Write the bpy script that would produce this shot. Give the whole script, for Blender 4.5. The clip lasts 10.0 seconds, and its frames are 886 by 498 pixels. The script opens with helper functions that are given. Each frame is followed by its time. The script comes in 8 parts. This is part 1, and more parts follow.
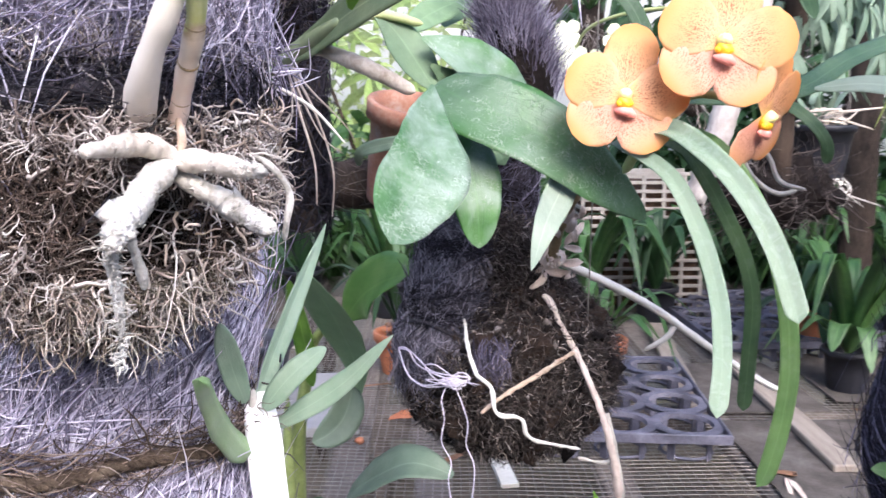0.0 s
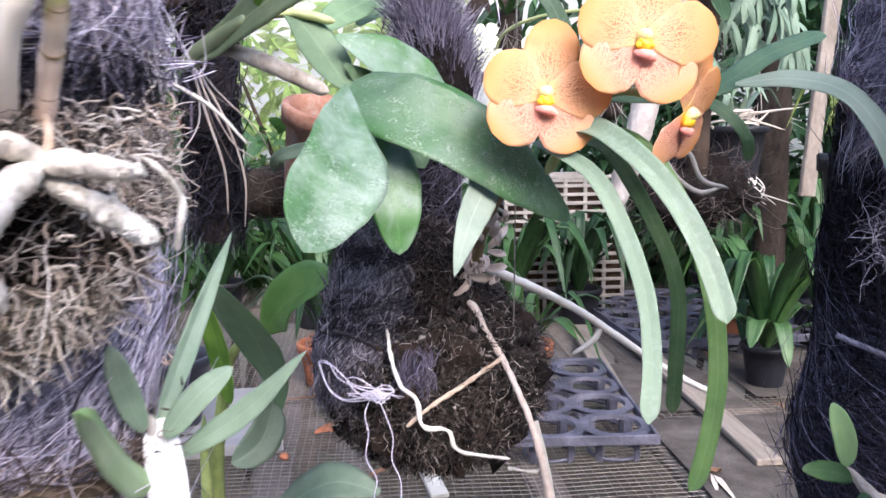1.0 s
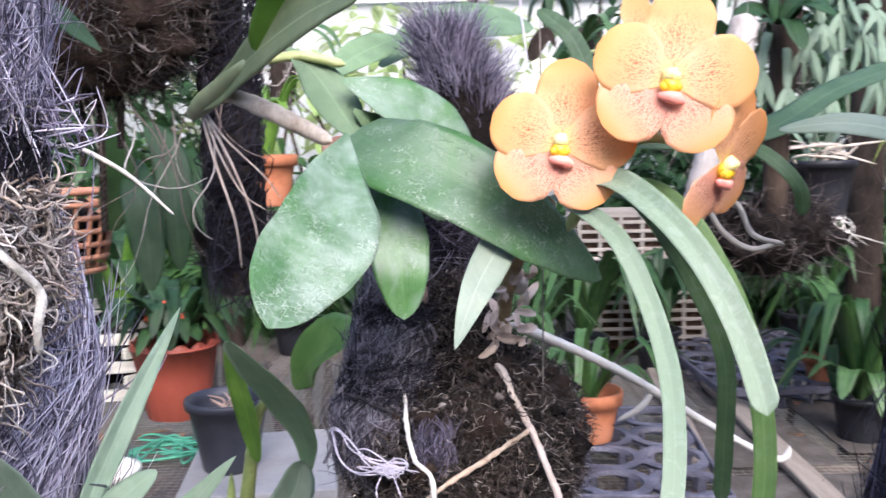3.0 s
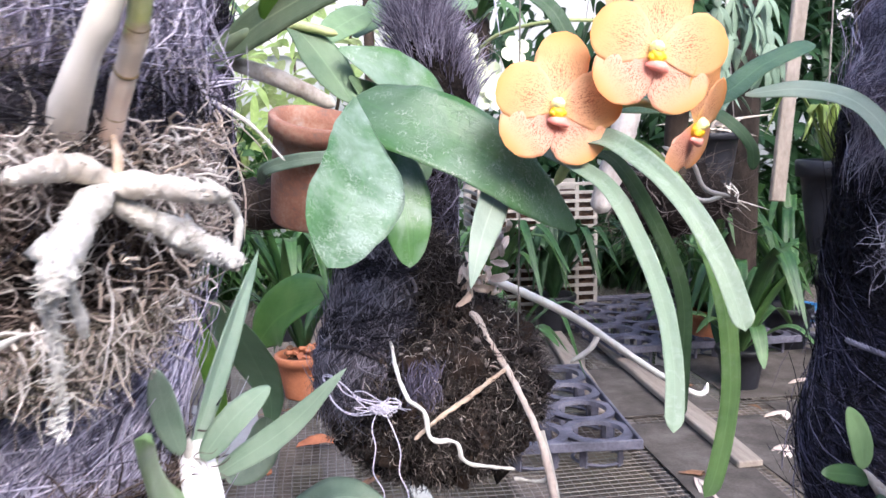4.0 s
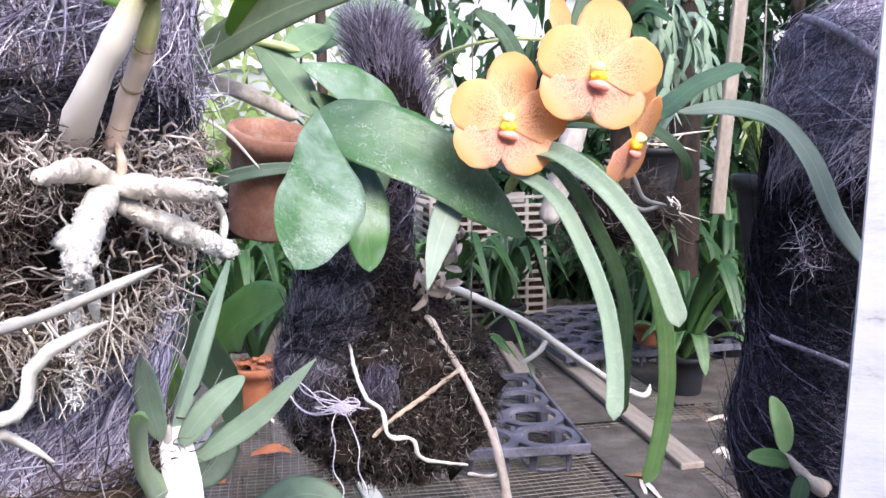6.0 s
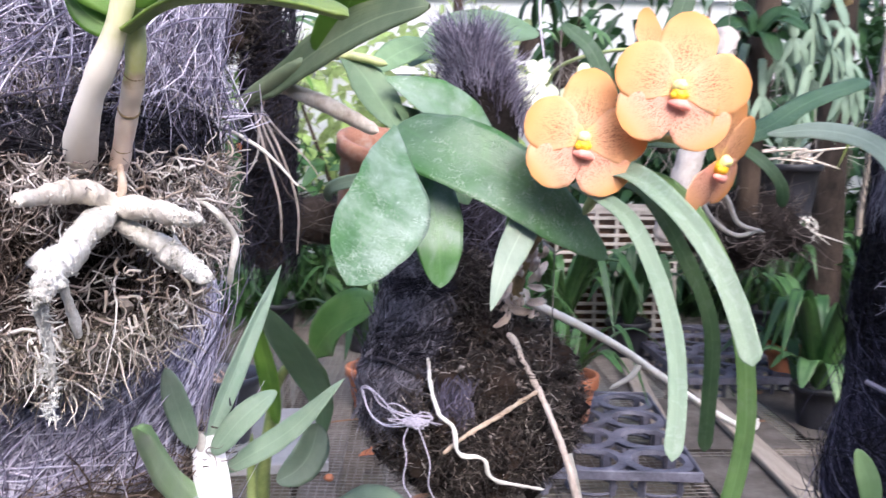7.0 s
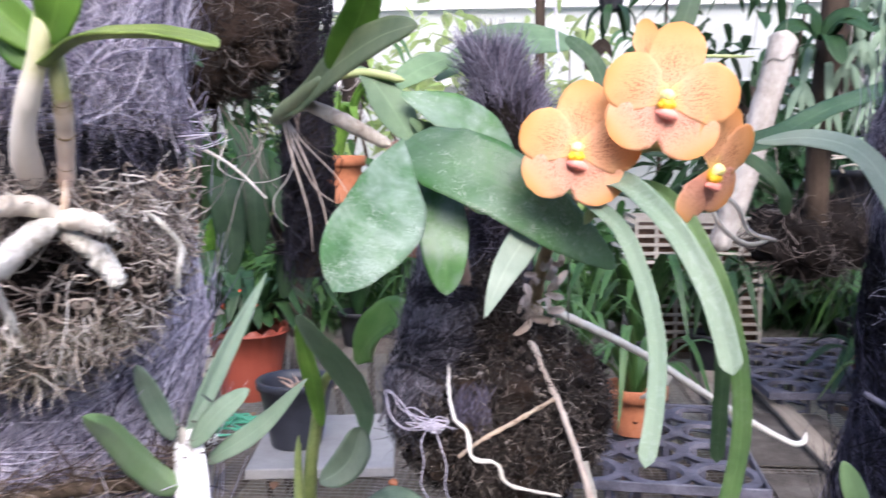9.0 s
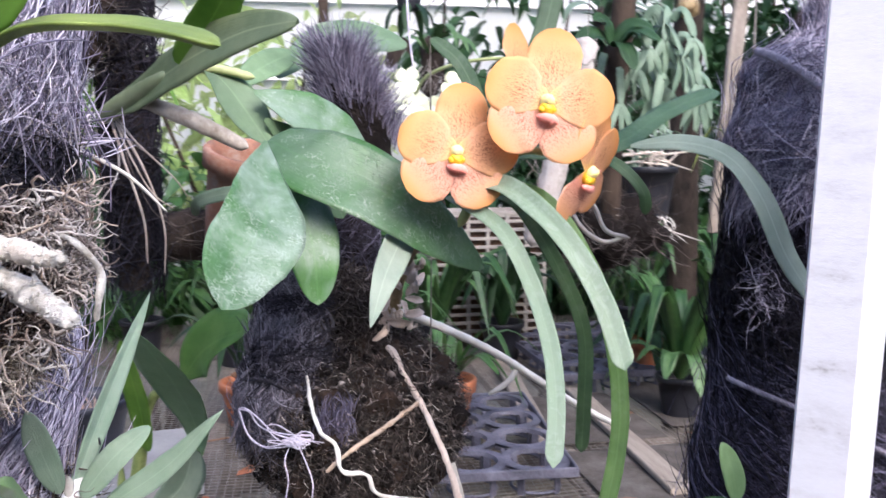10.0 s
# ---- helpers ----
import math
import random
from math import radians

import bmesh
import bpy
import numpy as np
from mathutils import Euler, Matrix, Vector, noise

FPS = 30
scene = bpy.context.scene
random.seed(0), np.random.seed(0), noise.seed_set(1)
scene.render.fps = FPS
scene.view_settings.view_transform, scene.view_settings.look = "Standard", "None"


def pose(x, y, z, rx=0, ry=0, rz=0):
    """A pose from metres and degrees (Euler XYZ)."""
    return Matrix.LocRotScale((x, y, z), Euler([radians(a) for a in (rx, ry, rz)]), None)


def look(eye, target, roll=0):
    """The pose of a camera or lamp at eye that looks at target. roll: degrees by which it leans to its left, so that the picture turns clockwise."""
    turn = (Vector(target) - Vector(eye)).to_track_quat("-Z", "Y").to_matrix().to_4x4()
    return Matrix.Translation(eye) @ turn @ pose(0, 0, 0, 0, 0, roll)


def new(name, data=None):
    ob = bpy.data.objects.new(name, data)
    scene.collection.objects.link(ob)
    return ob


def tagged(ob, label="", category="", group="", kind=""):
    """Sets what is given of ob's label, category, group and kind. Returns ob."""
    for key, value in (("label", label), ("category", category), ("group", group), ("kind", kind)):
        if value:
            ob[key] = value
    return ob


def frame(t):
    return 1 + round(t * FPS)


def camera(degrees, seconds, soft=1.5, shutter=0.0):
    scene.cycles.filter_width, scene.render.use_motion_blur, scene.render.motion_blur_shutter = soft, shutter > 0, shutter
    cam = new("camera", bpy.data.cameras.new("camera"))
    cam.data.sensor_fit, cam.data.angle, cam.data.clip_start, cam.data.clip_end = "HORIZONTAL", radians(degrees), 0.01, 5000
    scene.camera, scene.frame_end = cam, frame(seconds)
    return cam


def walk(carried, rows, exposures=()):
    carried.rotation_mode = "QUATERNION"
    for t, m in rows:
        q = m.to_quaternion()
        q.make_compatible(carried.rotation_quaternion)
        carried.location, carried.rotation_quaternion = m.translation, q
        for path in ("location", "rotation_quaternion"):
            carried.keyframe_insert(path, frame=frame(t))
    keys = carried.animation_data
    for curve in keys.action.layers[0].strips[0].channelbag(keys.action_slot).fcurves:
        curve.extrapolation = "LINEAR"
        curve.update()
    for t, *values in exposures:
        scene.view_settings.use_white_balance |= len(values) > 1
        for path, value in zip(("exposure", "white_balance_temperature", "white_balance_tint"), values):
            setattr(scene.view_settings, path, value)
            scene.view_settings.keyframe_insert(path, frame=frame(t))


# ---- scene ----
# ---- camera and its walk ----
cam = camera(55.9, 10.0, 1.5, 0.5)
METRES, EYE, TILT, LEAN, TURN = 0.5, 1.25, -9.0, 0.0, 0.0
ROWS = [
    (0.0, 0.0, 0.0, 0.0, -0.0, 0.0, 0.0),
    (0.5, -0.0431, -0.0092, -0.0025, -4.2, -0.05, -0.28),
    (1.0, 0.0078, 0.0459, -0.0005, -5.12, 0.41, 1.46),
    (1.5, 0.0453, 0.1068, 0.0244, -1.96, 1.51, 1.06),
    (2.0, 0.1042, 0.1475, 0.0349, 2.84, 2.19, 0.1),
    (2.5, 0.1381, 0.1533, 0.0299, 6.1, 1.88, -0.39),
    (3.0, 0.103, 0.1428, 0.0356, 0.86, 2.64, 1.1),
    (3.2, 0.0716, 0.1376, 0.0370, -1.74, 1.45, 1.75),
    (4.3, -0.0675, 0.0310, -0.0012, -8.35, 0.85, 2.28),
    (4.5, -0.0690, 0.0285, -0.0017, -8.52, 1.28, 2.28),
    (5.0, -0.0798, 0.0200, -0.0025, -9.62, 1.25, 2.45),
    (5.2, -0.0740, 0.0130, -0.0070, -11.12, 1.10, 2.65),
    (6.3, -0.0595, -0.0105, 0.0020, -10.72, 1.98, 2.20),
    (6.5, -0.0424, -0.0090, 0.0105, -8.93, 2.20, 1.45),
    (7.0, 0.0215, -0.0013, 0.0095, -1.49, 2.21, -0.34),
    (7.5, 0.0565, 0.0097, 0.0006, 2.48, 1.27, -1.02),
    (8.0, 0.0993, -0.028, 0.0007, 5.32, 3.03, -1.02),
    (8.5, 0.1435, -0.0585, 0.0010, 7.92, 2.96, -0.70),
    (9.0, 0.1441, -0.0321, 0.0072, 5.35, 2.86, -0.62),
    (9.5, 0.0973, -0.0072, 0.0187, -2.98, 3.59, -0.22),
    (10.0, 0.0165, 0.0025, 0.0226, -10.13, 2.38, 1.95),
]
walk(cam, [(t, pose(0, 0, EYE, TILT, LEAN, TURN) @ pose(METRES * x, METRES * y, METRES * z, 90 + pitch, roll, yaw))
           for t, x, y, z, yaw, pitch, roll in ROWS], exposures=[(0.0, 1.83, 5800, 18), (1.0, 1.77, 5800, 18), (2.5, 1.71, 5800, 18), (4.5, 1.83, 5800, 18), (5.2, 1.81, 5800, 18), (6.5, 1.72, 5800, 18), (8.0, 1.70, 5800, 18), (8.5, 1.63, 5800, 18), (9.5, 1.60, 5800, 18), (10.0, 1.57, 5800, 18)])

# ---- daylight ----
ELEV, AZIM = 34.0, 167.0
world = bpy.data.worlds.new("daylight")
scene.world = world
world.use_nodes = True
wt = world.node_tree
wt.nodes.clear()
sky = wt.nodes.new("ShaderNodeTexSky")
sky.sky_type, sky.sun_disc = "NISHITA", False
sky.sun_elevation, sky.sun_rotation = radians(ELEV), radians(AZIM)
sky.air_density, sky.dust_density, sky.ozone_density = 1.0, 4.0, 1.0
bg = wt.nodes.new("ShaderNodeBackground")
bg.inputs["Strength"].default_value = 0.15
wo = wt.nodes.new("ShaderNodeOutputWorld")
wt.links.new(sky.outputs[0], bg.inputs["Color"])
wt.links.new(bg.outputs[0], wo.inputs["Surface"])
sun_data = bpy.data.lights.new("sun", "SUN")
sun_data.energy, sun_data.angle, sun_data.color = 1.4, radians(50), (1.0, 0.965, 0.91)
sun = new("sun", sun_data)
sun_dir = Vector((math.sin(radians(AZIM)) * math.cos(radians(ELEV)), math.cos(radians(AZIM)) * math.cos(radians(ELEV)), math.sin(radians(ELEV))))
sun.matrix_world = look(sun_dir * 12, (0, 0, 0))

# ---- mesh tools ----
rng = np.random.default_rng(7)
BASE = {}


def unit(v):
    v = np.asarray(v, float)
    return v / np.maximum(np.linalg.norm(v, axis=-1, keepdims=True), 1e-9)


def glide(points, n):
    """n points evenly spread on a Catmull-Rom curve through the points."""
    p = np.asarray(points, float)
    if len(p) == 2:
        return p[0] + (p[1] - p[0]) * np.linspace(0, 1, n)[:, None]
    q = np.vstack([2 * p[0] - p[1], p, 2 * p[-1] - p[-2]])
    s = np.linspace(0, len(p) - 1 - 1e-6, 16 * len(p))
    i = s.astype(int)
    u = (s - i)[:, None]
    a, b, c, d = q[i], q[i + 1], q[i + 2], q[i + 3]
    r = 0.5 * (2 * b + (c - a) * u + (2 * a - 5 * b + 4 * c - d) * u ** 2 + (3 * b - a - 3 * c + d) * u ** 3)
    run = np.r_[0, np.cumsum(np.linalg.norm(np.diff(r, axis=0), axis=1))]
    want = np.linspace(0, run[-1], n)
    return np.stack([np.interp(want, run, r[:, k]) for k in range(3)], 1)


def raw_mesh(name, verts, faces, material, uv=None, smooth=True):
    me = bpy.data.meshes.new(name)
    verts, faces = np.asarray(verts, np.float32), np.asarray(faces, np.int32)
    n = len(faces)
    keep = np.ones(faces.shape, bool)
    if faces.shape[1] == 4:
        keep[:, 3] = faces[:, 3] != faces[:, 2]
    size = keep.sum(axis=1)
    faces = faces[keep]
    me.vertices.add(len(verts))
    me.vertices.foreach_set("co", verts.ravel())
    me.loops.add(len(faces))
    me.loops.foreach_set("vertex_index", faces)
    me.polygons.add(n)
    me.polygons.foreach_set("loop_start", np.r_[0, np.cumsum(size)[:-1]].astype(np.int32))
    me.polygons.foreach_set("use_smooth", np.full(n, smooth))
    me.update(calc_edges=True)
    if uv is not None:
        layer = me.uv_layers.new(name="UVMap")
        layer.data.foreach_set("uv", np.asarray(uv, np.float32)[faces.ravel()].ravel())
    me.materials.append(material)
    return me


def thing(name, loc, label, category, group="", kind=""):
    ob = tagged(new(name), label, category, group, kind)
    ob.empty_display_size = 0.02
    ob.location = loc
    BASE[ob] = np.array(loc, float)
    return ob


def part(name, shape, material, parent, label="", smooth=True):
    """One mesh object under a thing or a part. shape: (verts, faces) or (verts, faces, uv), in the thing's frame before it is moved."""
    base = BASE.get(parent, np.zeros(3))
    me = raw_mesh(name, np.asarray(shape[0]) - base, shape[1], material, shape[2] if len(shape) > 2 else None, smooth)
    ob = new(name, me)
    ob.parent = parent
    BASE[ob] = base
    return tagged(ob, label)


def alone(name, shape, material, label, category, group="", kind="", smooth=True):
    me = raw_mesh(name, shape[0], shape[1], material, shape[2] if len(shape) > 2 else None, smooth)
    return tagged(new(name, me), label, category, group, kind)


def join(*shapes):
    vs, fs, us, n = [], [], [], 0
    for s in shapes:
        f = np.asarray(s[1])
        if f.shape[1] == 3:
            f = np.c_[f, f[:, 2]]
        vs.append(np.asarray(s[0]))
        fs.append(f + n)
        n += len(s[0])
    return np.vstack(vs), np.vstack(fs)


def moved(shape, m):
    v = np.asarray(shape[0])
    a = np.array(m)
    return (v @ a[:3, :3].T + a[:3, 3], *shape[1:])


def tubes(paths, radii, sides=3):
    """Many thin tubes at once: paths (N, K, 3), radii (N, K) or one number."""
    p = np.asarray(paths, float)
    n, k, _ = p.shape
    r = np.broadcast_to(np.asarray(radii, float), (n, k)) if np.ndim(radii) != 1 else np.broadcast_to(np.asarray(radii, float)[:, None], (n, k))
    t = unit(np.gradient(p, axis=1))
    ax = np.argmin(np.abs(t.mean(axis=1)), axis=1)
    ref = np.eye(3)[ax][:, None, :]
    u = unit(np.cross(t, ref))
    v = np.cross(t, u)
    a = np.arange(sides) * 2 * math.pi / sides
    ring = p[:, :, None] + r[:, :, None, None] * (np.cos(a)[:, None] * u[:, :, None] + np.sin(a)[:, None] * v[:, :, None])
    i = np.arange(n)[:, None, None] * k * sides
    j = np.arange(k - 1)[None, :, None] * sides
    s = np.arange(sides)[None, None, :]
    s2 = (s + 1) % sides
    f = np.stack([i + j + s, i + j + s2, i + j + sides + s2, i + j + sides + s], -1).reshape(-1, 4)
    return ring.reshape(-1, 3), f


def tube(points, radii, n=40, sides=10, lump=0.0, cap=True):
    """One tube along a curve; radii are spread along it; lump: uneven thickness."""
    p = glide(points, n)
    r = np.interp(np.linspace(0, 1, n), np.linspace(0, 1, len(radii)), radii) if np.ndim(radii) else np.full(n, float(radii))
    if cap:
        e = np.minimum(np.arange(n), np.arange(n)[::-1])
        r = r * np.where(e == 0, 0.15, np.where(e == 1, 0.8, 1.0))
    v, f = tubes(p[None], r[None], sides)
    if lump:
        c = np.repeat(p, sides, axis=0)
        k = np.array([noise.noise(Vector(q * 160)) + 0.5 * noise.noise(Vector(q * 420)) for q in v])
        v = c + (v - c) * (1 + lump * k)[:, None]
    return v, f


PROFILE = {
    "oval": lambda s: 0.12 + 0.88 * np.clip(1 - np.abs(2 * s ** 0.92 - 1) ** 2.3, 0, 1) ** 0.72,
    "ovate": lambda s: np.where(s < 0.56, 0.10 + 0.90 * np.sin(math.pi / 2 * np.clip(s / 0.56, 0, 1)) ** 1.05, np.clip(1 - (np.clip(s - 0.56, 0, 1) / 0.44) ** 2.1, 0, 1) ** 0.62),
    "taper": lambda s: 0.22 * (1 - s) ** 3 + np.sin(math.pi * np.clip(s, 0, 1) ** 0.74) ** 0.78,
    "tongue": lambda s: 0.2 * (1 - s) ** 3 + np.sin(math.pi * np.clip(s, 0, 1) ** 0.72) ** 0.6,
    "cut": lambda s: np.minimum(1, 0.8 + s * 0.7) * np.clip((1.0 - s) / 0.035, 0, 1) ** 0.45 * (1 - 0.15 * s),
    "pear": lambda s: np.where(s < 0.58, 0.05 + 0.95 * np.sin(math.pi / 2 * np.clip(s / 0.58, 0, 1)) ** 1.15, np.clip(1 - (np.clip(s - 0.58, 0, 1) / 0.42) ** 2.2, 0, 1) ** 0.6),
    "lance": lambda s: 0.3 * (1 - s) ** 3 + np.sin(math.pi * np.clip(s, 0, 1) ** 0.8) ** 0.8,
    "strap": lambda s: np.minimum(1, 0.75 + s * 0.9) * np.clip((1.0 - s) / 0.1, 0, 1) ** 0.4 * (1 - 0.12 * s),
    "petal": lambda s: np.where(s < 0.58, 0.24 + 0.76 * np.sin(math.pi / 2 * np.clip(s / 0.58, 0, 1)) ** 1.15, np.sqrt(np.clip(1 - ((s - 0.58) / 0.42) ** 2, 0, 1))),
    "spoon": lambda s: np.where(s < 0.7, 0.3 + 0.7 * np.sin(math.pi / 2 * np.clip(s / 0.7, 0, 1)) ** 1.5, np.sqrt(np.clip(1 - ((s - 0.7) / 0.3) ** 2, 0, 1))),
}


def blade(spine, width, form="oval", up=(0, -1, 0.4), fold=0.12, cup=0.0, thick=0.0014, wave=0.0, n=26, m=9, twist=0.0, seed=0):
    """A leaf or petal with thickness: along the spine, its upper face towards up; fold: V across the midrib; wave: uneven margin."""
    p = glide(spine, n)
    t = unit(np.gradient(p, axis=0))
    side = unit(np.cross(t, np.asarray(up, float)))
    nrm = np.cross(side, t)
    s = np.linspace(0, 1, n)
    if twist:
        a = radians(twist) * s[:, None]
        side, nrm = side * np.cos(a) + nrm * np.sin(a), nrm * np.cos(a) - side * np.sin(a)
    w = np.maximum(PROFILE[form](s), 0.015) * width / 2
    u = np.linspace(-1, 1, m)
    ph = seed * 1.7
    h = fold * np.abs(u)[None] + cup * (u ** 2)[None] + wave * (np.abs(u)[None] ** 2) * (np.sin(9 * s + ph)[:, None] * np.sign(u)[None] + 0.7 * np.sin(23 * s + 2 * ph)[:, None])
    edge = 1 + 0.012 * np.sin(17 * s + ph)[:, None] * np.sign(u)[None] + 0.012 * np.sin(41 * s + 3 * ph)[:, None]
    grid = p[:, None] + side[:, None] * (u[None, :, None] * (w[:, None] * edge)[:, :, None]) + nrm[:, None] * (h * w[:, None])[:, :, None]
    th = (thick * (1 - 0.75 * np.abs(u))[None] * np.minimum(1, w / (0.3 * width / 2))[:, None])[:, :, None] / 2
    top, bot = grid + nrm[:, None] * th, grid - nrm[:, None] * th
    v = np.vstack([top.reshape(-1, 3), bot.reshape(-1, 3)])
    uv1 = np.stack(np.broadcast_arrays((u * 0.5 + 0.5)[None], s[:, None]), -1).reshape(-1, 2)
    i = (np.arange(n - 1)[:, None] * m + np.arange(m - 1)[None]).ravel()
    f1 = np.stack([i, i + 1, i + m + 1, i + m], 1)
    o = n * m
    f2 = f1[:, ::-1] + o
    k = np.arange(n - 1) * m
    e1 = np.stack([k, k + m, k + m + o, k + o], 1)
    e2 = np.stack([k + m - 1, k + m - 1 + o, k + 2 * m - 1 + o, k + 2 * m - 1], 1)
    return v, np.vstack([f1, f2, e1, e2]), np.vstack([uv1, uv1])


def lathe(profile, n=40, ripple=0, depth=0.0):
    """A turned form from (radius, height) pairs; ripple: lobes round it, as deep as depth times the radius."""
    pr = np.asarray(profile, float)
    a = np.arange(n) * 2 * math.pi / n
    k = 1 + depth * np.abs(np.cos(a * ripple / 2)) if ripple else np.ones(n)
    v = np.stack([pr[:, 0][:, None] * np.cos(a) * k, pr[:, 0][:, None] * np.sin(a) * k, np.broadcast_to(pr[:, 1][:, None], (len(pr), n))], -1)
    i = np.arange(len(pr) - 1)[:, None] * n
    j = np.arange(n)[None]
    j2 = (j + 1) % n
    return v.reshape(-1, 3), np.stack([i + j, i + j2, i + n + j2, i + n + j], -1).reshape(-1, 4)


def brick(sx, sy, sz, bevel=0.002, wobble=0.0, cuts=1, seed=0):
    """A box with bevelled, slightly uneven edges, centred at the origin."""
    bm = bmesh.new()
    bmesh.ops.create_cube(bm, size=1)
    bmesh.ops.scale(bm, vec=(sx, sy, sz), verts=bm.verts)
    if bevel:
        bmesh.ops.bevel(bm, geom=bm.edges[:], offset=bevel, segments=1, affect="EDGES")
    if cuts > 1:
        long = max(range(3), key=lambda q: (sx, sy, sz)[q])
        es = [e for e in bm.edges if abs((e.verts[0].co - e.verts[1].co)[long]) > 0.6 * (sx, sy, sz)[long]]
        bmesh.ops.subdivide_edges(bm, edges=es, cuts=cuts, use_grid_fill=True)
    if wobble:
        for v in bm.verts:
            v.co += Vector(noise.noise_vector(v.co * 9 + Vector((seed, 0, 0)))) * wobble
    bmesh.ops.triangulate(bm, faces=[f for f in bm.faces if len(f.verts) > 4])
    v = np.array([q.co[:] for q in bm.verts])
    f = np.array([[q.index for q in (list(g.verts) + [g.verts[-1]] * (4 - len(g.verts)))] for g in bm.faces])
    bm.free()
    tri = f[:, 2] == f[:, 3]
    f = np.vstack([f[~tri]] + ([np.stack([f[tri][:, 0], f[tri][:, 1], f[tri][:, 2], f[tri][:, 2]], 1)] if tri.any() else []))
    return v, f


def lumpy(center, radii, n=60, m=40, amp=0.12, scale=30.0, seed=0, power=1.0):
    """An uneven ball."""
    a, b = np.meshgrid(np.linspace(0, 2 * math.pi, n, endpoint=False), np.linspace(0.02, math.pi - 0.02, m))
    d = np.stack([np.sin(b) ** power * np.cos(a), np.sin(b) ** power * np.sin(a), np.cos(b)], -1).reshape(-1, 3)
    v = d * radii
    k = np.array([noise.fractal(Vector(q * scale) + Vector((seed, seed, 0)), 0.8, 2.1, 4) for q in v])
    v = v * (1 + amp * k)[:, None] + np.asarray(center)
    i = np.arange(m - 1)[:, None] * n
    j = np.arange(n)[None]
    j2 = (j + 1) % n
    return v, np.stack([i + j, i + n + j, i + n + j2, i + j2], -1).reshape(-1, 4)


def column(cx, cy, z0, z1, radius, n=48, m=70, amp=0.08, scale=25.0, seed=0):
    """An uneven upright log; radius: a function of height."""
    a, z = np.meshgrid(np.linspace(0, 2 * math.pi, n, endpoint=False), np.linspace(z0, z1, m))
    r = np.vectorize(radius)(z)
    q = np.stack([r * np.cos(a), r * np.sin(a), z], -1).reshape(-1, 3)
    k = np.array([noise.fractal(Vector(w * scale) + Vector((seed, 0, seed)), 0.8, 2.1, 4) for w in q])
    q[:, :2] *= (1 + amp * k)[:, None]
    q[:, 0] += cx
    q[:, 1] += cy
    i = np.arange(m - 1)[:, None] * n
    j = np.arange(n)[None]
    j2 = (j + 1) % n
    return q, np.stack([i + j, i + j2, i + n + j2, i + n + j], -1).reshape(-1, 4)


def wrap_fibres(cx, cy, z0, z1, radius, count, length, tilt, spread, thick, k=7, lift=0.004, stray=0.12, face=None):
    """Fibres that lie round an upright log. tilt: their mean angle from level, in degrees; face: middle and half width of the arc, in degrees."""
    mid, half = face if face else (0, 180)
    th = np.radians(mid + rng.uniform(-half, half, count))
    z = rng.uniform(z0, z1, count)
    a = np.radians(rng.normal(tilt, spread, count)) * 1.0
    ln = length * rng.uniform(0.4, 1.5, count)
    s = np.linspace(-0.5, 0.5, k)[None]
    rr = np.vectorize(radius)(np.clip(z, z0, z1))
    bend = rng.normal(0, 0.7, count)[:, None] * s ** 2
    dz = (np.sin(a)[:, None] * s + np.cos(a)[:, None] * bend) * ln[:, None]
    dt = (np.cos(a)[:, None] * s - np.sin(a)[:, None] * bend) * ln[:, None] / rr[:, None]
    zz = z[:, None] + dz
    rad = np.vectorize(radius)(np.clip(zz, z0 - 0.02, z1 + 0.02)) + rng.uniform(-0.15, 1, count)[:, None] * lift + rng.normal(0, 0.0006, (count, k))
    loose = rng.random(count) < stray
    rad += np.where(loose[:, None], ((s + 0.5) ** 2) * ln[:, None] * rng.uniform(0.05, 0.28, count)[:, None], 0)
    ang = th[:, None] + dt
    p = np.stack([cx + rad * np.cos(ang), cy + rad * np.sin(ang), zz], -1)
    r = thick * rng.uniform(0.5, 1.6, count)[:, None] * (1 - 0.6 * np.abs(2 * s) ** 3)
    return tubes(p, r, 3)


def curls(starts, heads, count_k, step, turn, thick, pull=None, sides=4, taper=0.7):
    """Curling rootlets: random walks from the starts along the headings."""
    n = len(starts)
    p = np.zeros((n, count_k, 3))
    p[:, 0] = starts
    d = unit(heads)
    w = rng.normal(0, turn * 0.6, (n, 3))
    st = step * rng.uniform(0.5, 1.4, n)[:, None]
    for i in range(1, count_k):
        w = 0.75 * w + rng.normal(0, turn, (n, 3)) * 0.5
        d = unit(d + w)
        if pull is not None:
            d = unit(d + np.asarray(pull(p[:, i - 1])))
        p[:, i] = p[:, i - 1] + d * st
    s = np.linspace(0, 1, count_k)[None]
    r = np.asarray(thick).reshape(-1, 1) * (1 - taper * s) * np.ones((n, 1))
    return tubes(p, r, sides)


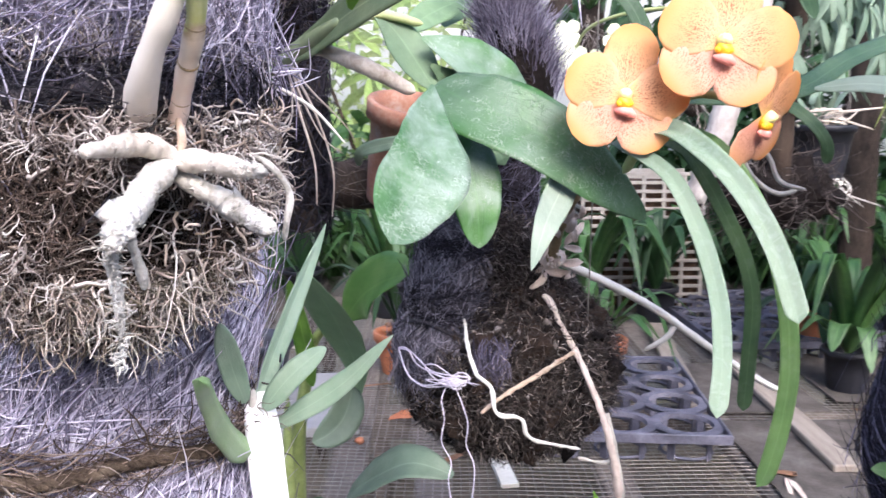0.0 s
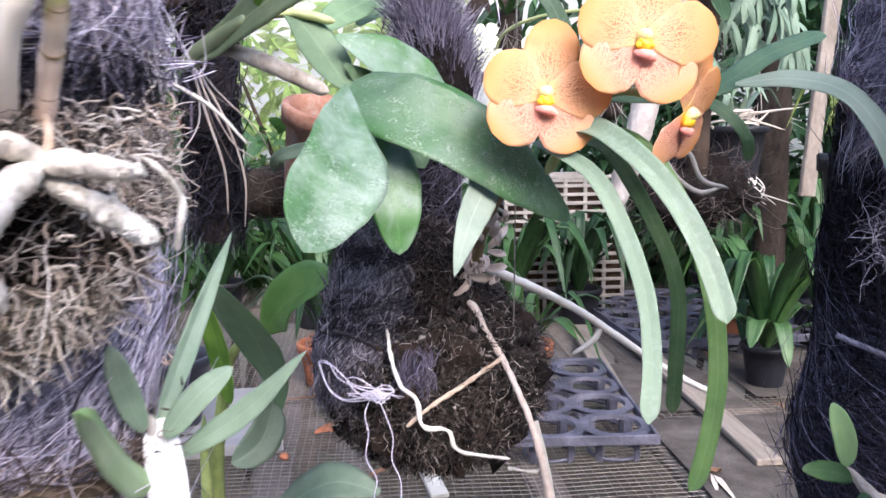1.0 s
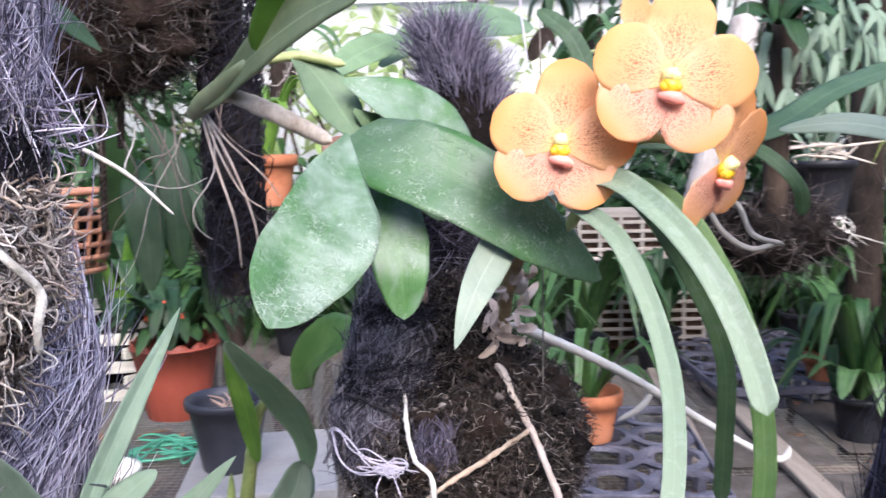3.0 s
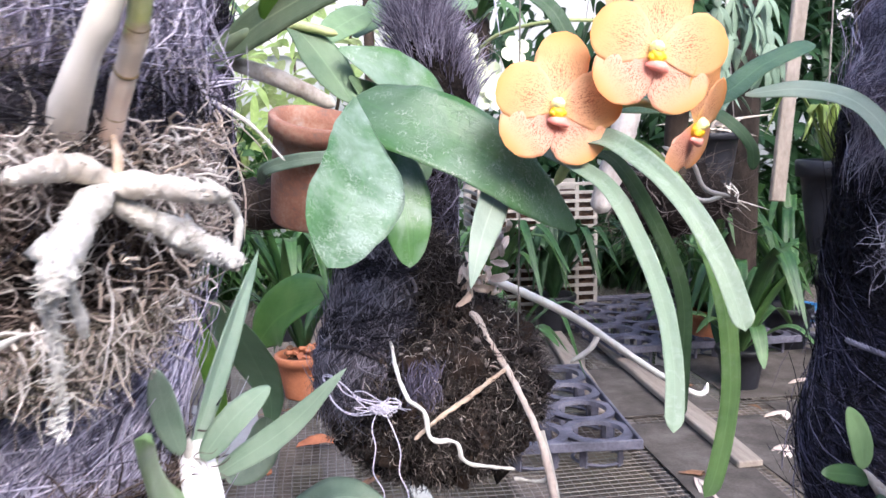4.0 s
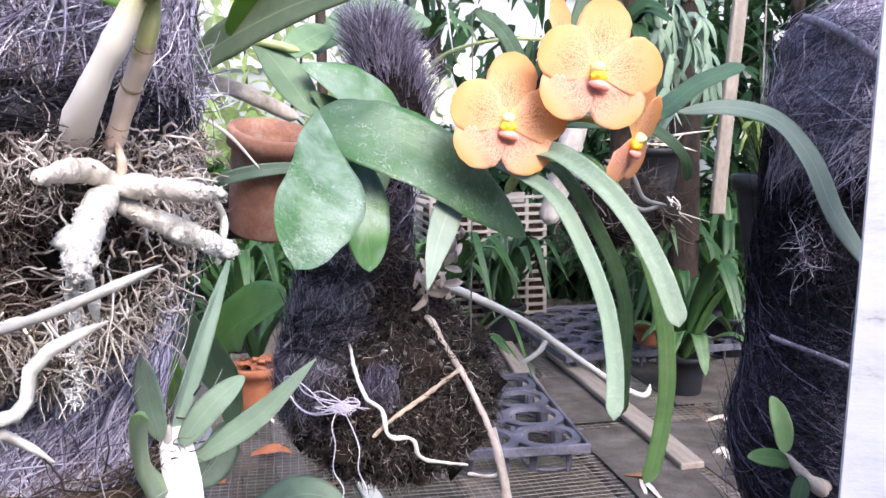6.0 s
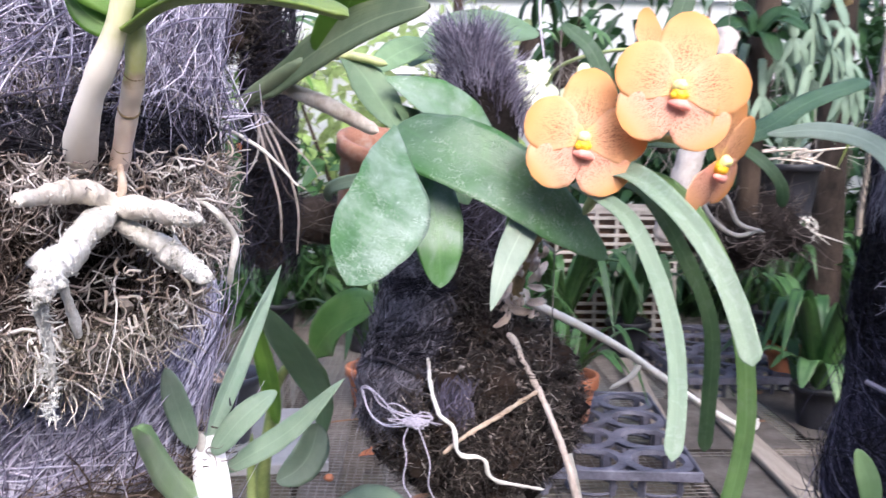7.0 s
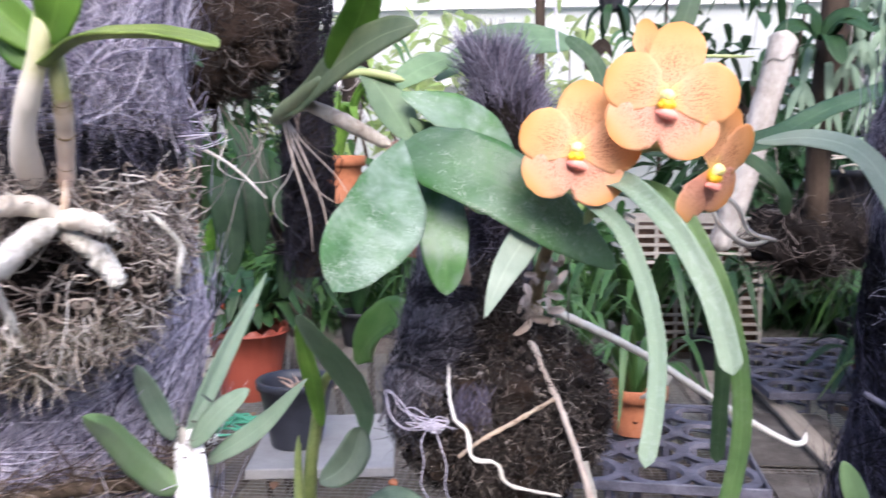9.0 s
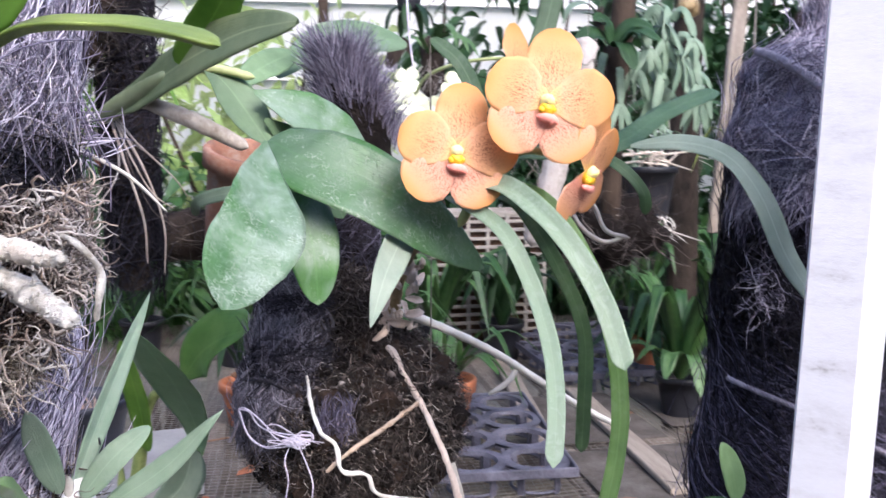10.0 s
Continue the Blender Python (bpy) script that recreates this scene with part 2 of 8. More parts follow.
def foliage(centers, dirs, lengths, widths, droop=0.3, roll=None):
    """Many small bent leaves at once; each has a fold, 8 corners and a tip."""
    n = len(centers)
    d = unit(dirs)
    ref = np.where(np.abs(d[:, 2:3]) > 0.9, [[1.0, 0, 0]], [[0, 0, 1.0]])
    side = unit(np.cross(d, ref))
    nrm = np.cross(side, d)
    a = (rng.uniform(-0.9, 0.9, n) if roll is None else roll)[:, None]
    side, nrm = side * np.cos(a) + nrm * np.sin(a), nrm * np.cos(a) - side * np.sin(a)
    ln, w = np.asarray(lengths)[:, None], np.asarray(widths)[:, None]
    rows = []
    for s, k in ((0.0, 0.12), (0.22, 0.7), (0.5, 1.0), (0.78, 0.7), (1.0, 0.05)):
        c = centers + d * ln * s - np.array([0, 0, 1.0]) * ln * droop * s * s
        rows.append(np.stack([c - side * w * k / 2 + nrm * w * 0.12 * k, c, c + side * w * k / 2 + nrm * w * 0.12 * k], 1))
    v = np.stack(rows, 1).reshape(-1, 3)
    i = np.arange(n)[:, None, None] * 15
    j = np.arange(4)[None, :, None] * 3
    c = np.arange(2)[None, None]
    f = np.stack([i + j + c, i + j + c + 1, i + j + c + 4, i + j + c + 3], -1).reshape(-1, 4)
    uv = np.tile(np.array([[x, y] for y in (0, 0.22, 0.5, 0.78, 1.0) for x in (0, 0.5, 1.0)]), (n, 1))
    return v, f, uv

# ---- materials ----
class Mat:
    """A node material with short ways to add nodes."""

    def __init__(self, name):
        self.m = bpy.data.materials.new(name)
        self.m.use_nodes = True
        self.t = self.m.node_tree
        self.b = self.t.nodes["Principled BSDF"]
        self.out = self.t.nodes["Material Output"]

    def node(self, kind, **kw):
        n = self.t.nodes.new(kind)
        for k, v in kw.items():
            n.inputs[k.replace("_", " ")].default_value = v
        return n

    def link(self, a, b):
        self.t.links.new(a, b)

    def coords(self, which="Object", scale=(1, 1, 1)):
        c = self.node("ShaderNodeTexCoord")
        mp = self.node("ShaderNodeMapping", Scale=scale)
        self.link(c.outputs[which], mp.inputs["Vector"])
        return mp.outputs[0]

    def noise(self, scale, detail=5.0, rough=0.6, vec=None, distort=0.0):
        n = self.node("ShaderNodeTexNoise", Scale=scale, Detail=detail, Roughness=rough, Distortion=distort)
        self.link(vec if vec is not None else self.coords(), n.inputs["Vector"])
        return n.outputs["Fac"]

    def ramp(self, fac, *stops):
        r = self.node("ShaderNodeValToRGB")
        e = r.color_ramp.elements
        while len(e) < len(stops):
            e.new(0.5)
        for el, (p, c) in zip(e, stops):
            el.position = p
            el.color = (*c, 1) if len(c) == 3 else c
        self.link(fac, r.inputs["Fac"])
        return r.outputs["Color"]

    def math(self, op, a, b=0.5, clamp=False):
        n = self.node("ShaderNodeMath")
        n.operation, n.use_clamp = op, clamp
        for i, x in enumerate((a, b)):
            if isinstance(x, (int, float)):
                n.inputs[i].default_value = x
            else:
                self.link(x, n.inputs[i])
        return n.outputs[0]

    def mix(self, fac, a, b, mode="MIX"):
        n = self.t.nodes.new("ShaderNodeMix")
        n.data_type, n.blend_type = "RGBA", mode
        for i, x in ((0, fac), (6, a), (7, b)):
            if isinstance(x, (int, float)):
                n.inputs[i].default_value = x
            elif isinstance(x, tuple):
                n.inputs[i].default_value = (*x, 1)
            else:
                self.link(x, n.inputs[i])
        return n.outputs[2]

    def island(self):
        return self.node("ShaderNodeNewGeometry").outputs["Random Per Island"]

    def rand(self):
        return self.node("ShaderNodeObjectInfo").outputs["Random"]

    def bump(self, height, strength=0.3, dist=0.002):
        n = self.node("ShaderNodeBump", Strength=strength, Distance=dist)
        self.link(height, n.inputs["Height"])
        self.link(n.outputs[0], self.b.inputs["Normal"])

    def done(self, color, rough=0.6, spec=0.5, metal=0.0):
        if isinstance(color, tuple):
            self.b.inputs["Base Color"].default_value = (*color, 1)
        else:
            self.link(color, self.b.inputs["Base Color"])
        if isinstance(rough, (int, float)):
            self.b.inputs["Roughness"].default_value = rough
        else:
            self.link(rough, self.b.inputs["Roughness"])
        self.b.inputs["Specular IOR Level"].default_value = spec
        self.b.inputs["Metallic"].default_value = metal
        return self.m

    def translucent(self, color, amount):
        tr = self.node("ShaderNodeBsdfTranslucent")
        if isinstance(color, tuple):
            tr.inputs["Color"].default_value = (*color, 1)
        else:
            self.link(color, tr.inputs["Color"])
        mx = self.node("ShaderNodeMixShader")
        mx.inputs[0].default_value = amount
        self.link(self.b.outputs[0], mx.inputs[1])
        self.link(tr.outputs[0], mx.inputs[2])
        self.link(mx.outputs[0], self.out.inputs["Surface"])


def plain(name, stops, scale=40.0, rough=0.6, bump=0.2, bump_scale=200.0, spec=0.5, stretch=(1, 1, 1), dist=0.002, distort=0.0):
    """A surface whose colour wanders between the stops, with fine relief."""
    q = Mat(name)
    vec = q.coords(scale=stretch)
    big = q.noise(scale, 6.0, 0.62, vec, distort)
    fine = q.noise(bump_scale, 4.0, 0.7, vec)
    both = q.math("ADD", q.math("MULTIPLY", big, 0.7), q.math("MULTIPLY", fine, 0.3))
    col = q.ramp(both, *stops)
    q.bump(fine, bump, dist)
    return q.done(col, rough, spec)


def strands(name, stops, rough=0.6, spec=0.18):
    """Fibres and rootlets, each strand with its own tone."""
    q = Mat(name)
    tone = q.math("ADD", q.math("MULTIPLY", q.island(), 0.75), q.math("MULTIPLY", q.noise(90.0, 3.0), 0.25))
    return q.done(q.ramp(tone, *stops), rough, spec)


def leaf_mat(name, dark, light, dust=0.0, rough=0.38, glow=0.25, rib=0.5, streak=0.2, spec=0.5):
    """A leaf: midrib, long veins, blotches and, where dust is given, chalky water marks."""
    q = Mat(name)
    uv = q.coords("UV")
    sep = q.node("ShaderNodeSeparateXYZ")
    q.link(uv, sep.inputs[0])
    mid = q.math("ABSOLUTE", q.math("SUBTRACT", sep.outputs[0], 0.5))
    line = q.math("SUBTRACT", 1.0, q.math("MULTIPLY", mid, 28.0), True)
    veins = q.noise(1.0, 2.0, 0.5, q.coords("UV", (55, 2.0, 1)))
    blot = q.noise(38.0, 4.0, 0.6)
    tone = q.math("ADD", q.math("MULTIPLY", blot, 0.75), q.math("MULTIPLY", veins, streak))
    tone = q.math("ADD", tone, q.math("MULTIPLY", q.math("SUBTRACT", q.rand(), 0.5), 0.25))
    col = q.ramp(tone, (0.3, dark), (0.72, light))
    col = q.mix(q.math("MULTIPLY", line, rib), col, tuple(min(1, c * 1.5 + 0.02) for c in light))
    ro = rough
    if dust:
        sp = q.noise(95.0, 5.0, 0.62, None, 2.2)
        area = q.noise(26.0, 3.0, 0.5)
        k = q.math("MULTIPLY", q.math("MULTIPLY", q.math("SUBTRACT", sp, 0.5), 9.0, True), q.math("MULTIPLY", q.math("SUBTRACT", area, 0.36), 5.0, True))
        k = q.math("MULTIPLY", k, dust * 0.24)
        col = q.mix(k, col, (0.55, 0.62, 0.58))
        ro = q.math("ADD", rough, q.math("MULTIPLY", k, 0.35))
        q.bump(q.math("ADD", q.math("MULTIPLY", veins, 0.5), q.math("MULTIPLY", sp, 0.8)), 0.45, 0.0018)
    else:
        q.bump(q.math("ADD", veins, q.math("MULTIPLY", blot, 0.5)), 0.22, 0.0015)
    m = q.done(col, ro, spec)
    if glow:
        q.translucent(q.mix(0.5, col, tuple(min(1, c * 2.2) for c in light)), glow)
    return m


FIBRE_DARK = strands("dark_coir", [(0.0, (0.008, 0.007, 0.010)), (0.55, (0.035, 0.031, 0.043)), (0.82, (0.13, 0.12, 0.165)), (1.0, (0.42, 0.40, 0.50))])
FIBRE_PALE = strands("weathered_coir", [(0.0, (0.035, 0.03, 0.05)), (0.40, (0.20, 0.18, 0.255)), (0.64, (0.48, 0.45, 0.56)), (0.88, (0.72, 0.69, 0.78)), (1.0, (0.86, 0.84, 0.90))])
FIBRE_ROOT = strands("dry_rootlets", [(0.0, (0.035, 0.024, 0.021)), (0.35, (0.13, 0.102, 0.09)), (0.65, (0.38, 0.335, 0.305)), (0.85, (0.64, 0.60, 0.56)), (1.0, (0.84, 0.82, 0.79))], 0.7, 0.3)
FIBRE_ROOT_PALE = strands("pale_dry_roots", [(0.0, (0.20, 0.14, 0.10)), (0.5, (0.45, 0.38, 0.32)), (1.0, (0.76, 0.72, 0.67))], 0.7, 0.3)
FIBRE_STRAW = strands("straw_rootlets", [(0.0, (0.035, 0.027, 0.016)), (0.4, (0.14, 0.115, 0.078)), (0.7, (0.38, 0.335, 0.25)), (1.0, (0.78, 0.74, 0.65))], 0.7, 0.3)
# lighter copy of the weathered coir: light is put into it against the shade
FIBRE_LILAC = strands("brightened_lilac_coir", [(0.0, (0.10, 0.09, 0.14)), (0.35, (0.36, 0.335, 0.45)), (0.7, (0.66, 0.63, 0.75)), (1.0, (0.88, 0.86, 0.92))])
FIBRE_MOSS = strands("dark_moss", [(0.0, (0.012, 0.009, 0.007)), (0.5, (0.040, 0.031, 0.026)), (0.76, (0.115, 0.092, 0.080)), (0.90, (0.32, 0.285, 0.265)), (1.0, (0.70, 0.66, 0.65))], 0.7, 0.3)
# near-black, so that cores and hollows keep their shade in the colour
CORE_DARK = plain("shade_dark_fibre_core", [(0.3, (0.006, 0.005, 0.005)), (0.7, (0.03, 0.024, 0.022))], 60, 0.9, 0.8, 260, 0.05, dist=0.006)
CORE_BROWN = plain("peaty_core", [(0.3, (0.012, 0.008, 0.006)), (0.7, (0.07, 0.045, 0.032))], 60, 0.9, 0.9, 260, 0.2, dist=0.006)
ROOT_WHITE = plain("chalky_root_skin", [(0.30, (0.18, 0.155, 0.12)), (0.45, (0.43, 0.41, 0.36)), (0.62, (0.66, 0.645, 0.61)), (0.75, (0.78, 0.77, 0.75))], 110, 0.75, 0.55, 420, 0.3, dist=0.003)
ROOT_TAN = plain("tan_root_skin", [(0.3, (0.22, 0.13, 0.08)), (0.5, (0.46, 0.35, 0.26)), (0.72, (0.62, 0.54, 0.46))], 70, 0.7, 0.4, 300, 0.3)
ROOT_GREY = plain("grey_root_skin", [(0.3, (0.34, 0.32, 0.28)), (0.7, (0.62, 0.60, 0.55))], 60, 0.6, 0.3, 300, 0.4)
CANE_SKIN = plain("papery_cane_sheath", [(0.3, (0.26, 0.21, 0.16)), (0.5, (0.42, 0.365, 0.31)), (0.7, (0.56, 0.515, 0.46))], 45, 0.55, 0.3, 240, 0.4, (3, 3, 0.6))
CANE_PINK = plain("pinkish_cane_sheath", [(0.3, (0.26, 0.155, 0.115)), (0.55, (0.42, 0.30, 0.235)), (0.75, (0.50, 0.42, 0.34))], 45, 0.5, 0.3, 240, 0.4, (3, 3, 0.6))
CANE_GREEN = plain("green_cane", [(0.3, (0.13, 0.19, 0.05)), (0.7, (0.34, 0.40, 0.15))], 50, 0.45, 0.2, 240)
TWIG = plain("weathered_cane", [(0.3, (0.24, 0.19, 0.14)), (0.5, (0.48, 0.43, 0.36)), (0.75, (0.66, 0.63, 0.57))], 55, 0.6, 0.4, 260, 0.4, (1, 1, 1))
FAT_STEM = leaf_mat("olive_leaf_base", (0.11, 0.15, 0.075), (0.25, 0.29, 0.165), 0.0, 0.42, 0.05)


def chalky_leaf(name, green, lit, chalk, cover, marks=1.0):
    """A broad leaf under a thin chalky water film that is rubbed off in places, with fine crinkled dried edges; sheen
    and glints are painted into the colour.
    """
    q = Mat(name)
    sep = q.node("ShaderNodeSeparateXYZ")
    q.link(q.coords("UV"), sep.inputs[0])
    mid = q.math("ABSOLUTE", q.math("SUBTRACT", sep.outputs[0], 0.5))
    line = q.math("SUBTRACT", 1.0, q.math("MULTIPLY", mid, 30.0), True)
    veins = q.noise(1.0, 2.0, 0.5, q.coords("UV", (30, 1.2, 1)))
    blot = q.noise(34.0, 4.0, 0.6)
    tone = q.math("ADD", q.math("MULTIPLY", blot, 0.75), q.math("MULTIPLY", veins, 0.25))
    col = q.ramp(tone, (0.3, green), (0.7, lit))
    rubbed = q.noise(24.0, 5.0, 0.6, None, 0.6)
    film = q.math("MULTIPLY", q.math("SUBTRACT", rubbed, 0.38), 4.0, True)
    film = q.math("MULTIPLY", film, cover)
    col = q.mix(film, col, chalk)
    # dried edges of water drops
    warp = q.node("ShaderNodeTexVoronoi", Scale=250.0)
    warp.feature = "DISTANCE_TO_EDGE"
    bend = q.node("ShaderNodeTexNoise", Scale=70.0, Detail=3.0)
    base = q.coords()
    q.link(base, bend.inputs["Vector"])
    q.link(q.mix(0.022, base, bend.outputs["Color"]), warp.inputs["Vector"])
    rim = q.math("MULTIPLY", q.math("SUBTRACT", 0.055, warp.outputs["Distance"]), 16.0, True)
    where = q.math("MULTIPLY", q.math("SUBTRACT", q.noise(30.0, 4.0, 0.6), 0.42), 4.5, True)
    broken = q.math("MULTIPLY", q.math("SUBTRACT", q.noise(170.0, 3.0, 0.6), 0.50), 9.0, True)
    rim = q.math("MULTIPLY", q.math("MULTIPLY", q.math("MULTIPLY", rim, where), broken), 0.75)
    # crinkled film: a white glint painted along each raised edge, beside a bare green crease
    worm = q.noise(175.0, 2.0, 0.5, None, 1.0)
    crease = q.math("SUBTRACT", 1.0, q.math("MULTIPLY", q.math("ABSOLUTE", q.math("SUBTRACT", worm, 0.54)), 26.0), True)
    ridge_glint = q.math("SUBTRACT", 1.0, q.math("MULTIPLY", q.math("ABSOLUTE", q.math("SUBTRACT", worm, 0.475)), 30.0), True)
    there = q.math("MULTIPLY", q.math("SUBTRACT", q.noise(19.0, 4.0, 0.65, None, 0.5), 0.42), 6.0, True)
    gone = q.math("MULTIPLY", q.math("SUBTRACT", q.noise(120.0, 2.0), 0.36), 7.0, True)
    there = q.math("MULTIPLY", q.math("MULTIPLY", there, gone), marks)
    crease = q.math("MULTIPLY", crease, there)
    ridge_glint = q.math("MULTIPLY", ridge_glint, there)
    col = q.mix(q.math("MULTIPLY", crease, 0.66), col, green)
    col = q.mix(q.math("MULTIPLY", ridge_glint, 0.62), col, (0.56, 0.63, 0.56))
    col = q.mix(rim, col, (0.62, 0.68, 0.62))
    col = q.mix(q.math("MULTIPLY", line, 0.2), col, tuple(min(1, c * 1.4 + 0.03) for c in lit))
    q.bump(q.math("ADD", q.math("MULTIPLY", veins, 0.35), q.math("ADD", q.math("MULTIPLY", blot, 0.5), q.math("ADD", q.math("MULTIPLY", rim, 1.2), q.math("SUBTRACT", ridge_glint, q.math("MULTIPLY", crease, 0.6))))), 0.42, 0.0016)
    m = q.done(col, q.math("ADD", 0.34, q.math("MULTIPLY", film, 0.20)), 0.5)
    q.translucent(q.mix(0.5, col, tuple(min(1, c * 2) for c in lit)), 0.17)
    return m


# the film's pale tone also holds the leaves' sky sheen
LEAF_BROAD = chalky_leaf("chalk_and_sheen_leaf", (0.0336, 0.106, 0.0336), (0.0952, 0.218, 0.0784), (0.345, 0.430, 0.365), 0.88)
LEAF_DARKBROAD = chalky_leaf("rubbed_broad_leaf", (0.022, 0.080, 0.020), (0.060, 0.165, 0.042), (0.200, 0.270, 0.210), 0.46, 0.22)
LEAF_SMOOTH = chalky_leaf("smoother_chalky_leaf", (0.0354, 0.112, 0.0295), (0.1, 0.242, 0.0649), (0.289, 0.378, 0.313), 0.86, 0.25)
# very dark green: the shade these leaves hang in is put into the colour
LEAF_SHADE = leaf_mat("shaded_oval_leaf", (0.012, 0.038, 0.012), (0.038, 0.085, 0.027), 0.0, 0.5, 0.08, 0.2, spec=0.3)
LEAF_DULL = leaf_mat("dull_broad_leaf", (0.0952, 0.168, 0.084), (0.213, 0.325, 0.174), 0.25, 0.45, 0.2, 0.3)
LEAF_PALE = leaf_mat("pale_underside_leaf", (0.22, 0.29, 0.22), (0.38, 0.45, 0.36), 0.3, 0.5, 0.2, 0.4)
LEAF_STRAP = leaf_mat("strap_leaf", (0.07, 0.135, 0.072), (0.23, 0.315, 0.215), 0.7, 0.36, 0.2, 0.22, 0.6)
LEAF_STRAP_GREEN = leaf_mat("fresh_strap_leaf", (0.075, 0.16, 0.045), (0.22, 0.36, 0.13), 0.3, 0.36, 0.35, 0.3, 0.4)
# darker copy of the strap leaf: shade on the rear leaves is put into its green
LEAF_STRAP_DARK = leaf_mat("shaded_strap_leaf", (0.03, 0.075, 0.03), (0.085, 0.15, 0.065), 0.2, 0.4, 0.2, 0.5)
LEAF_FRESH = leaf_mat("fresh_leaf", (0.06, 0.15, 0.02), (0.20, 0.36, 0.06), 0.0, 0.4, 0.35, 0.4)
LEAF_DEEP = leaf_mat("deep_green_leaf", (0.009, 0.032, 0.012), (0.034, 0.080, 0.028), 0.0, 0.45, 0.2, 0.4, spec=0.35)
LEAF_BABY = leaf_mat("young_orchid_leaf", (0.20, 0.31, 0.21), (0.40, 0.52, 0.39), 0.5, 0.36, 0.2, 0.2)
LEAF_GREY = leaf_mat("grey_green_frond", (0.12, 0.19, 0.13), (0.27, 0.37, 0.27), 0.0, 0.55, 0.25, 0.3)


def petal_mat():
    q = Mat("speckled_orange_petal")
    uv = q.coords("UV")
    sep = q.node("ShaderNodeSeparateXYZ")
    q.link(uv, sep.inputs[0])
    u, v = sep.outputs[0], sep.outputs[1]
    blush = q.ramp(v, (0.0, (0.93, 0.78, 0.30)), (0.13, (0.92, 0.66, 0.34)), (0.24, (0.91, 0.59, 0.36)), (0.45, (0.90, 0.56, 0.30)), (0.8, (0.90, 0.52, 0.22)), (1.0, (0.87, 0.42, 0.12)))
    wash = q.noise(55.0, 3.0)
    col = q.mix(q.math("MULTIPLY", wash, 0.30), blush, (0.88, 0.43, 0.15))
    vein = q.noise(1.0, 3.0, 0.6, q.coords("UV", (34, 3.5, 1)))
    spots = q.node("ShaderNodeTexVoronoi", Scale=1.0)
    q.link(q.coords("UV", (72, 30, 1)), spots.inputs["Vector"])
    dot = q.math("MULTIPLY", q.math("SUBTRACT", 0.46, spots.outputs["Distance"]), 9.0, True)
    dot = q.math("MULTIPLY", dot, q.math("MULTIPLY", q.math("SUBTRACT", vein, 0.36), 5.0, True))
    fade = q.math("MULTIPLY", q.math("MULTIPLY", q.math("SUBTRACT", 0.86, v), 2.4, True), q.math("SUBTRACT", 1.15, q.math("MULTIPLY", q.math("ABSOLUTE", q.math("SUBTRACT", u, 0.5)), 2.2), True))
    col = q.mix(q.math("MULTIPLY", q.math("MULTIPLY", dot, fade), 1.0), col, (0.34, 0.05, 0.02))
    q.bump(vein, 0.12, 0.001)
    m = q.done(col, 0.5, 0.35)
    q.translucent(col, 0.40)
    return m


def sepal_mat():
    q = Mat("blushed_orange_sepal")
    uv = q.coords("UV")
    sep = q.node("ShaderNodeSeparateXYZ")
    q.link(uv, sep.inputs[0])
    u, v = sep.outputs[0], sep.outputs[1]
    base = q.ramp(v, (0.0, (0.92, 0.66, 0.26)), (0.12, (0.90, 0.50, 0.28)), (0.24, (0.91, 0.52, 0.39)), (0.5, (0.91, 0.56, 0.39)), (0.8, (0.91, 0.54, 0.29)), (1.0, (0.89, 0.46, 0.15)))
    vein = q.noise(1.0, 3.0, 0.6, q.coords("UV", (34, 3.5, 1)))
    spots = q.node("ShaderNodeTexVoronoi", Scale=1.0)
    q.link(q.coords("UV", (72, 30, 1)), spots.inputs["Vector"])
    dot = q.math("MULTIPLY", q.math("SUBTRACT", 0.46, spots.outputs["Distance"]), 9.0, True)
    dot = q.math("MULTIPLY", dot, q.math("MULTIPLY", q.math("SUBTRACT", vein, 0.34), 5.0, True))
    fade = q.math("MULTIPLY", q.math("MULTIPLY", q.math("SUBTRACT", 0.84, v), 2.4, True), q.math("MULTIPLY", q.math("SUBTRACT", v, 0.12), 3.0, True))
    col = q.mix(q.math("MULTIPLY", q.math("MULTIPLY", dot, fade), 0.95), base, (0.42, 0.07, 0.04))
    q.bump(vein, 0.12, 0.001)
    m = q.done(col, 0.5, 0.35)
    q.translucent(col, 0.40)
    return m


PETAL = petal_mat()
SEPAL = sepal_mat()
LIP = plain("pink_lip", [(0.3, (0.86, 0.24, 0.19)), (0.7, (0.92, 0.42, 0.34))], 120, 0.45, 0.2, 400)
THROAT = plain("yellow_throat", [(0.3, (0.85, 0.42, 0.01)), (0.7, (0.92, 0.62, 0.03))], 160, 0.4, 0.2, 400)
COLUMN = plain("cream_column", [(0.3, (0.94, 0.82, 0.22)), (0.7, (0.95, 0.90, 0.52))], 200, 0.35, 0.1, 400)
STALK = plain("flower_stalk", [(0.3, (0.24, 0.30, 0.10)), (0.7, (0.46, 0.50, 0.24))], 60, 0.45, 0.1, 300)
TERRACOTTA = plain("terracotta", [(0.3, (0.22, 0.075, 0.04)), (0.5, (0.42, 0.15, 0.065)), (0.75, (0.50, 0.25, 0.16))], 16, 0.75, 0.25, 220)
TERRA_WORN = plain("limed_terracotta", [(0.36, (0.19, 0.12, 0.095)), (0.46, (0.30, 0.135, 0.085)), (0.56, (0.36, 0.21, 0.15)), (0.66, (0.40, 0.33, 0.29))], 22, 0.8, 0.3, 220)
RED_PLASTIC = plain("brick_red_plastic", [(0.3, (0.25, 0.050, 0.030)), (0.7, (0.33, 0.080, 0.048))], 10, 0.45, 0.1, 200)
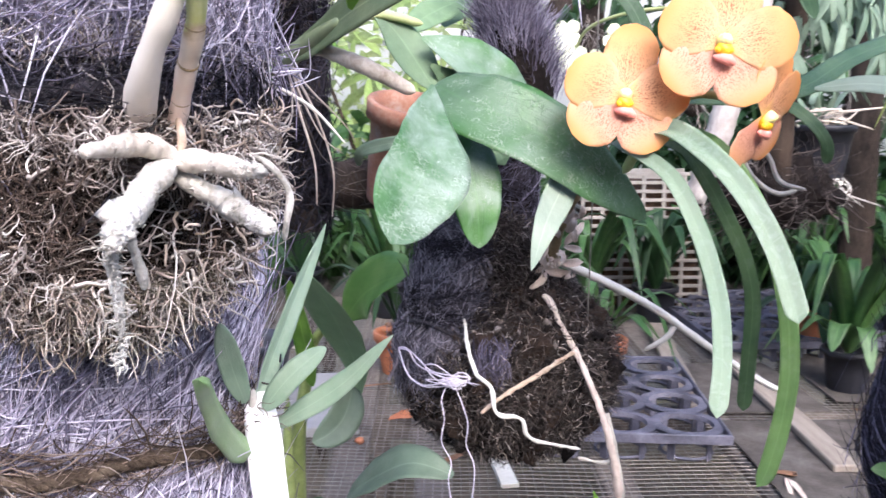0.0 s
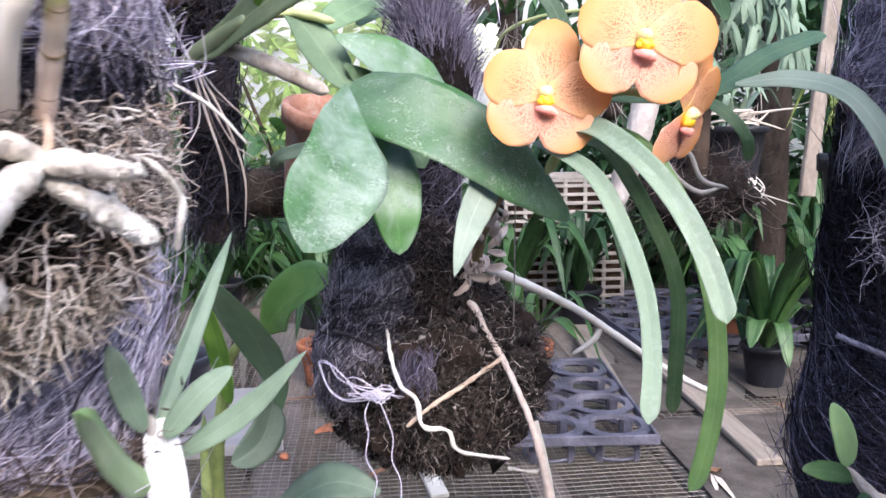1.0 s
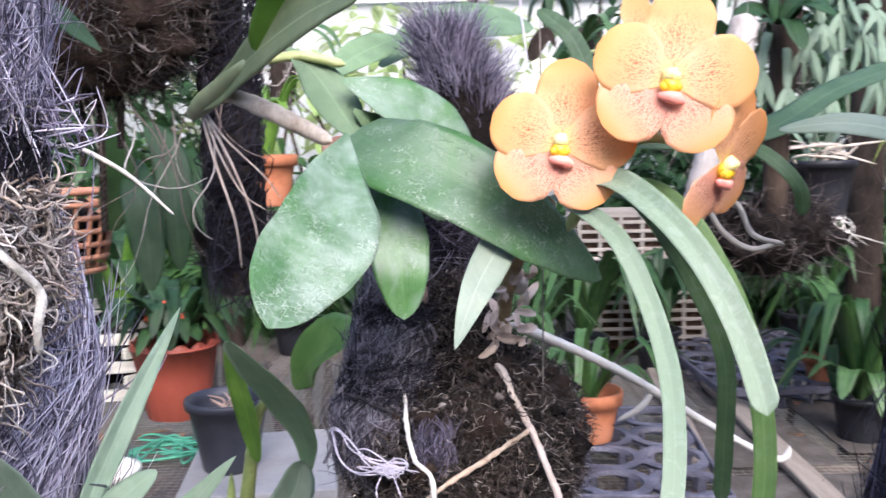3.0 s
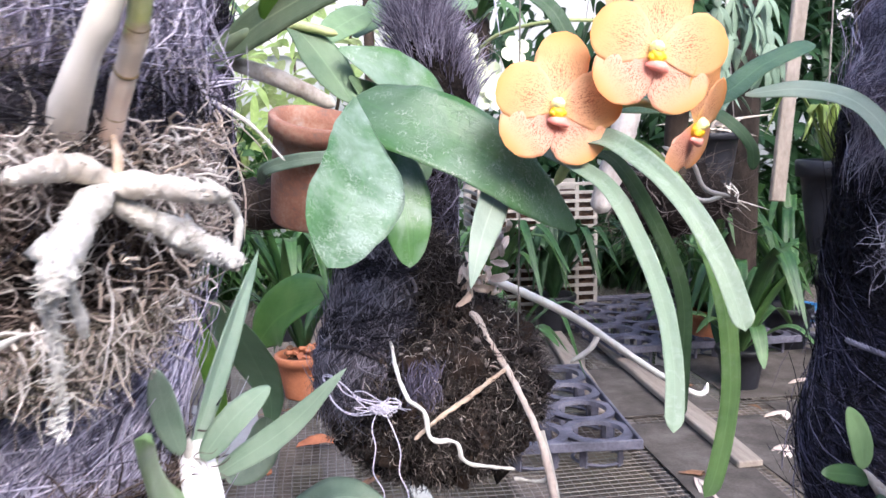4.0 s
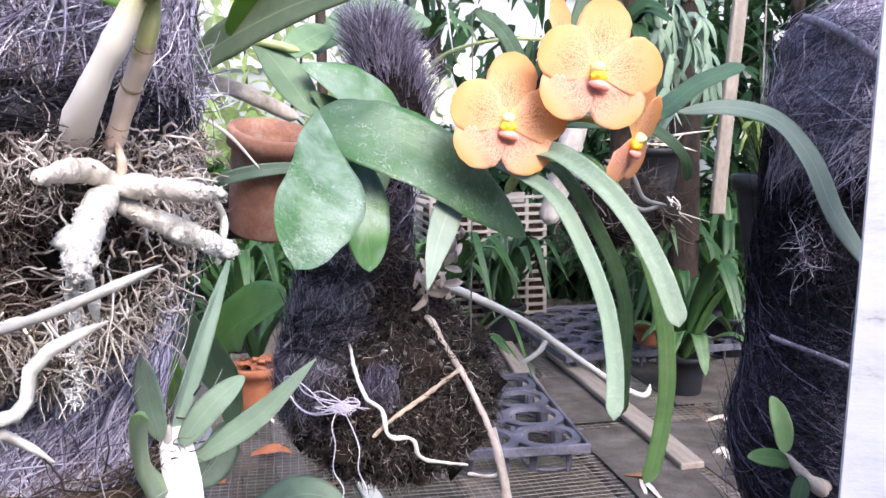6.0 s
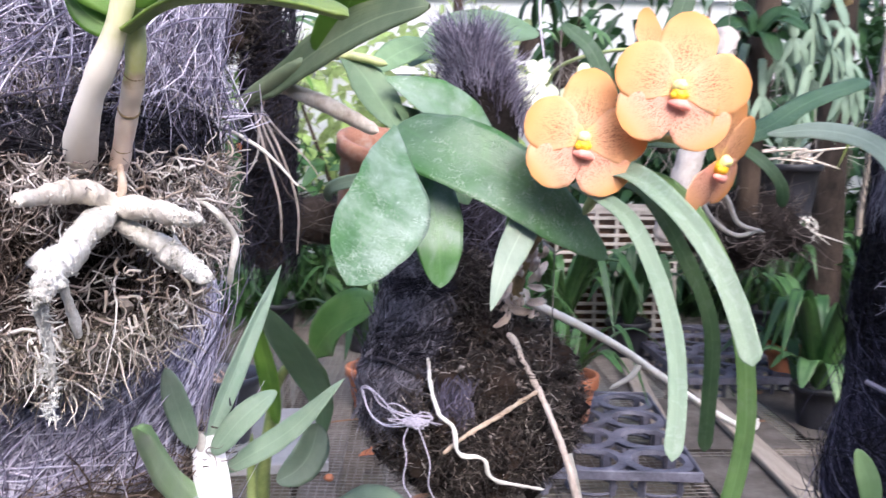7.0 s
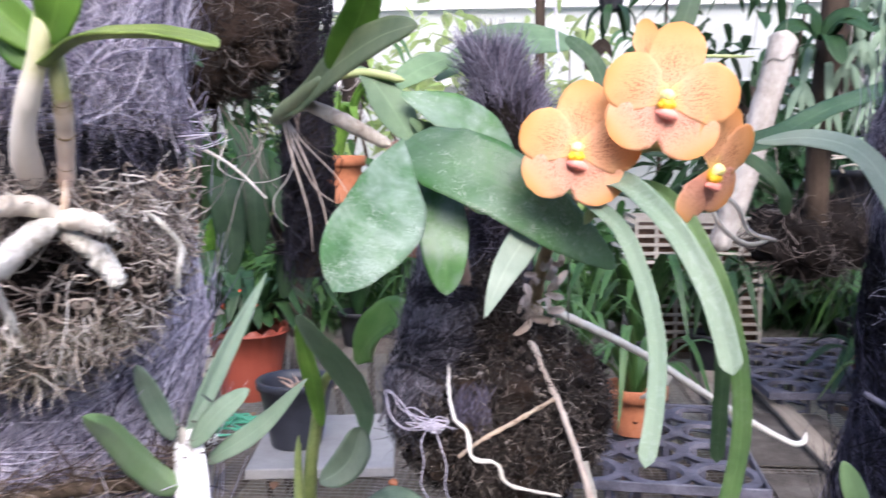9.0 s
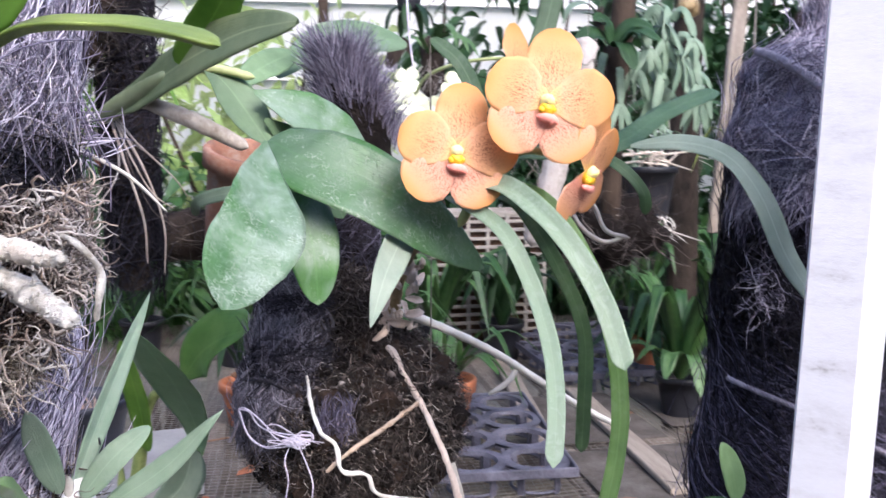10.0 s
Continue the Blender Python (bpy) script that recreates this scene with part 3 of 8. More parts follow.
ORANGE_PLASTIC = plain("orange_plastic", [(0.3, (0.36, 0.15, 0.08)), (0.7, (0.48, 0.24, 0.15))], 20, 0.5, 0.1, 200)
BLACK_PLASTIC = plain("black_plastic", [(0.3, (0.007, 0.0075, 0.010)), (0.7, (0.022, 0.023, 0.030))], 16, 0.5, 0.15, 200, 0.35)
SLATE_PLASTIC = plain("slate_plastic", [(0.3, (0.016, 0.018, 0.026)), (0.7, (0.045, 0.048, 0.064))], 16, 0.42, 0.15, 200, 0.5)
TRAY_PLASTIC = plain("dusty_tray_plastic", [(0.3, (0.022, 0.022, 0.0308)), (0.48, (0.0748, 0.0748, 0.101)), (0.72, (0.185, 0.18, 0.229))], 18, 0.62, 0.25, 200)
# white plastic greyed down: the crate's shade is put into the colour
WHITE_PLASTIC = plain("shaded_white_plastic", [(0.3, (0.20, 0.18, 0.155)), (0.7, (0.36, 0.335, 0.30))], 14, 0.6, 0.15, 200)
CREAM_PLASTIC = plain("cream_plastic", [(0.3, (0.60, 0.58, 0.50)), (0.7, (0.74, 0.73, 0.66))], 12, 0.45, 0.1, 200)
WOOD_GREY = plain("greyed_wood", [(0.3, (0.082, 0.0656, 0.0533)), (0.5, (0.156, 0.131, 0.111)), (0.75, (0.254, 0.226, 0.197))], 22, 0.8, 0.5, 160, 0.3, (0.92, 0.287, 0.92))
WOOD_SLAT = plain("bleached_slat", [(0.3, (0.42, 0.40, 0.33)), (0.7, (0.68, 0.66, 0.58))], 26, 0.75, 0.4, 160, 0.3, (0.8, 0.8, 5))
PAINT_WHITE = plain("chalky_white_paint", [(0.30, (0.36, 0.345, 0.34)), (0.37, (0.60, 0.595, 0.605)), (0.5, (0.69, 0.69, 0.71)), (0.7, (0.74, 0.74, 0.77))], 60, 0.7, 0.12, 500, 0.3, (0.5, 0.5, 1.6))
WIRE = plain("dull_galvanised_wire", [(0.3, (0.09, 0.08, 0.068)), (0.7, (0.30, 0.275, 0.245))], 60, 0.5, 0.1, 300, 0.5)
BARK_PALE = plain("pale_lichened_bark", [(0.3, (0.20, 0.17, 0.145)), (0.5, (0.38, 0.35, 0.325)), (0.75, (0.58, 0.56, 0.53))], 30, 0.85, 0.6, 130, 0.2, (1, 1, 0.6), 0.004)
BARK_BROWN = plain("brown_bark", [(0.3, (0.02, 0.0144, 0.0112)), (0.7, (0.076, 0.0544, 0.04))], 30, 0.85, 0.6, 130, 0.2, (1, 1, 0.5), 0.004)
BARK_GREY = plain("grey_brown_bark", [(0.3, (0.13, 0.105, 0.085)), (0.5, (0.22, 0.19, 0.16)), (0.75, (0.34, 0.305, 0.27))], 30, 0.85, 0.6, 130, 0.2, (1, 1, 0.5), 0.004)
BARK_BLACK = plain("blackened_bark", [(0.3, (0.012, 0.009, 0.008)), (0.7, (0.06, 0.045, 0.035))], 40, 0.9, 0.8, 150, 0.2, (1, 1, 0.5), 0.006)
STRING_PALE = plain("pale_string", [(0.3, (0.44, 0.41, 0.50)), (0.7, (0.74, 0.71, 0.82))], 200, 0.7, 0.2, 600)
STRING_GREEN = plain("green_twine", [(0.3, (0.03, 0.22, 0.12)), (0.7, (0.12, 0.42, 0.27))], 100, 0.5, 0.2, 600)
ROPE_DARK = plain("dark_rope", [(0.3, (0.012, 0.010, 0.013)), (0.7, (0.065, 0.057, 0.072))], 80, 0.85, 0.6, 420, dist=0.004)
SOIL = plain("potting_bark", [(0.3, (0.015, 0.01, 0.007)), (0.7, (0.14, 0.08, 0.05))], 80, 0.9, 0.9, 180, 0.2, dist=0.008)
EARTH = plain("trodden_earth", [(0.3, (0.11, 0.09, 0.07)), (0.7, (0.27, 0.235, 0.195))], 3.0, 0.95, 0.6, 40, 0.2, dist=0.01)
TAG = plain("white_plant_label", [(0.3, (0.74, 0.74, 0.76)), (0.7, (0.85, 0.85, 0.87))], 40, 0.4, 0.05, 300)
NETTING = plain("shade_net", [(0.3, (0.11, 0.13, 0.115)), (0.7, (0.19, 0.21, 0.19))], 8, 0.9, 0.4, 300)
DEAD_LEAF = plain("dead_leaf", [(0.3, (0.14, 0.065, 0.03)), (0.7, (0.28, 0.15, 0.08))], 50, 0.7, 0.4, 240)
HUSK = plain("pale_husk", [(0.3, (0.44, 0.34, 0.27)), (0.5, (0.60, 0.49, 0.41)), (0.7, (0.74, 0.65, 0.57))], 40, 0.7, 0.4, 240)
BLOSSOM = plain("pale_blossom", [(0.3, (0.62, 0.70, 0.42)), (0.7, (0.82, 0.86, 0.70))], 60, 0.5, 0.1, 300)


def sheet_mat():
    q = Mat("white_film")
    vec = q.coords(scale=(1, 1, 0.3))
    n = q.noise(2.2, 5.0, 0.6, vec)
    col = q.ramp(n, (0.3, (0.62, 0.64, 0.64)), (0.7, (0.76, 0.77, 0.77)))
    m = q.done(col, 0.5, 0.3)
    q.translucent(col, 0.6)
    return m


FILM = sheet_mat()
CLOTH = plain("worn_weed_cloth", [(0.3, (0.0328, 0.0279, 0.0238)), (0.5, (0.082, 0.0722, 0.0631)), (0.72, (0.164, 0.148, 0.131))], 14, 0.9, 0.5, 260, 0.2)
ROPE_GREY = plain("grey_rope", [(0.3, (0.08, 0.075, 0.09)), (0.7, (0.30, 0.28, 0.32))], 80, 0.85, 0.6, 420, dist=0.004)
FIBRE_GREY = strands("grey_coir", [(0.0, (0.02, 0.018, 0.022)), (0.5, (0.10, 0.092, 0.115)), (0.85, (0.24, 0.22, 0.27)), (1.0, (0.46, 0.44, 0.52))])
CORE_PURPLE = plain("coir_felt", [(0.3, (0.02, 0.018, 0.025)), (0.7, (0.10, 0.09, 0.125))], 90, 0.9, 0.8, 320, 0.2, (1, 1, 0.25), 0.005)
FIBRE_SLEEVE = strands("sleeve_coir", [(0.0, (0.014, 0.013, 0.016)), (0.38, (0.075, 0.07, 0.088)), (0.72, (0.27, 0.255, 0.31)), (1.0, (0.58, 0.56, 0.64))])
FIBRE_BRUSH = strands("brush_coir", [(0.0, (0.03, 0.026, 0.042)), (0.45, (0.16, 0.145, 0.21)), (0.8, (0.40, 0.38, 0.49)), (1.0, (0.66, 0.64, 0.75))])
LEAF_LIME = leaf_mat("lime_edged_leaf", (0.10, 0.16, 0.03), (0.30, 0.38, 0.10), 0.0, 0.4, 0.15, 0.3)
LEAF_LIMB = leaf_mat("plump_green_leaf", (0.19, 0.34, 0.12), (0.38, 0.56, 0.25), 0.0, 0.36, 0.15, 0.1)
LEAF_GREEN = leaf_mat("mid_green_leaf", (0.0211, 0.066, 0.0194), (0.081, 0.172, 0.0458), 0.0, 0.38, 0.25, 0.4)
LEAF_DULLGREEN = leaf_mat("soft_green_leaf", (0.045, 0.11, 0.035), (0.12, 0.22, 0.08), 0.0, 0.45, 0.2, 0.5)
LEAF_CATTBRIGHT = leaf_mat("bright_cattleya_leaf", (0.08, 0.20, 0.04), (0.20, 0.37, 0.10), 0.0, 0.38, 0.3, 0.25)
LEAF_GREYER = leaf_mat("grey_green_leaf", (0.11, 0.165, 0.115), (0.21, 0.285, 0.20), 0.15, 0.45, 0.15, 0.4)
BOARD = plain("pale_grey_board", [(0.3, (0.24, 0.235, 0.23)), (0.7, (0.38, 0.37, 0.36))], 14, 0.7, 0.2, 200)
RED_BLOOM = plain("red_bloom", [(0.3, (0.55, 0.05, 0.02)), (0.7, (0.75, 0.15, 0.06))], 100, 0.5, 0.1, 300)
# pale bright green: sunlight on the leaves is put into the colour
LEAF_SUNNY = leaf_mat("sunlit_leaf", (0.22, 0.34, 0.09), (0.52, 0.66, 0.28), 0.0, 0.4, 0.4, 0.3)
FIBRE_MID = strands("dull_coir", [(0.0, (0.02, 0.018, 0.026)), (0.5, (0.10, 0.09, 0.135)), (0.85, (0.22, 0.205, 0.29)), (1.0, (0.46, 0.44, 0.56))])


def cane_mat(name, low, high, stops):
    """A cane whose sheath changes colour from its foot to its head; low and high: heights over the plant's base."""
    q = Mat(name)
    sep = q.node("ShaderNodeSeparateXYZ")
    q.link(q.coords(), sep.inputs[0])
    h = q.math("DIVIDE", q.math("SUBTRACT", sep.outputs[2], low), high - low)
    h = q.math("ADD", h, q.math("MULTIPLY", q.math("SUBTRACT", q.noise(120.0, 4.0), 0.5), 0.16))
    streak = q.noise(70.0, 5.0, 0.65, q.coords(scale=(3, 3, 0.5)))
    col = q.mix(q.math("MULTIPLY", q.math("SUBTRACT", streak, 0.3), 0.9, True), q.ramp(h, *stops), (0.78, 0.74, 0.68))
    q.bump(streak, 0.3, 0.001)
    return q.done(col, 0.5, 0.4)


CANE_A = cane_mat("swollen_cane", 0.008, 0.085, [(0.0, (0.60, 0.54, 0.47)), (0.30, (0.76, 0.71, 0.64)), (0.46, (0.70, 0.65, 0.53)), (0.52, (0.48, 0.47, 0.24)), (0.8, (0.44, 0.50, 0.20))])
CANE_B = cane_mat("slender_cane", 0.008, 0.066, [(0.0, (0.50, 0.33, 0.26)), (0.22, (0.68, 0.52, 0.42)), (0.44, (0.72, 0.60, 0.47)), (0.49, (0.40, 0.29, 0.15)), (0.53, (0.48, 0.52, 0.15)), (1.0, (0.40, 0.54, 0.14))])
ROOT_BRIGHT = plain("bright_root_skin", [(0.28, (0.48, 0.42, 0.35)), (0.45, (0.72, 0.68, 0.62)), (0.7, (0.84, 0.82, 0.78))], 70, 0.65, 0.4, 420, 0.3)
ROOT_PINK = plain("pinkish_root_skin", [(0.28, (0.36, 0.27, 0.22)), (0.5, (0.58, 0.49, 0.43)), (0.72, (0.72, 0.66, 0.60))], 70, 0.65, 0.4, 420, 0.3)
OCHRE = plain("ochre_stub", [(0.3, (0.10, 0.075, 0.04)), (0.5, (0.30, 0.21, 0.10)), (0.75, (0.46, 0.38, 0.22))], 60, 0.6, 0.4, 260)
FIBRE_ROOT_DARK = strands("brown_rootlets", [(0.0, (0.018, 0.012, 0.009)), (0.45, (0.085, 0.06, 0.047)), (0.78, (0.24, 0.185, 0.155)), (1.0, (0.55, 0.48, 0.43))], 0.75, 0.2)
BLUE_PLASTIC = plain("blue_plastic", [(0.3, (0.03, 0.14, 0.36)), (0.7, (0.06, 0.24, 0.50))], 20, 0.4, 0.1, 200)
ROOT_BEIGE = plain("beige_root_skin", [(0.28, (0.30, 0.24, 0.17)), (0.45, (0.50, 0.45, 0.38)), (0.68, (0.66, 0.63, 0.57))], 60, 0.7, 0.5, 420, 0.3, dist=0.003)
WOOD_TAN = plain("tan_plank", [(0.3, (0.17, 0.14, 0.11)), (0.5, (0.27, 0.23, 0.19)), (0.75, (0.38, 0.335, 0.28))], 22, 0.8, 0.5, 160, 0.3, (4, 0.35, 4))
LEAF_CATT = leaf_mat("stiff_green_leaf", (0.13, 0.22, 0.12), (0.27, 0.39, 0.24), 0.2, 0.4, 0.35, 0.3)
ROPE_BROWN = plain("frayed_brown_rope", [(0.3, (0.03, 0.021, 0.014)), (0.5, (0.08, 0.058, 0.04)), (0.75, (0.20, 0.155, 0.11))], 90, 0.85, 0.6, 420, 0.2, dist=0.004)
ROPE_LAVENDER = plain("lavender_grey_rope", [(0.3, (0.10, 0.09, 0.12)), (0.7, (0.40, 0.38, 0.46))], 80, 0.85, 0.6, 420, 0.2, dist=0.004)
FIBRE_BLACK = strands("blackish_coir", [(0.0, (0.004, 0.004, 0.005)), (0.65, (0.018, 0.016, 0.023)), (0.9, (0.06, 0.055, 0.078)), (1.0, (0.16, 0.15, 0.20))])
FIBRE_SKIRT = strands("purple_black_coir", [(0.0, (0.010, 0.009, 0.014)), (0.5, (0.065, 0.058, 0.094)), (0.82, (0.20, 0.185, 0.27)), (1.0, (0.50, 0.48, 0.60))])

# ---- the setting: ground, shade house, bench ----
BENCH = 0.72
v = np.array([[-60, -60, 0], [60, -60, 0], [60, 60, 0], [-60, 60, 0]], float)
alone("ground", (v, np.array([[0, 1, 2, 3]])), EARTH, "bare trodden earth under the bench", "ground", kind="structure", smooth=False)


def wall(name, center, size, material, label):
    return alone(name, moved(brick(*size, bevel=0), pose(*center)), material, label, "wall", kind="structure", smooth=False)


# three unseen walls, added to close the place and limit the fill light
wall("wall_south", (0, -2.4, 1.2), (7.2, 0.05, 2.4), NETTING, "added wall of pale grey-green netting, out of view behind the camera")
wall("wall_west", (-3.6, 0.6, 1.2), (0.05, 6.0, 2.4), NETTING, "added wall of pale grey-green netting, out of view at the side")
wall("wall_east", (3.6, 0.6, 1.2), (0.05, 6.0, 2.4), NETTING, "added wall of pale grey-green netting, out of view at the side")

film = alone("wall_north", moved(brick(8.0, 0.012, 2.4, bevel=0), pose(0.2, 4.1, 1.9)), FILM, "white translucent plastic film stretched on rails", "wall", kind="structure", smooth=False)
for i, z in enumerate((1.62, 1.98)):
    alone("trim_%d" % (i + 1), moved(brick(8.0, 0.03, 0.02, bevel=0.003), pose(0.2, 4.07, z)), PAINT_WHITE, "pale rail that holds the plastic film", "rail", kind="structure", smooth=False)

# bench of planks under wire mesh
bench = thing("plant_bench", (0, 1.6, 0), "slatted plant bench of greyed planks covered with wire mesh", "bench")
for x, w, seed in ((-1.42, 0.06, 1), (-1.12, 0.055, 2), (-0.86, 0.06, 3), (-0.66, 0.05, 4), (-0.42, 0.05, 5), (-0.16, 0.055, 6), (-0.047, 0.05, 7), (0.25, 0.05, 8), (0.485, 0.05, 9),
                   (0.605, 0.055, 10), (0.93, 0.06, 11), (1.20, 0.06, 12), (1.5, 0.06, 13)):
    turn = {4: 7.5, 7: 3.0}.get(seed, rng.uniform(-1.5, 1.5))
    part("plank", moved(brick(w, 2.1, 0.02, 0.002, 0.004, 8, seed), pose(x, 1.75, BENCH - 0.014, 0, 0, turn)), WOOD_GREY, bench, smooth=False)
for y in (0.78, 1.55, 2.6):
    part("crossbeam", moved(brick(3.2, 0.05, 0.05, 0.003, 0.003, 6, y), pose(0, y, BENCH - 0.055)), WOOD_GREY, bench, smooth=False)
for x in (-1.4, -0.2, 1.3):
    for y in (0.78, 2.6):
        part("leg", moved(brick(0.05, 0.05, BENCH - 0.08, 0.003), pose(x, y, (BENCH - 0.08) / 2)), WOOD_GREY, bench, smooth=False)
pitch = 0.0135
xs, ys = np.arange(-1.5, 1.55, pitch), np.arange(0.75, 2.75, pitch)
k = 24
sy = np.linspace(0.75, 2.75, k)
sx = np.linspace(-1.5, 1.55, k)
sag = lambda x, y: BENCH + 0.0015 * np.sin(7 * x + 3 * y) + 0.001 * np.sin(19 * x - 11 * y)
pa = np.stack([np.repeat(xs[:, None], k, 1) + 0.0015 * np.sin(sy * 23)[None], np.repeat(sy[None], len(xs), 0), sag(xs[:, None], sy[None])], -1)
pb = np.stack([np.repeat(sx[None], len(ys), 0), np.repeat(ys[:, None], k, 1) + 0.0015 * np.sin(sx * 19)[None], sag(sx[None], ys[:, None]) + 0.0008], -1)
tagged(part("wire_mesh", join(tubes(pa, 0.0007, 4), tubes(pb, 0.0007, 4)), WIRE, bench, "square wire mesh, dull and rusty"), kind="stuff")
# strips of weed cloth on the mesh
for x0, x1, y0, y1, turn in ((0.475, 0.605, 0.82, 1.395, -1.0), (0.63, 0.745, 0.82, 1.40, 1.5), (0.775, 1.22, 0.84, 1.45, -0.8), (0.475, 0.695, 1.435, 1.74, 2.0), (0.735, 1.22, 1.485, 1.80, -1.2)):
    part("weed_cloth", moved(brick(x1 - x0, y1 - y0, 0.002, 0, 0.0035, 14, x0), pose((x0 + x1) / 2, (y0 + y1) / 2, BENCH + 0.0055, 0, 0, turn)), CLOTH, bench, "worn tan-grey weed cloth", smooth=False)

# white lath close to the camera
lath = thing("white_post", (0.267, 0.3453, 0), "narrow white-painted wooden post with worn paint", "post")
part("post_shaft", moved(brick(0.045, 0.0257, 2.6, 0.0012, 0.0008, 30), pose(0.2650, 0.3453, 1.3, 1.48, 2.45, 40)), PAINT_WHITE, lath, smooth=False)

# roof beams above, from which the mounts hang
for i, y in enumerate((0.62, 1.05, 1.6, 2.6)):
    alone("beam_%d" % (i + 1), moved(brick(7.2, 0.06, 0.06, 0.004), pose(0, y, 2.37)), WOOD_GREY, "greyed wooden roof beam of the shade house", "beam", kind="structure", smooth=False)

# ---- coir-wrapped poles and mounts ----
LX, LY = -0.155, 0.358
UX, UY = -0.124, 0.292


def low_radius(z):
    return 0.064 + 0.003 * math.sin(z * 60)


def top_radius(z):
    return 0.053 + 0.004 * min(1.0, max(0.0, (z - 1.27) / 0.03)) - (0.008 if 1.248 < z < 1.266 else 0.0)


def ball_radius(z):
    k = np.clip((1.230 - z) / 0.056, 0, 0.98)
    return 0.061 * np.sqrt(1 - k * k) - 0.06 * np.clip(z - 1.236, 0, 1)


def twisted_rope(points, r, strands_n=3, turns=14, n=120):
    p = glide(points, n)
    t = unit(np.gradient(p, axis=0))
    u = unit(np.cross(t, (0.31, 0.22, 0.92)))
    w = np.cross(t, u)
    s = np.linspace(0, turns * 2 * math.pi, n)
    out = []
    for i in range(strands_n):
        a = s + i * 2 * math.pi / strands_n
        out.append(tubes((p + r * 0.55 * (np.cos(a)[:, None] * u + np.sin(a)[:, None] * w))[None], np.full((1, n), r * 0.6), 6))
    return join(*out)


def belt(cx, cy, z, radius, tilt, a0, a1, n=14, wob=0.003):
    a = np.radians(np.linspace(a0, a1, n))
    return np.stack([cx + radius * np.cos(a), cy + radius * np.sin(a), z + tilt * np.cos(a) + wob * np.sin(5 * a)], 1)


octa = np.array([[1, 0, 0], [-1, 0, 0], [0, 1, 0], [0, -1, 0], [0, 0, 1], [0, 0, -1]], float)
tri8 = np.array([[0, 2, 4], [2, 1, 4], [1, 3, 4], [3, 0, 4], [2, 0, 5], [1, 2, 5], [3, 1, 5], [0, 3, 5]])


def crumbs(c, size, spread=(0.4, 1.5)):
    """Many small uneven bits at the points c."""
    n = len(c)
    v = c[:, None] + octa[None] * size.reshape(n, 1, 1) * rng.uniform(*spread, (n, 6, 1))
    return v.reshape(-1, 3), (tri8[None] + np.arange(n)[:, None, None] * 6).reshape(-1, 3)


near = thing("tree_fern_pole", (LX, LY, 0), "thick pole wrapped in purple-grey coir with dry root tangle", "plant pole", "coir poles")
part("core", column(LX, LY, 0.0, 1.175, lambda z: low_radius(z) - 0.006, amp=0.05), CORE_PURPLE, near)
part("upper_core", column(UX, UY, 1.240, 1.75, lambda z: top_radius(z) - 0.006, amp=0.05), CORE_PURPLE, near)
FRONT = (-65, 110)
tagged(part("upper_coir", join(wrap_fibres(UX, UY, 1.276, 1.43, top_radius, 9000, 0.060, 84, 26, 0.00015, lift=0.007, stray=0.08, face=FRONT),
                                                              wrap_fibres(UX, UY, 1.266, 1.30, top_radius, 3000, 0.024, 40, 60, 0.00018, lift=0.009, stray=0.25, face=FRONT)), FIBRE_PALE, near, "pale purple-grey coir strands"), kind="stuff")
tagged(part("bleached_coir", wrap_fibres(UX, UY, 1.276, 1.43, top_radius, 4200, 0.055, 72, 38, 0.00024, lift=0.009, stray=0.14, face=FRONT), FIBRE_LILAC, near, "lilac strands lightened in colour"), kind="stuff")
tagged(part("lower_coir", wrap_fibres(LX, LY, 0.98, 1.20, low_radius, 15000, 0.075, 62, 30, 0.00025, lift=0.007, stray=0.03, face=FRONT), FIBRE_PALE, near, "combed purple-grey coir strands"), kind="stuff")
tagged(part("sweeping_coir", wrap_fibres(LX, LY, 1.02, 1.195, low_radius, 2000, 0.095, 50, 34, 0.00032, k=9, lift=0.009, stray=0.0, face=FRONT), FIBRE_LILAC, near, "long lilac strands in sweeping arcs, lightened in colour"), kind="stuff")
tagged(part("dark_coir", join(wrap_fibres(UX, UY, 1.246, 1.266, top_radius, 900, 0.045, 5, 25, 0.00035, lift=0.004, stray=0.05, face=FRONT),
                              wrap_fibres(UX, UY, 1.26, 1.43, top_radius, 1300, 0.06, 60, 40, 0.00035, lift=0.002, stray=0.03),
                              wrap_fibres(LX, LY, 0.98, 1.20, low_radius, 1400, 0.08, 60, 40, 0.0005, lift=0.0, stray=0.03)), FIBRE_DARK, near), kind="stuff")
tagged(part("loose_coir", join(wrap_fibres(UX, UY, 1.268, 1.305, lambda z: 0.058, 300, 0.034, 70, 40, 0.00018, lift=0.007, stray=0.4, face=(5, 45)),
                               wrap_fibres(UX, UY, 1.27, 1.36, lambda z: 0.057, 120, 0.060, 86, 24, 0.00036, lift=0.008, stray=0.25, face=(-50, 90))), FIBRE_PALE, near, "loose pale strands hanging over the rope"), kind="stuff")
hung = []
for i in range(11):
    x, z = rng.uniform(-0.004, 0.004), rng.uniform(-0.004, 0.006)
    hung.append(tube([(-0.078 + x, 0.297, 1.335 + z), (-0.071 + x, 0.300, 1.305 + z), (-0.063 + x * 1.5, 0.306, 1.281), (-0.056 + x * 2, 0.309, 1.262 + z)], rng.uniform(0.00016, 0.00034), 20, 5))
for i in range(40):
    c = np.array([-0.062, 0.312, 1.264]) + rng.normal(0, 1, 3) * (0.004, 0.008, 0.006)
    hung.append(tube([c, c + rng.normal(0, 0.004, 3) + (0.002, 0, 0.003), c + rng.normal(0, 0.006, 3) + (0.003, 0, 0.001)], rng.uniform(0.00016, 0.00034), 14, 5))
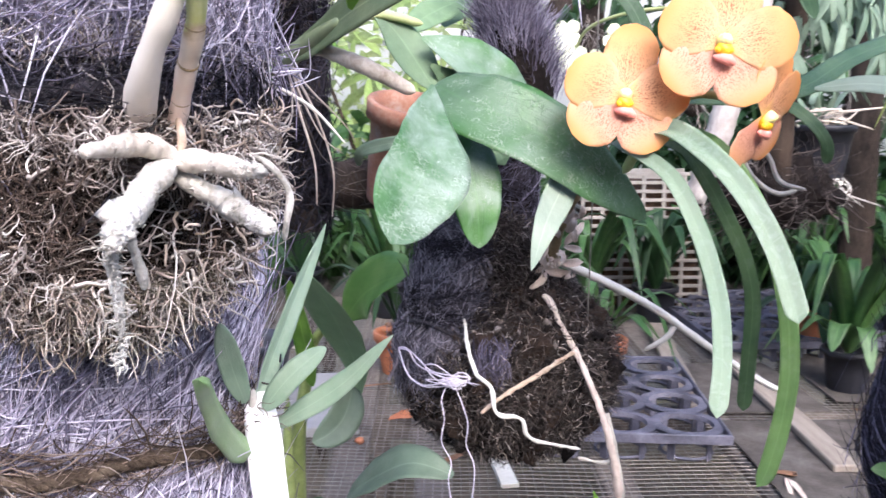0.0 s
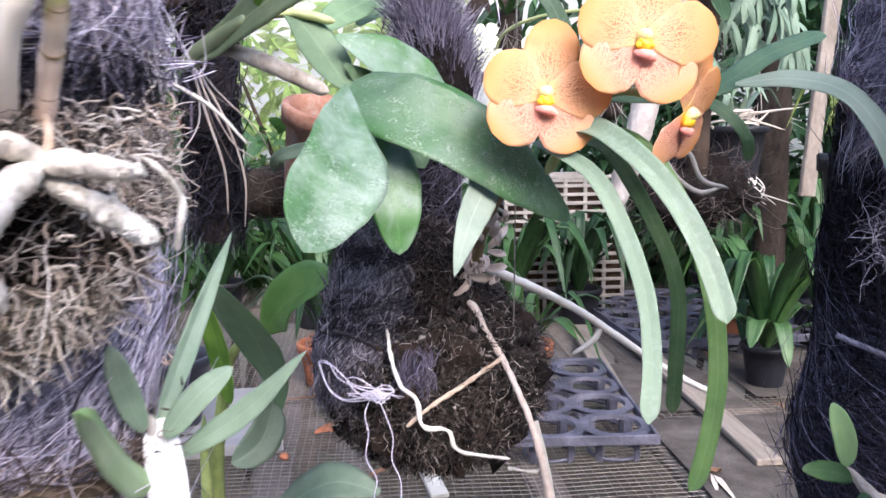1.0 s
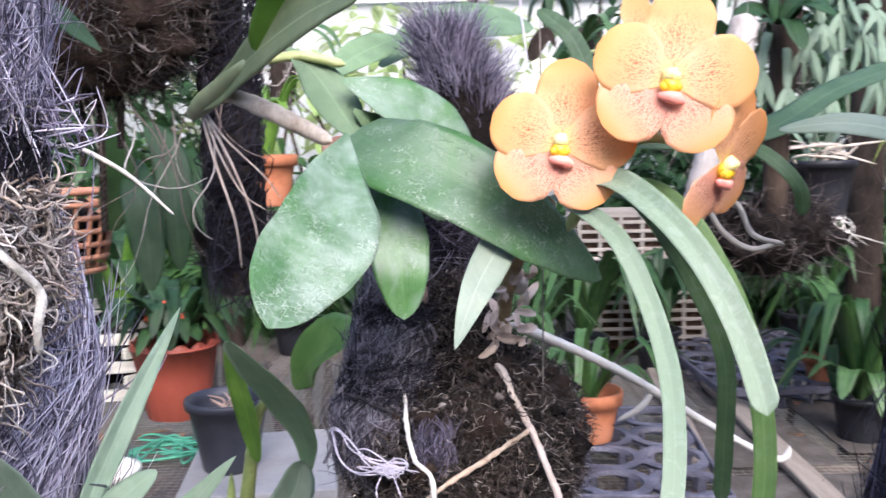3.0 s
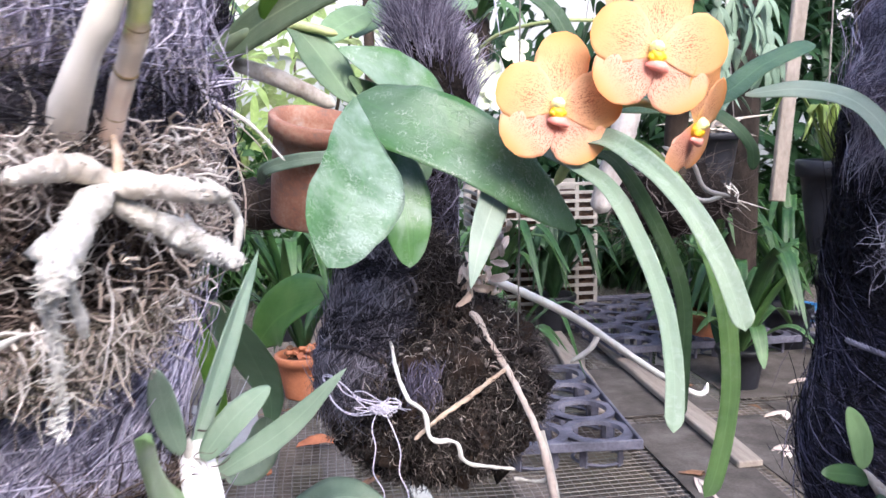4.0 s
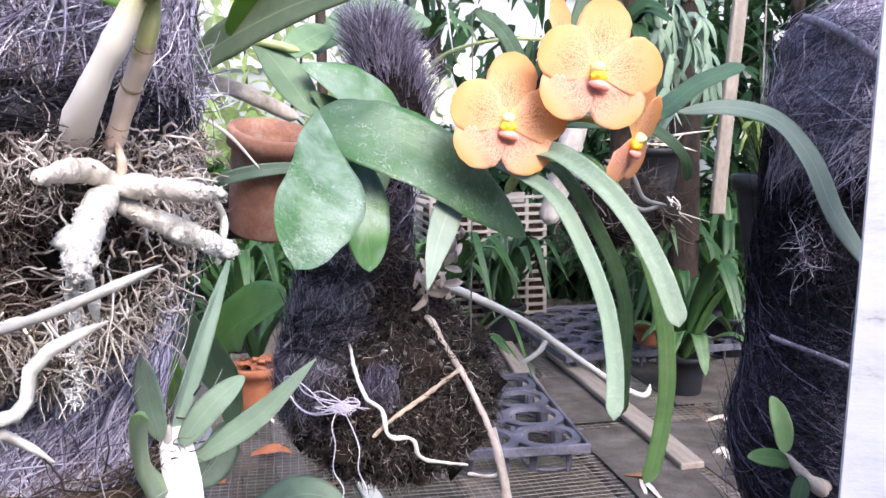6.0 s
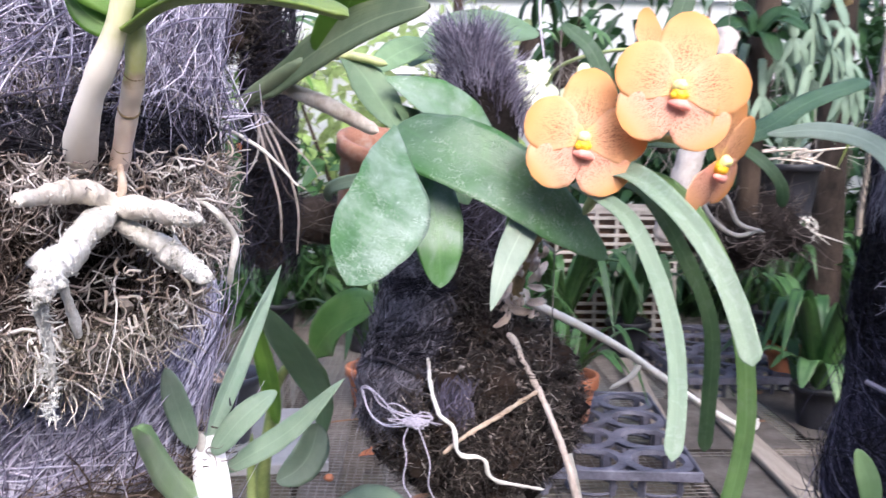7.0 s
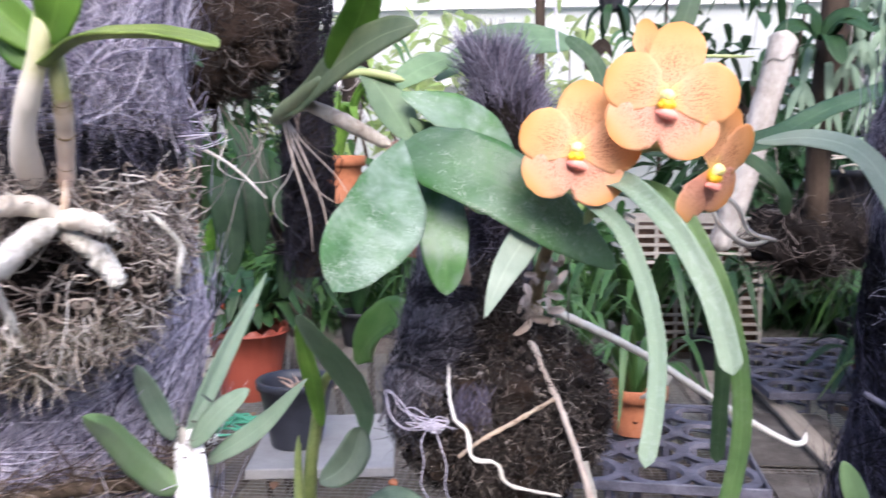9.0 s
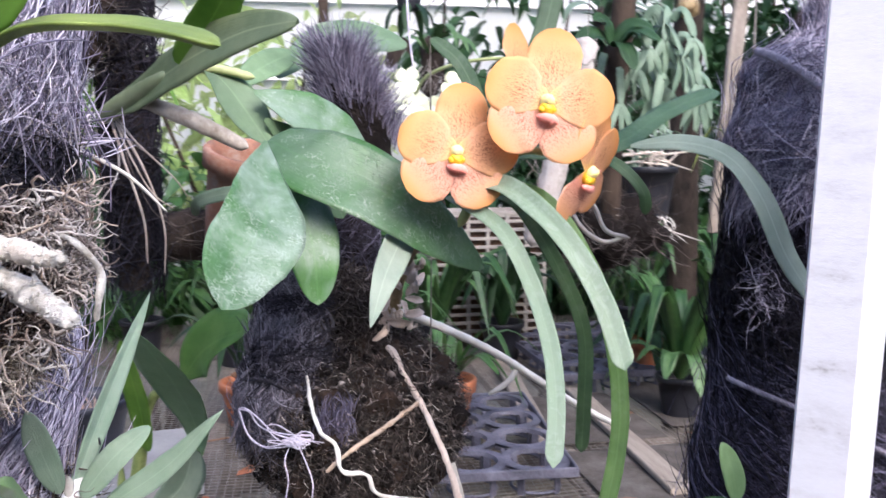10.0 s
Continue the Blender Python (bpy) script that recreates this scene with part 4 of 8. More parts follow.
tagged(part("hanging_strand_tuft", join(*hung), FIBRE_PALE, near, "long white strands hanging down the side"), kind="stuff")
part("rope", twisted_rope(belt(UX, UY, 1.258, 0.056, -0.005, -175, 60, wob=0.002), 0.0040, turns=20), ROPE_DARK, near, "thick dark tie rope")
tagged(part("dark_rope_fuzz", wrap_fibres(UX, UY, 1.250, 1.266, lambda z: 0.057, 700, 0.022, 5, 35, 0.00024, lift=0.006, stray=0.25, face=FRONT), FIBRE_BLACK, near), kind="stuff")
part("rope", twisted_rope(belt(LX, LY, 1.121, 0.072, -0.004, -175, 45), 0.0030, turns=20), ROPE_BROWN, near, "frayed brown tie rope")
tagged(part("rope_fuzz", wrap_fibres(LX, LY, 1.113, 1.130, lambda z: 0.070, 420, 0.03, 0, 26, 0.0003, lift=0.006, stray=0.2, face=FRONT), FIBRE_ROOT_DARK, near), kind="stuff")

# dry crumbling roots above the rope
N = 1300
a = np.radians(rng.normal(-50, 45, N))
st = np.stack([UX + 0.058 * np.cos(a), UY + 0.058 * np.sin(a), 1.266 + 0.022 * rng.beta(1, 1.6, N)], 1)
hd = np.stack([np.cos(a) * 0.4, np.sin(a) * 0.4, rng.normal(0, 0.6, N)], 1) + rng.normal(0, 0.7, (N, 3))
tagged(part("dry_root_mass", curls(st, hd, 7, 0.0016, 0.9, rng.uniform(0.00012, 0.00036, N), None, 4), FIBRE_ROOT, near, "pale crumbling roots above the rope"), kind="stuff")


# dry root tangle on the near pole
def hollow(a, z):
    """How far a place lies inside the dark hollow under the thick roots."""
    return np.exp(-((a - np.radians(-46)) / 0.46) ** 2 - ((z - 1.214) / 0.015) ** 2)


def cling(p):
    d = p[:, :2] - np.array([UX, UY])
    r = np.linalg.norm(d, axis=1)
    k = np.clip((ball_radius(p[:, 2]) + 0.004 - r) * 14, -0.8, 0.05)
    return np.c_[d / np.maximum(r, 1e-6)[:, None] * k[:, None], np.clip((1.178 - p[:, 2]) * 12, -0.1, 0.5)]


N = 13000
a = np.radians(rng.normal(-40, 45, N))
z = 1.252 - 0.074 * rng.beta(1.0, 1.15, N)
h = hollow(a, z)
depth = ball_radius(z) * rng.uniform(0.84, 1.0, N) - 0.034 * h
st = np.stack([UX + depth * np.cos(a), UY + depth * np.sin(a), z], 1)
keep = rng.random(N) > h * 1.1
a, z, st, N = a[keep], z[keep], st[keep], int(keep.sum())
hd = np.stack([np.cos(a) * 0.3 + rng.normal(0, 0.8, N), np.sin(a) * 0.3 + rng.normal(0, 0.8, N), rng.normal(-0.25, 0.7, N)], 1)
# deep layer: shade between the roots goes into its darker brown
tagged(part("root_tangle", curls(st, hd, 7, 0.0017, 1.0, rng.gamma(1.6, 0.00008, N) + 0.00008, cling, 3), FIBRE_ROOT_DARK, near, "dense tangle of dry brown rootlets"), kind="stuff")
# coarser roots grow in clumps, with dark gaps between them
K = 190
ca, cz = np.radians(rng.normal(-42, 46, K)), 1.252 - 0.072 * rng.beta(1.0, 1.1, K)
pick = rng.integers(0, K, 3600)
a, z = ca[pick] + rng.normal(0, 0.055, 3600), cz[pick] + rng.normal(0, 0.0035, 3600)
keep = (hollow(a, z) < 0.16) & (z > 1.176) & (z < 1.256)
a, z = a[keep], z[keep]
N = len(a)
rr = ball_radius(z) + rng.uniform(-0.003, 0.004, N)
st = np.stack([UX + rr * np.cos(a), UY + rr * np.sin(a), z], 1)
hd = np.stack([np.cos(a) * 0.2 + rng.normal(0, 0.7, N), np.sin(a) * 0.2 + rng.normal(0, 0.7, N), rng.normal(-0.5, 0.6, N)], 1)
tagged(part("coarse_rootlet_mass", curls(st, hd, 9, 0.0015, 1.15, rng.gamma(1.5, 0.00010, N) + 0.00008, cling, 5, 0.5), FIBRE_ROOT, near, "coarser pale dry roots"), kind="stuff")
# knobbly thick rootlets round the rim, and straw-coloured ones under the hollow
N = 260
a = np.radians(rng.normal(-10, 22, N))
z = 1.252 - 0.052 * rng.beta(1.0, 1.4, N)
rr = ball_radius(z) + rng.uniform(-0.001, 0.004, N)
st = np.stack([UX + rr * np.cos(a), UY + rr * np.sin(a), z], 1)
hd = np.stack([np.cos(a) * 0.5, np.sin(a) * 0.5, np.zeros(N)], 1) + rng.normal(0, 0.7, (N, 3))
tagged(part("knobbly_root_mass", curls(st, hd, 9, 0.0014, 1.15, rng.uniform(0.00022, 0.00062, N), cling, 6, 0.35), FIBRE_ROOT_PALE, near, "short knobbly pale roots"), kind="stuff")
N = 1000
a = np.radians(rng.normal(-48, 26, N))
z = rng.uniform(1.174, 1.200, N)
rr = ball_radius(z) + rng.uniform(-0.004, 0.003, N)
st = np.stack([UX + rr * np.cos(a), UY + rr * np.sin(a), z], 1)
hd = np.stack([-np.sin(a), np.cos(a), np.zeros(N)], 1) * rng.choice((-1, 1), (N, 1)) + rng.normal(0, 0.7, (N, 3))
tagged(part("straw_rootlet_mass", curls(st, hd, 8, 0.0013, 1.15, rng.gamma(1.4, 0.00010, N) + 0.00007, cling, 5, 0.5), FIBRE_STRAW, near, "straw-coloured mossy rootlets"), kind="stuff")
N = 60
a = np.radians(rng.normal(-48, 20, N))
z = rng.uniform(1.200, 1.222, N)
rr = ball_radius(z) - rng.uniform(0.004, 0.022, N)
st = np.stack([UX + rr * np.cos(a), UY + rr * np.sin(a), z], 1)
hd = np.stack([-np.sin(a), np.cos(a), np.zeros(N)], 1) * rng.choice((-1, 1), (N, 1)) + rng.normal(0, 0.35, (N, 3))
tagged(part("bridging_root_mass", curls(st, hd, 10, 0.0032, 0.4, rng.uniform(0.0002, 0.0005, N), None, 5), FIBRE_ROOT, near, "single roots spanning the hollow"), kind="stuff")
# near-black blob that puts shade into the hollow behind the roots
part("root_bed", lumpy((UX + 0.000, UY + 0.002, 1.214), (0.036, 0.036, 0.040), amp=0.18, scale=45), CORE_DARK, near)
N = 420
a = np.radians(rng.normal(-50, 40, N))
z = rng.uniform(1.180, 1.236, N)
rr = ball_radius(z) + rng.uniform(-0.004, 0.004, N) - 0.03 * hollow(a, z)
tagged(part("root_crumb_mass", crumbs(np.stack([UX + rr * np.cos(a), UY + rr * np.sin(a), z], 1), rng.gamma(1.4, 0.00022, N) + 0.00012, (0.2, 2.0)), FIBRE_ROOT_PALE, near, "pale crumbs of dead root", smooth=False), kind="stuff")
N = 420
a = np.radians(rng.normal(-50, 40, N))
z = rng.uniform(1.176, 1.205, N)
rr = ball_radius(z)
st = np.stack([UX + rr * np.cos(a), UY + rr * np.sin(a), z], 1)
hd = np.stack([np.cos(a) * 0.2, np.sin(a) * 0.2, np.full(N, -1.0)], 1) + rng.normal(0, 0.35, (N, 3))
tagged(part("rootlet_fringe", curls(st, hd, 9, 0.0020, 0.6, rng.uniform(0.0002, 0.0006, N), lambda p: np.array([0, 0, -0.12]), 4), FIBRE_ROOT_PALE, near), kind="stuff")

# farther coir pole beside the white post
RX, RY = 0.332, 0.464


def far_radius(z):
    r = 0.058 + 0.003 * math.sin(z * 50) + 0.012 * math.exp(-((z - 1.07) / 0.05) ** 2)
    return r * math.sqrt(max(0.05, 1 - max(0.0, (z - 1.235) / 0.055) ** 2))


def collar_radius(z):
    return 0.041 * math.sqrt(max(0.03, 1 - max(0.0, (z - 1.285) / 0.040) ** 2)) + 0.003 * math.sin(z * 140)


KX, KY = 0.308, 0.437
pole = thing("tree_fern_pole", (RX, RY, 0), "dark coir-wrapped pole with a fluffy purple-grey upper collar", "plant pole", "coir poles")
part("core", column(RX, RY, 0.0, 1.285, lambda z: far_radius(z) - 0.006, amp=0.06, seed=3), CORE_DARK, pole)
part("collar_core", column(KX, KY, 1.235, 1.324, lambda z: collar_radius(z) - 0.005, amp=0.08, seed=4), CORE_PURPLE, pole)
FRONT = (-125, 110)
# paler strands put the collar's highlights into colour
tagged(part("collar_highlight_coir", wrap_fibres(KX, KY, 1.246, 1.326, collar_radius, 7500, 0.055, 50, 40, 0.00021, k=9, lift=0.010, stray=0.10, face=FRONT), FIBRE_PALE, pole, "fine pale lavender strands"), kind="stuff")
tagged(part("collar_coir", wrap_fibres(KX, KY, 1.240, 1.326, collar_radius, 2200, 0.06, 38, 30, 0.00022, lift=0.006, stray=0.05, face=FRONT), FIBRE_MID, pole, "fluffy purple-grey coir"), kind="stuff")
tagged(part("lower_coir", wrap_fibres(RX, RY, 0.95, 1.135, far_radius, 8000, 0.075, -28, 24, 0.00024, lift=0.007, stray=0.05, face=FRONT), FIBRE_SKIRT, pole), kind="stuff")
tagged(part("dark_coir", wrap_fibres(RX, RY, 0.95, 1.258, far_radius, 8000, 0.06, 40, 55, 0.00030, lift=0.007, stray=0.10, face=FRONT), FIBRE_BLACK, pole), kind="stuff")
part("rope", twisted_rope(belt(KX, KY, 1.256, 0.0535, -0.062, -165, -40, wob=0.001), 0.0026, turns=26), ROPE_LAVENDER, pole, "grey twisted rope")
part("rope", twisted_rope(belt(RX, RY, 1.094, 0.0775, -0.038, -165, -70, wob=0.001), 0.0015, turns=20), ROPE_LAVENDER, pole, "thin grey rope")
N = 320
c = np.array([0.281, 0.432, 1.186])
st = c + rng.normal(0, 1, (N, 3)) * (0.010, 0.004, 0.011)
tagged(part("root_knot", curls(st, rng.normal(0, 1, (N, 3)) + (0, -0.4, 0), 7, 0.0026, 0.6, rng.uniform(0.0001, 0.00024, N)), FIBRE_PALE, pole, "small pale knot of rootlets"), kind="stuff")

# hanging mount in the middle: log, coir sleeve, moss ball
CX, CY = 0.050, 0.700
mount = thing("orchid_mount", (CX, CY, 0.955), "hanging log mount with a dark moss ball and coir sleeve", "orchid mount")
part("log", column(CX + 0.004, CY + 0.01, 0.97, 1.335, lambda z: 0.021 + 0.003 * math.sin(z * 60), 32, 60, 0.12, 40, 5), CORE_DARK, mount)
tagged(part("log_coir", wrap_fibres(CX + 0.004, CY + 0.01, 1.10, 1.30, lambda z: 0.024, 2000, 0.05, 45, 45, 0.0004, lift=0.004, stray=0.15), FIBRE_DARK, mount), kind="stuff")
BC, BR = np.array([0.055, 0.690, 1.047]), np.array([0.092, 0.100, 0.079])
part("moss_ball", lumpy(BC, BR * 0.93, 140, 100, 0.19, 40, 2), CORE_BROWN, mount, "ball of dark matted moss and peat")
N = 13000
d = unit(rng.normal(0, 1, (N, 3)) + (0, -0.55, 0))
st = BC + d * BR * rng.uniform(0.93, 1.03, (N, 1))
hd = d * 0.12 + rng.normal(0, 0.8, (N, 3))
tagged(part("moss_fuzz", curls(st, hd, 6, 0.0026, 0.8, rng.gamma(1.8, 0.00012, N) + 0.00012, lambda p: np.array([0, 0, -0.05]), 3), FIBRE_MOSS, mount, "short dark brown moss strands"), kind="stuff")

N = 1500
d = unit(rng.normal(0, 1, (N, 3)) + (0, -0.8, 0))
st = BC + d * BR * rng.uniform(0.98, 1.04, (N, 1))
hd = np.cross(d, rng.normal(0, 1, (N, 3))) + d * 0.15
tagged(part("moss_strand_mass", curls(st, hd, 9, 0.0028, 0.5, rng.uniform(0.00012, 0.0004, N), lambda p: (BC - p) * 1.2, 3), FIBRE_MOSS, mount, "longer brown strands in the moss"), kind="stuff")
N = 1400
d = unit(rng.normal(0, 1, (N, 3)) + (0, -0.8, 0))
c = BC + d * BR * rng.uniform(0.97, 1.05, (N, 1))
tagged(part("moss_crumb_mass", crumbs(c, rng.gamma(2.0, 0.00045, N) + 0.0003, (0.3, 1.6)), FIBRE_MOSS, mount), kind="stuff")


N = 560
d = unit(rng.normal(0, 1, (N, 3)) + (0, -0.9, 0))
st = BC + d * BR * rng.uniform(0.99, 1.05, (N, 1))
tagged(part("pale_fleck_mass", curls(st, np.cross(d, rng.normal(0, 1, (N, 3))) + d * 0.5, 6, 0.0016, 0.7, rng.uniform(0.00018, 0.00045, N), None, 4), FIBRE_ROOT_PALE, mount, "short pale bits of dead root in the moss"), kind="stuff")
N = 420
d = unit(rng.normal(0, 1, (N, 3)) + (0, -0.9, 0))
c = BC + d * BR * rng.uniform(0.97, 1.03, (N, 1))
tagged(part("peat_clod_mass", crumbs(c, rng.gamma(2.0, 0.0010, N) + 0.0008, (0.4, 1.6)), CORE_DARK, mount, "black clods of peat"), kind="stuff")
NC, NR = np.array([0.044, 0.672, 1.118]), np.array([0.042, 0.040, 0.052])
part("moss_neck", lumpy(NC, NR * 0.95, 60, 50, 0.18, 50, 6), CORE_DARK, mount, "dark moss above the ball")
N = 3600
d = unit(rng.normal(0, 1, (N, 3)) + (0, -0.6, 0))
tagged(part("neck_fuzz", curls(NC + d * NR * rng.uniform(0.93, 1.04, (N, 1)), d * 0.15 + rng.normal(0, 0.8, (N, 3)), 7, 0.0026, 0.7, rng.gamma(1.8, 0.00013, N) + 0.00012, lambda p: np.array([0, 0, -0.05]), 3), FIBRE_MOSS, mount), kind="stuff")


def sleeve_radius(z):
    return 0.020 + 0.021 * max(0.0, min(1.0, (1.170 - z) / 0.085)) + (0.006 if z < 1.083 else 0.0)


SX, SY = 0.014, 0.664
part("sleeve_core", column(SX, SY, 1.045, 1.175, lambda z: sleeve_radius(z) - 0.005, 36, 40, 0.08, 40, 9), CORE_PURPLE, mount)
tagged(part("sleeve_coir", wrap_fibres(SX, SY, 1.052, 1.165, sleeve_radius, 4200, 0.042, 80, 30, 0.00032, lift=0.008, stray=0.12, face=(-145, 70)), FIBRE_SLEEVE, mount, "upright blackish coir strands"), kind="stuff")
tagged(part("sleeve_tuft", wrap_fibres(SX + 0.022, SY - 0.050, 1.060, 1.080, lambda z: 0.022, 170, 0.020, 84, 14, 0.0004, lift=0.003, stray=0.05, face=(-90, 36)), FIBRE_MID, mount, "small pale purple coir tuft"), kind="stuff")
part("tie_cord", twisted_rope(belt(SX, SY, 1.124, 0.038, 0.004, -210, -20), 0.0018, turns=14), ROPE_DARK, mount)
part("tie_cord", twisted_rope(belt(SX, SY, 1.088, 0.049, -0.006, -210, -20), 0.0016, turns=14), ROPE_DARK, mount)
tagged(part("sleeve_skirt", wrap_fibres(SX, SY, 1.052, 1.105, lambda z: sleeve_radius(z) + 0.003, 1100, 0.035, 80, 26, 0.0003, lift=0.004, stray=0.08, face=(-150, 65)), FIBRE_GREY, mount, "grey coir skirt under the cord"), kind="stuff")
for z, a0, a1, k in ((1.150, -200, -30, 0.004), (1.112, -190, 10, -0.005), (1.098, -170, 20, 0.006)):
    tagged(part("cord_fuzz", wrap_fibres(SX, SY, z - 0.006, z + 0.006, lambda q: sleeve_radius(q) + 0.006, 260, 0.03, 4 + 400 * k, 22, 0.0003, lift=0.004, stray=0.15, face=((a0 + a1) / 2, (a1 - a0) / 2)), FIBRE_BLACK, mount), kind="stuff")
for i in range(64):
    a = radians(rng.uniform(-175, -35))
    z = rng.uniform(1.072, 1.16)
    r = sleeve_radius(z) + 0.006
    b = np.array([SX + r * math.cos(a), SY + r * math.sin(a), z])
    o = np.array([math.cos(a), math.sin(a), 0])
    part("coir_lock", twisted_rope([b, b + o * 0.004 + (rng.normal(0, 0.003), 0, -0.014), b + o * 0.003 + (rng.normal(0, 0.006), 0, -0.030)], rng.uniform(0.0006, 0.0013), turns=3, n=24), ROPE_GREY if i % 3 else ROPE_DARK, mount)
# brush of coir at the head of the mount
N = 3400
t = rng.uniform(0, 1, N) ** 0.8
a = rng.uniform(0, 2 * math.pi, N)
low, top = np.array([0.072, 0.705, 1.262]), np.array([0.046, 0.668, 1.330])
rad = 0.030 * np.sqrt(rng.uniform(0, 1, N)) * (1 - 0.45 * t)
c = low + (top - low) * t[:, None] + np.stack([rad * np.cos(a), rad * np.sin(a), 0 * a], 1)
out = np.stack([np.cos(a) * rad * 16, np.sin(a) * rad * 16, np.full(N, 1.0)], 1) + unit(top - low) * 0.5
p = np.stack([c + unit(out) * (0.030 * s) + np.stack([np.cos(a), np.sin(a), -0.3 + 0 * a], 1) * (0.007 * s * s) for s in np.linspace(0, 1, 5)], 1)
p += rng.normal(0, 0.0008, p.shape) + rng.normal(0, 0.006, (N, 1, 3)) * np.linspace(0, 1, 5)[None, :, None] ** 2
tagged(part("coir_brush", tubes(p, rng.uniform(0.0002, 0.0005, N)[:, None] * np.array([1, 1, 0.9, 0.7, 0.35])[None], 3), FIBRE_BRUSH, mount, "upright tuft of dark purple-grey coir"), kind="stuff")
part("brush_core", moved(lumpy((0, 0, 0), (0.027, 0.027, 0.055), 40, 30, 0.1, 60), pose(0.062, 0.69, 1.285, 16, -14, 0)), CORE_DARK, mount)
hang = thing("hanging_wire", (0.107, 0.60, 1.10), "thin taut wire from which the mount hangs", "wire")
part("wire_strand", tube([(0.104, 0.575, 1.34), (0.106, 0.59, 1.2), (0.107, 0.602, 1.10)], 0.0006, 20, 6), WIRE, hang)
thread = thing("hanging_thread", (0.102, 0.63, 1.31), "white nylon thread hanging from above", "thread")
part("thread_strand", tube([(0.090, 0.63, 1.6), (0.096, 0.63, 1.374), (0.102, 0.63, 1.315)], 0.0009, 20, 6), STRING_PALE, thread)

# farther post, blackened, with its own root mass and crossbar
PX, PY = -0.122, 0.735
post = thing("blackened_post", (PX, PY, 1.15), "blackened log post with dark root mass and a level crossbar", "plant post")
part("post_log", column(PX, PY, 1.15, 2.34, lambda z: 0.0165 + 0.003 * math.sin(z * 31), 30, 120, 0.25, 40, 8), BARK_BLACK, post)
tagged(part("post_fuzz", wrap_fibres(PX, PY, 1.155, 1.45, lambda z: 0.019, 1500, 0.05, 70, 40, 0.0005, lift=0.006, stray=0.2), FIBRE_BLACK, post), kind="stuff")
MC, MR = np.array([-0.214, 0.70, 1.372]), np.array([0.088, 0.062, 0.068])
part("root_mass", lumpy(MC, MR, 60, 40, 0.2, 40, 4), CORE_BROWN, post)
N = 2600
d = unit(rng.normal(0, 1, (N, 3)) + (0, -0.4, -0.2))
tagged(part("mass_fuzz", curls(MC + d * MR, d * 0.5 + rng.normal(0, 0.8, (N, 3)), 7, 0.004, 0.45, rng.uniform(0.0003, 0.0008, N), None, 3), FIBRE_MOSS, post, "dark brown matted rootlets"), kind="stuff")
N = 18
st = np.stack([rng.uniform(-0.20, -0.11, N), rng.uniform(0.66, 0.72, N), rng.uniform(1.27, 1.31, N)], 1)
tagged(part("dangling_root_mass", curls(st, np.tile((0.15, -0.1, -1.0), (N, 1)) + rng.normal(0, 0.25, (N, 3)), 14, 0.008, 0.26, rng.uniform(0.0004, 0.0009, N), lambda p: np.array([0, 0, -0.12]), 5), FIBRE_ROOT, post, "long tan roots hanging down"), kind="stuff")
for x, lo in ((-0.224, 1.255), (-0.211, 1.205), (-0.195, 1.268)):
    part("cord", twisted_rope([(x, 0.70, 1.33), (x + 0.002, 0.695, (1.33 + lo) / 2), (x - 0.002, 0.70, lo)], 0.0026, turns=9, n=70), BARK_BLACK, post, "frayed black cord")
part("crossbar", tube([(-0.25, 1.03, 1.172), (-0.12, 1.02, 1.168), (0.06, 1.02, 1.163)], [0.026, 0.028, 0.026], 30, 16, 0.25), BARK_BLACK, post, "black level log")
tagged(part("crossbar_fuzz", moved(wrap_fibres(0, 0, -0.14, 0.16, lambda z: 0.027, 700, 0.05, 70, 40, 0.0005, lift=0.004, stray=0.2), pose(-0.1, 1.02, 1.168, 0, 90, 0)), FIBRE_MOSS, post), kind="stuff")

# ---- vanda orchid with orange flowers ----
vanda = thing("vanda_orchid", (0.12, 0.52, 1.20), "vanda orchid with arching strap leaves and orange speckled flowers", "orchid")


TEPALS = ((84, 0.0465, 0.0345, -0.0004, -0.012), (157, 0.0405, 0.0370, 0.0002, 0.008), (9, 0.0420, 0.0370, 0.0003, 0.008), (218, 0.0405, 0.0375, -0.0001, 0.005), (306, 0.0405, 0.0375, -0.0002, 0.005))
HALF_HIDDEN = ((86, 0.0490, 0.0300, 0.0, 0.02), (150, 0.020, 0.020, 0, 0), (20, 0.030, 0.026, 0, 0), (222, 0.026, 0.024, 0, 0), (304, 0.026, 0.024, 0, 0))
SIDEWAYS = ((70, 0.0410, 0.0320, -0.0006, -0.04), (100, 0.0400, 0.0320, 0.0002, -0.10), (30, 0.0440, 0.0330, 0.0001, -0.02), (247, 0.0390, 0.0330, -0.0001, 0.02), (319, 0.0380, 0.0330, -0.0002, 0.02))


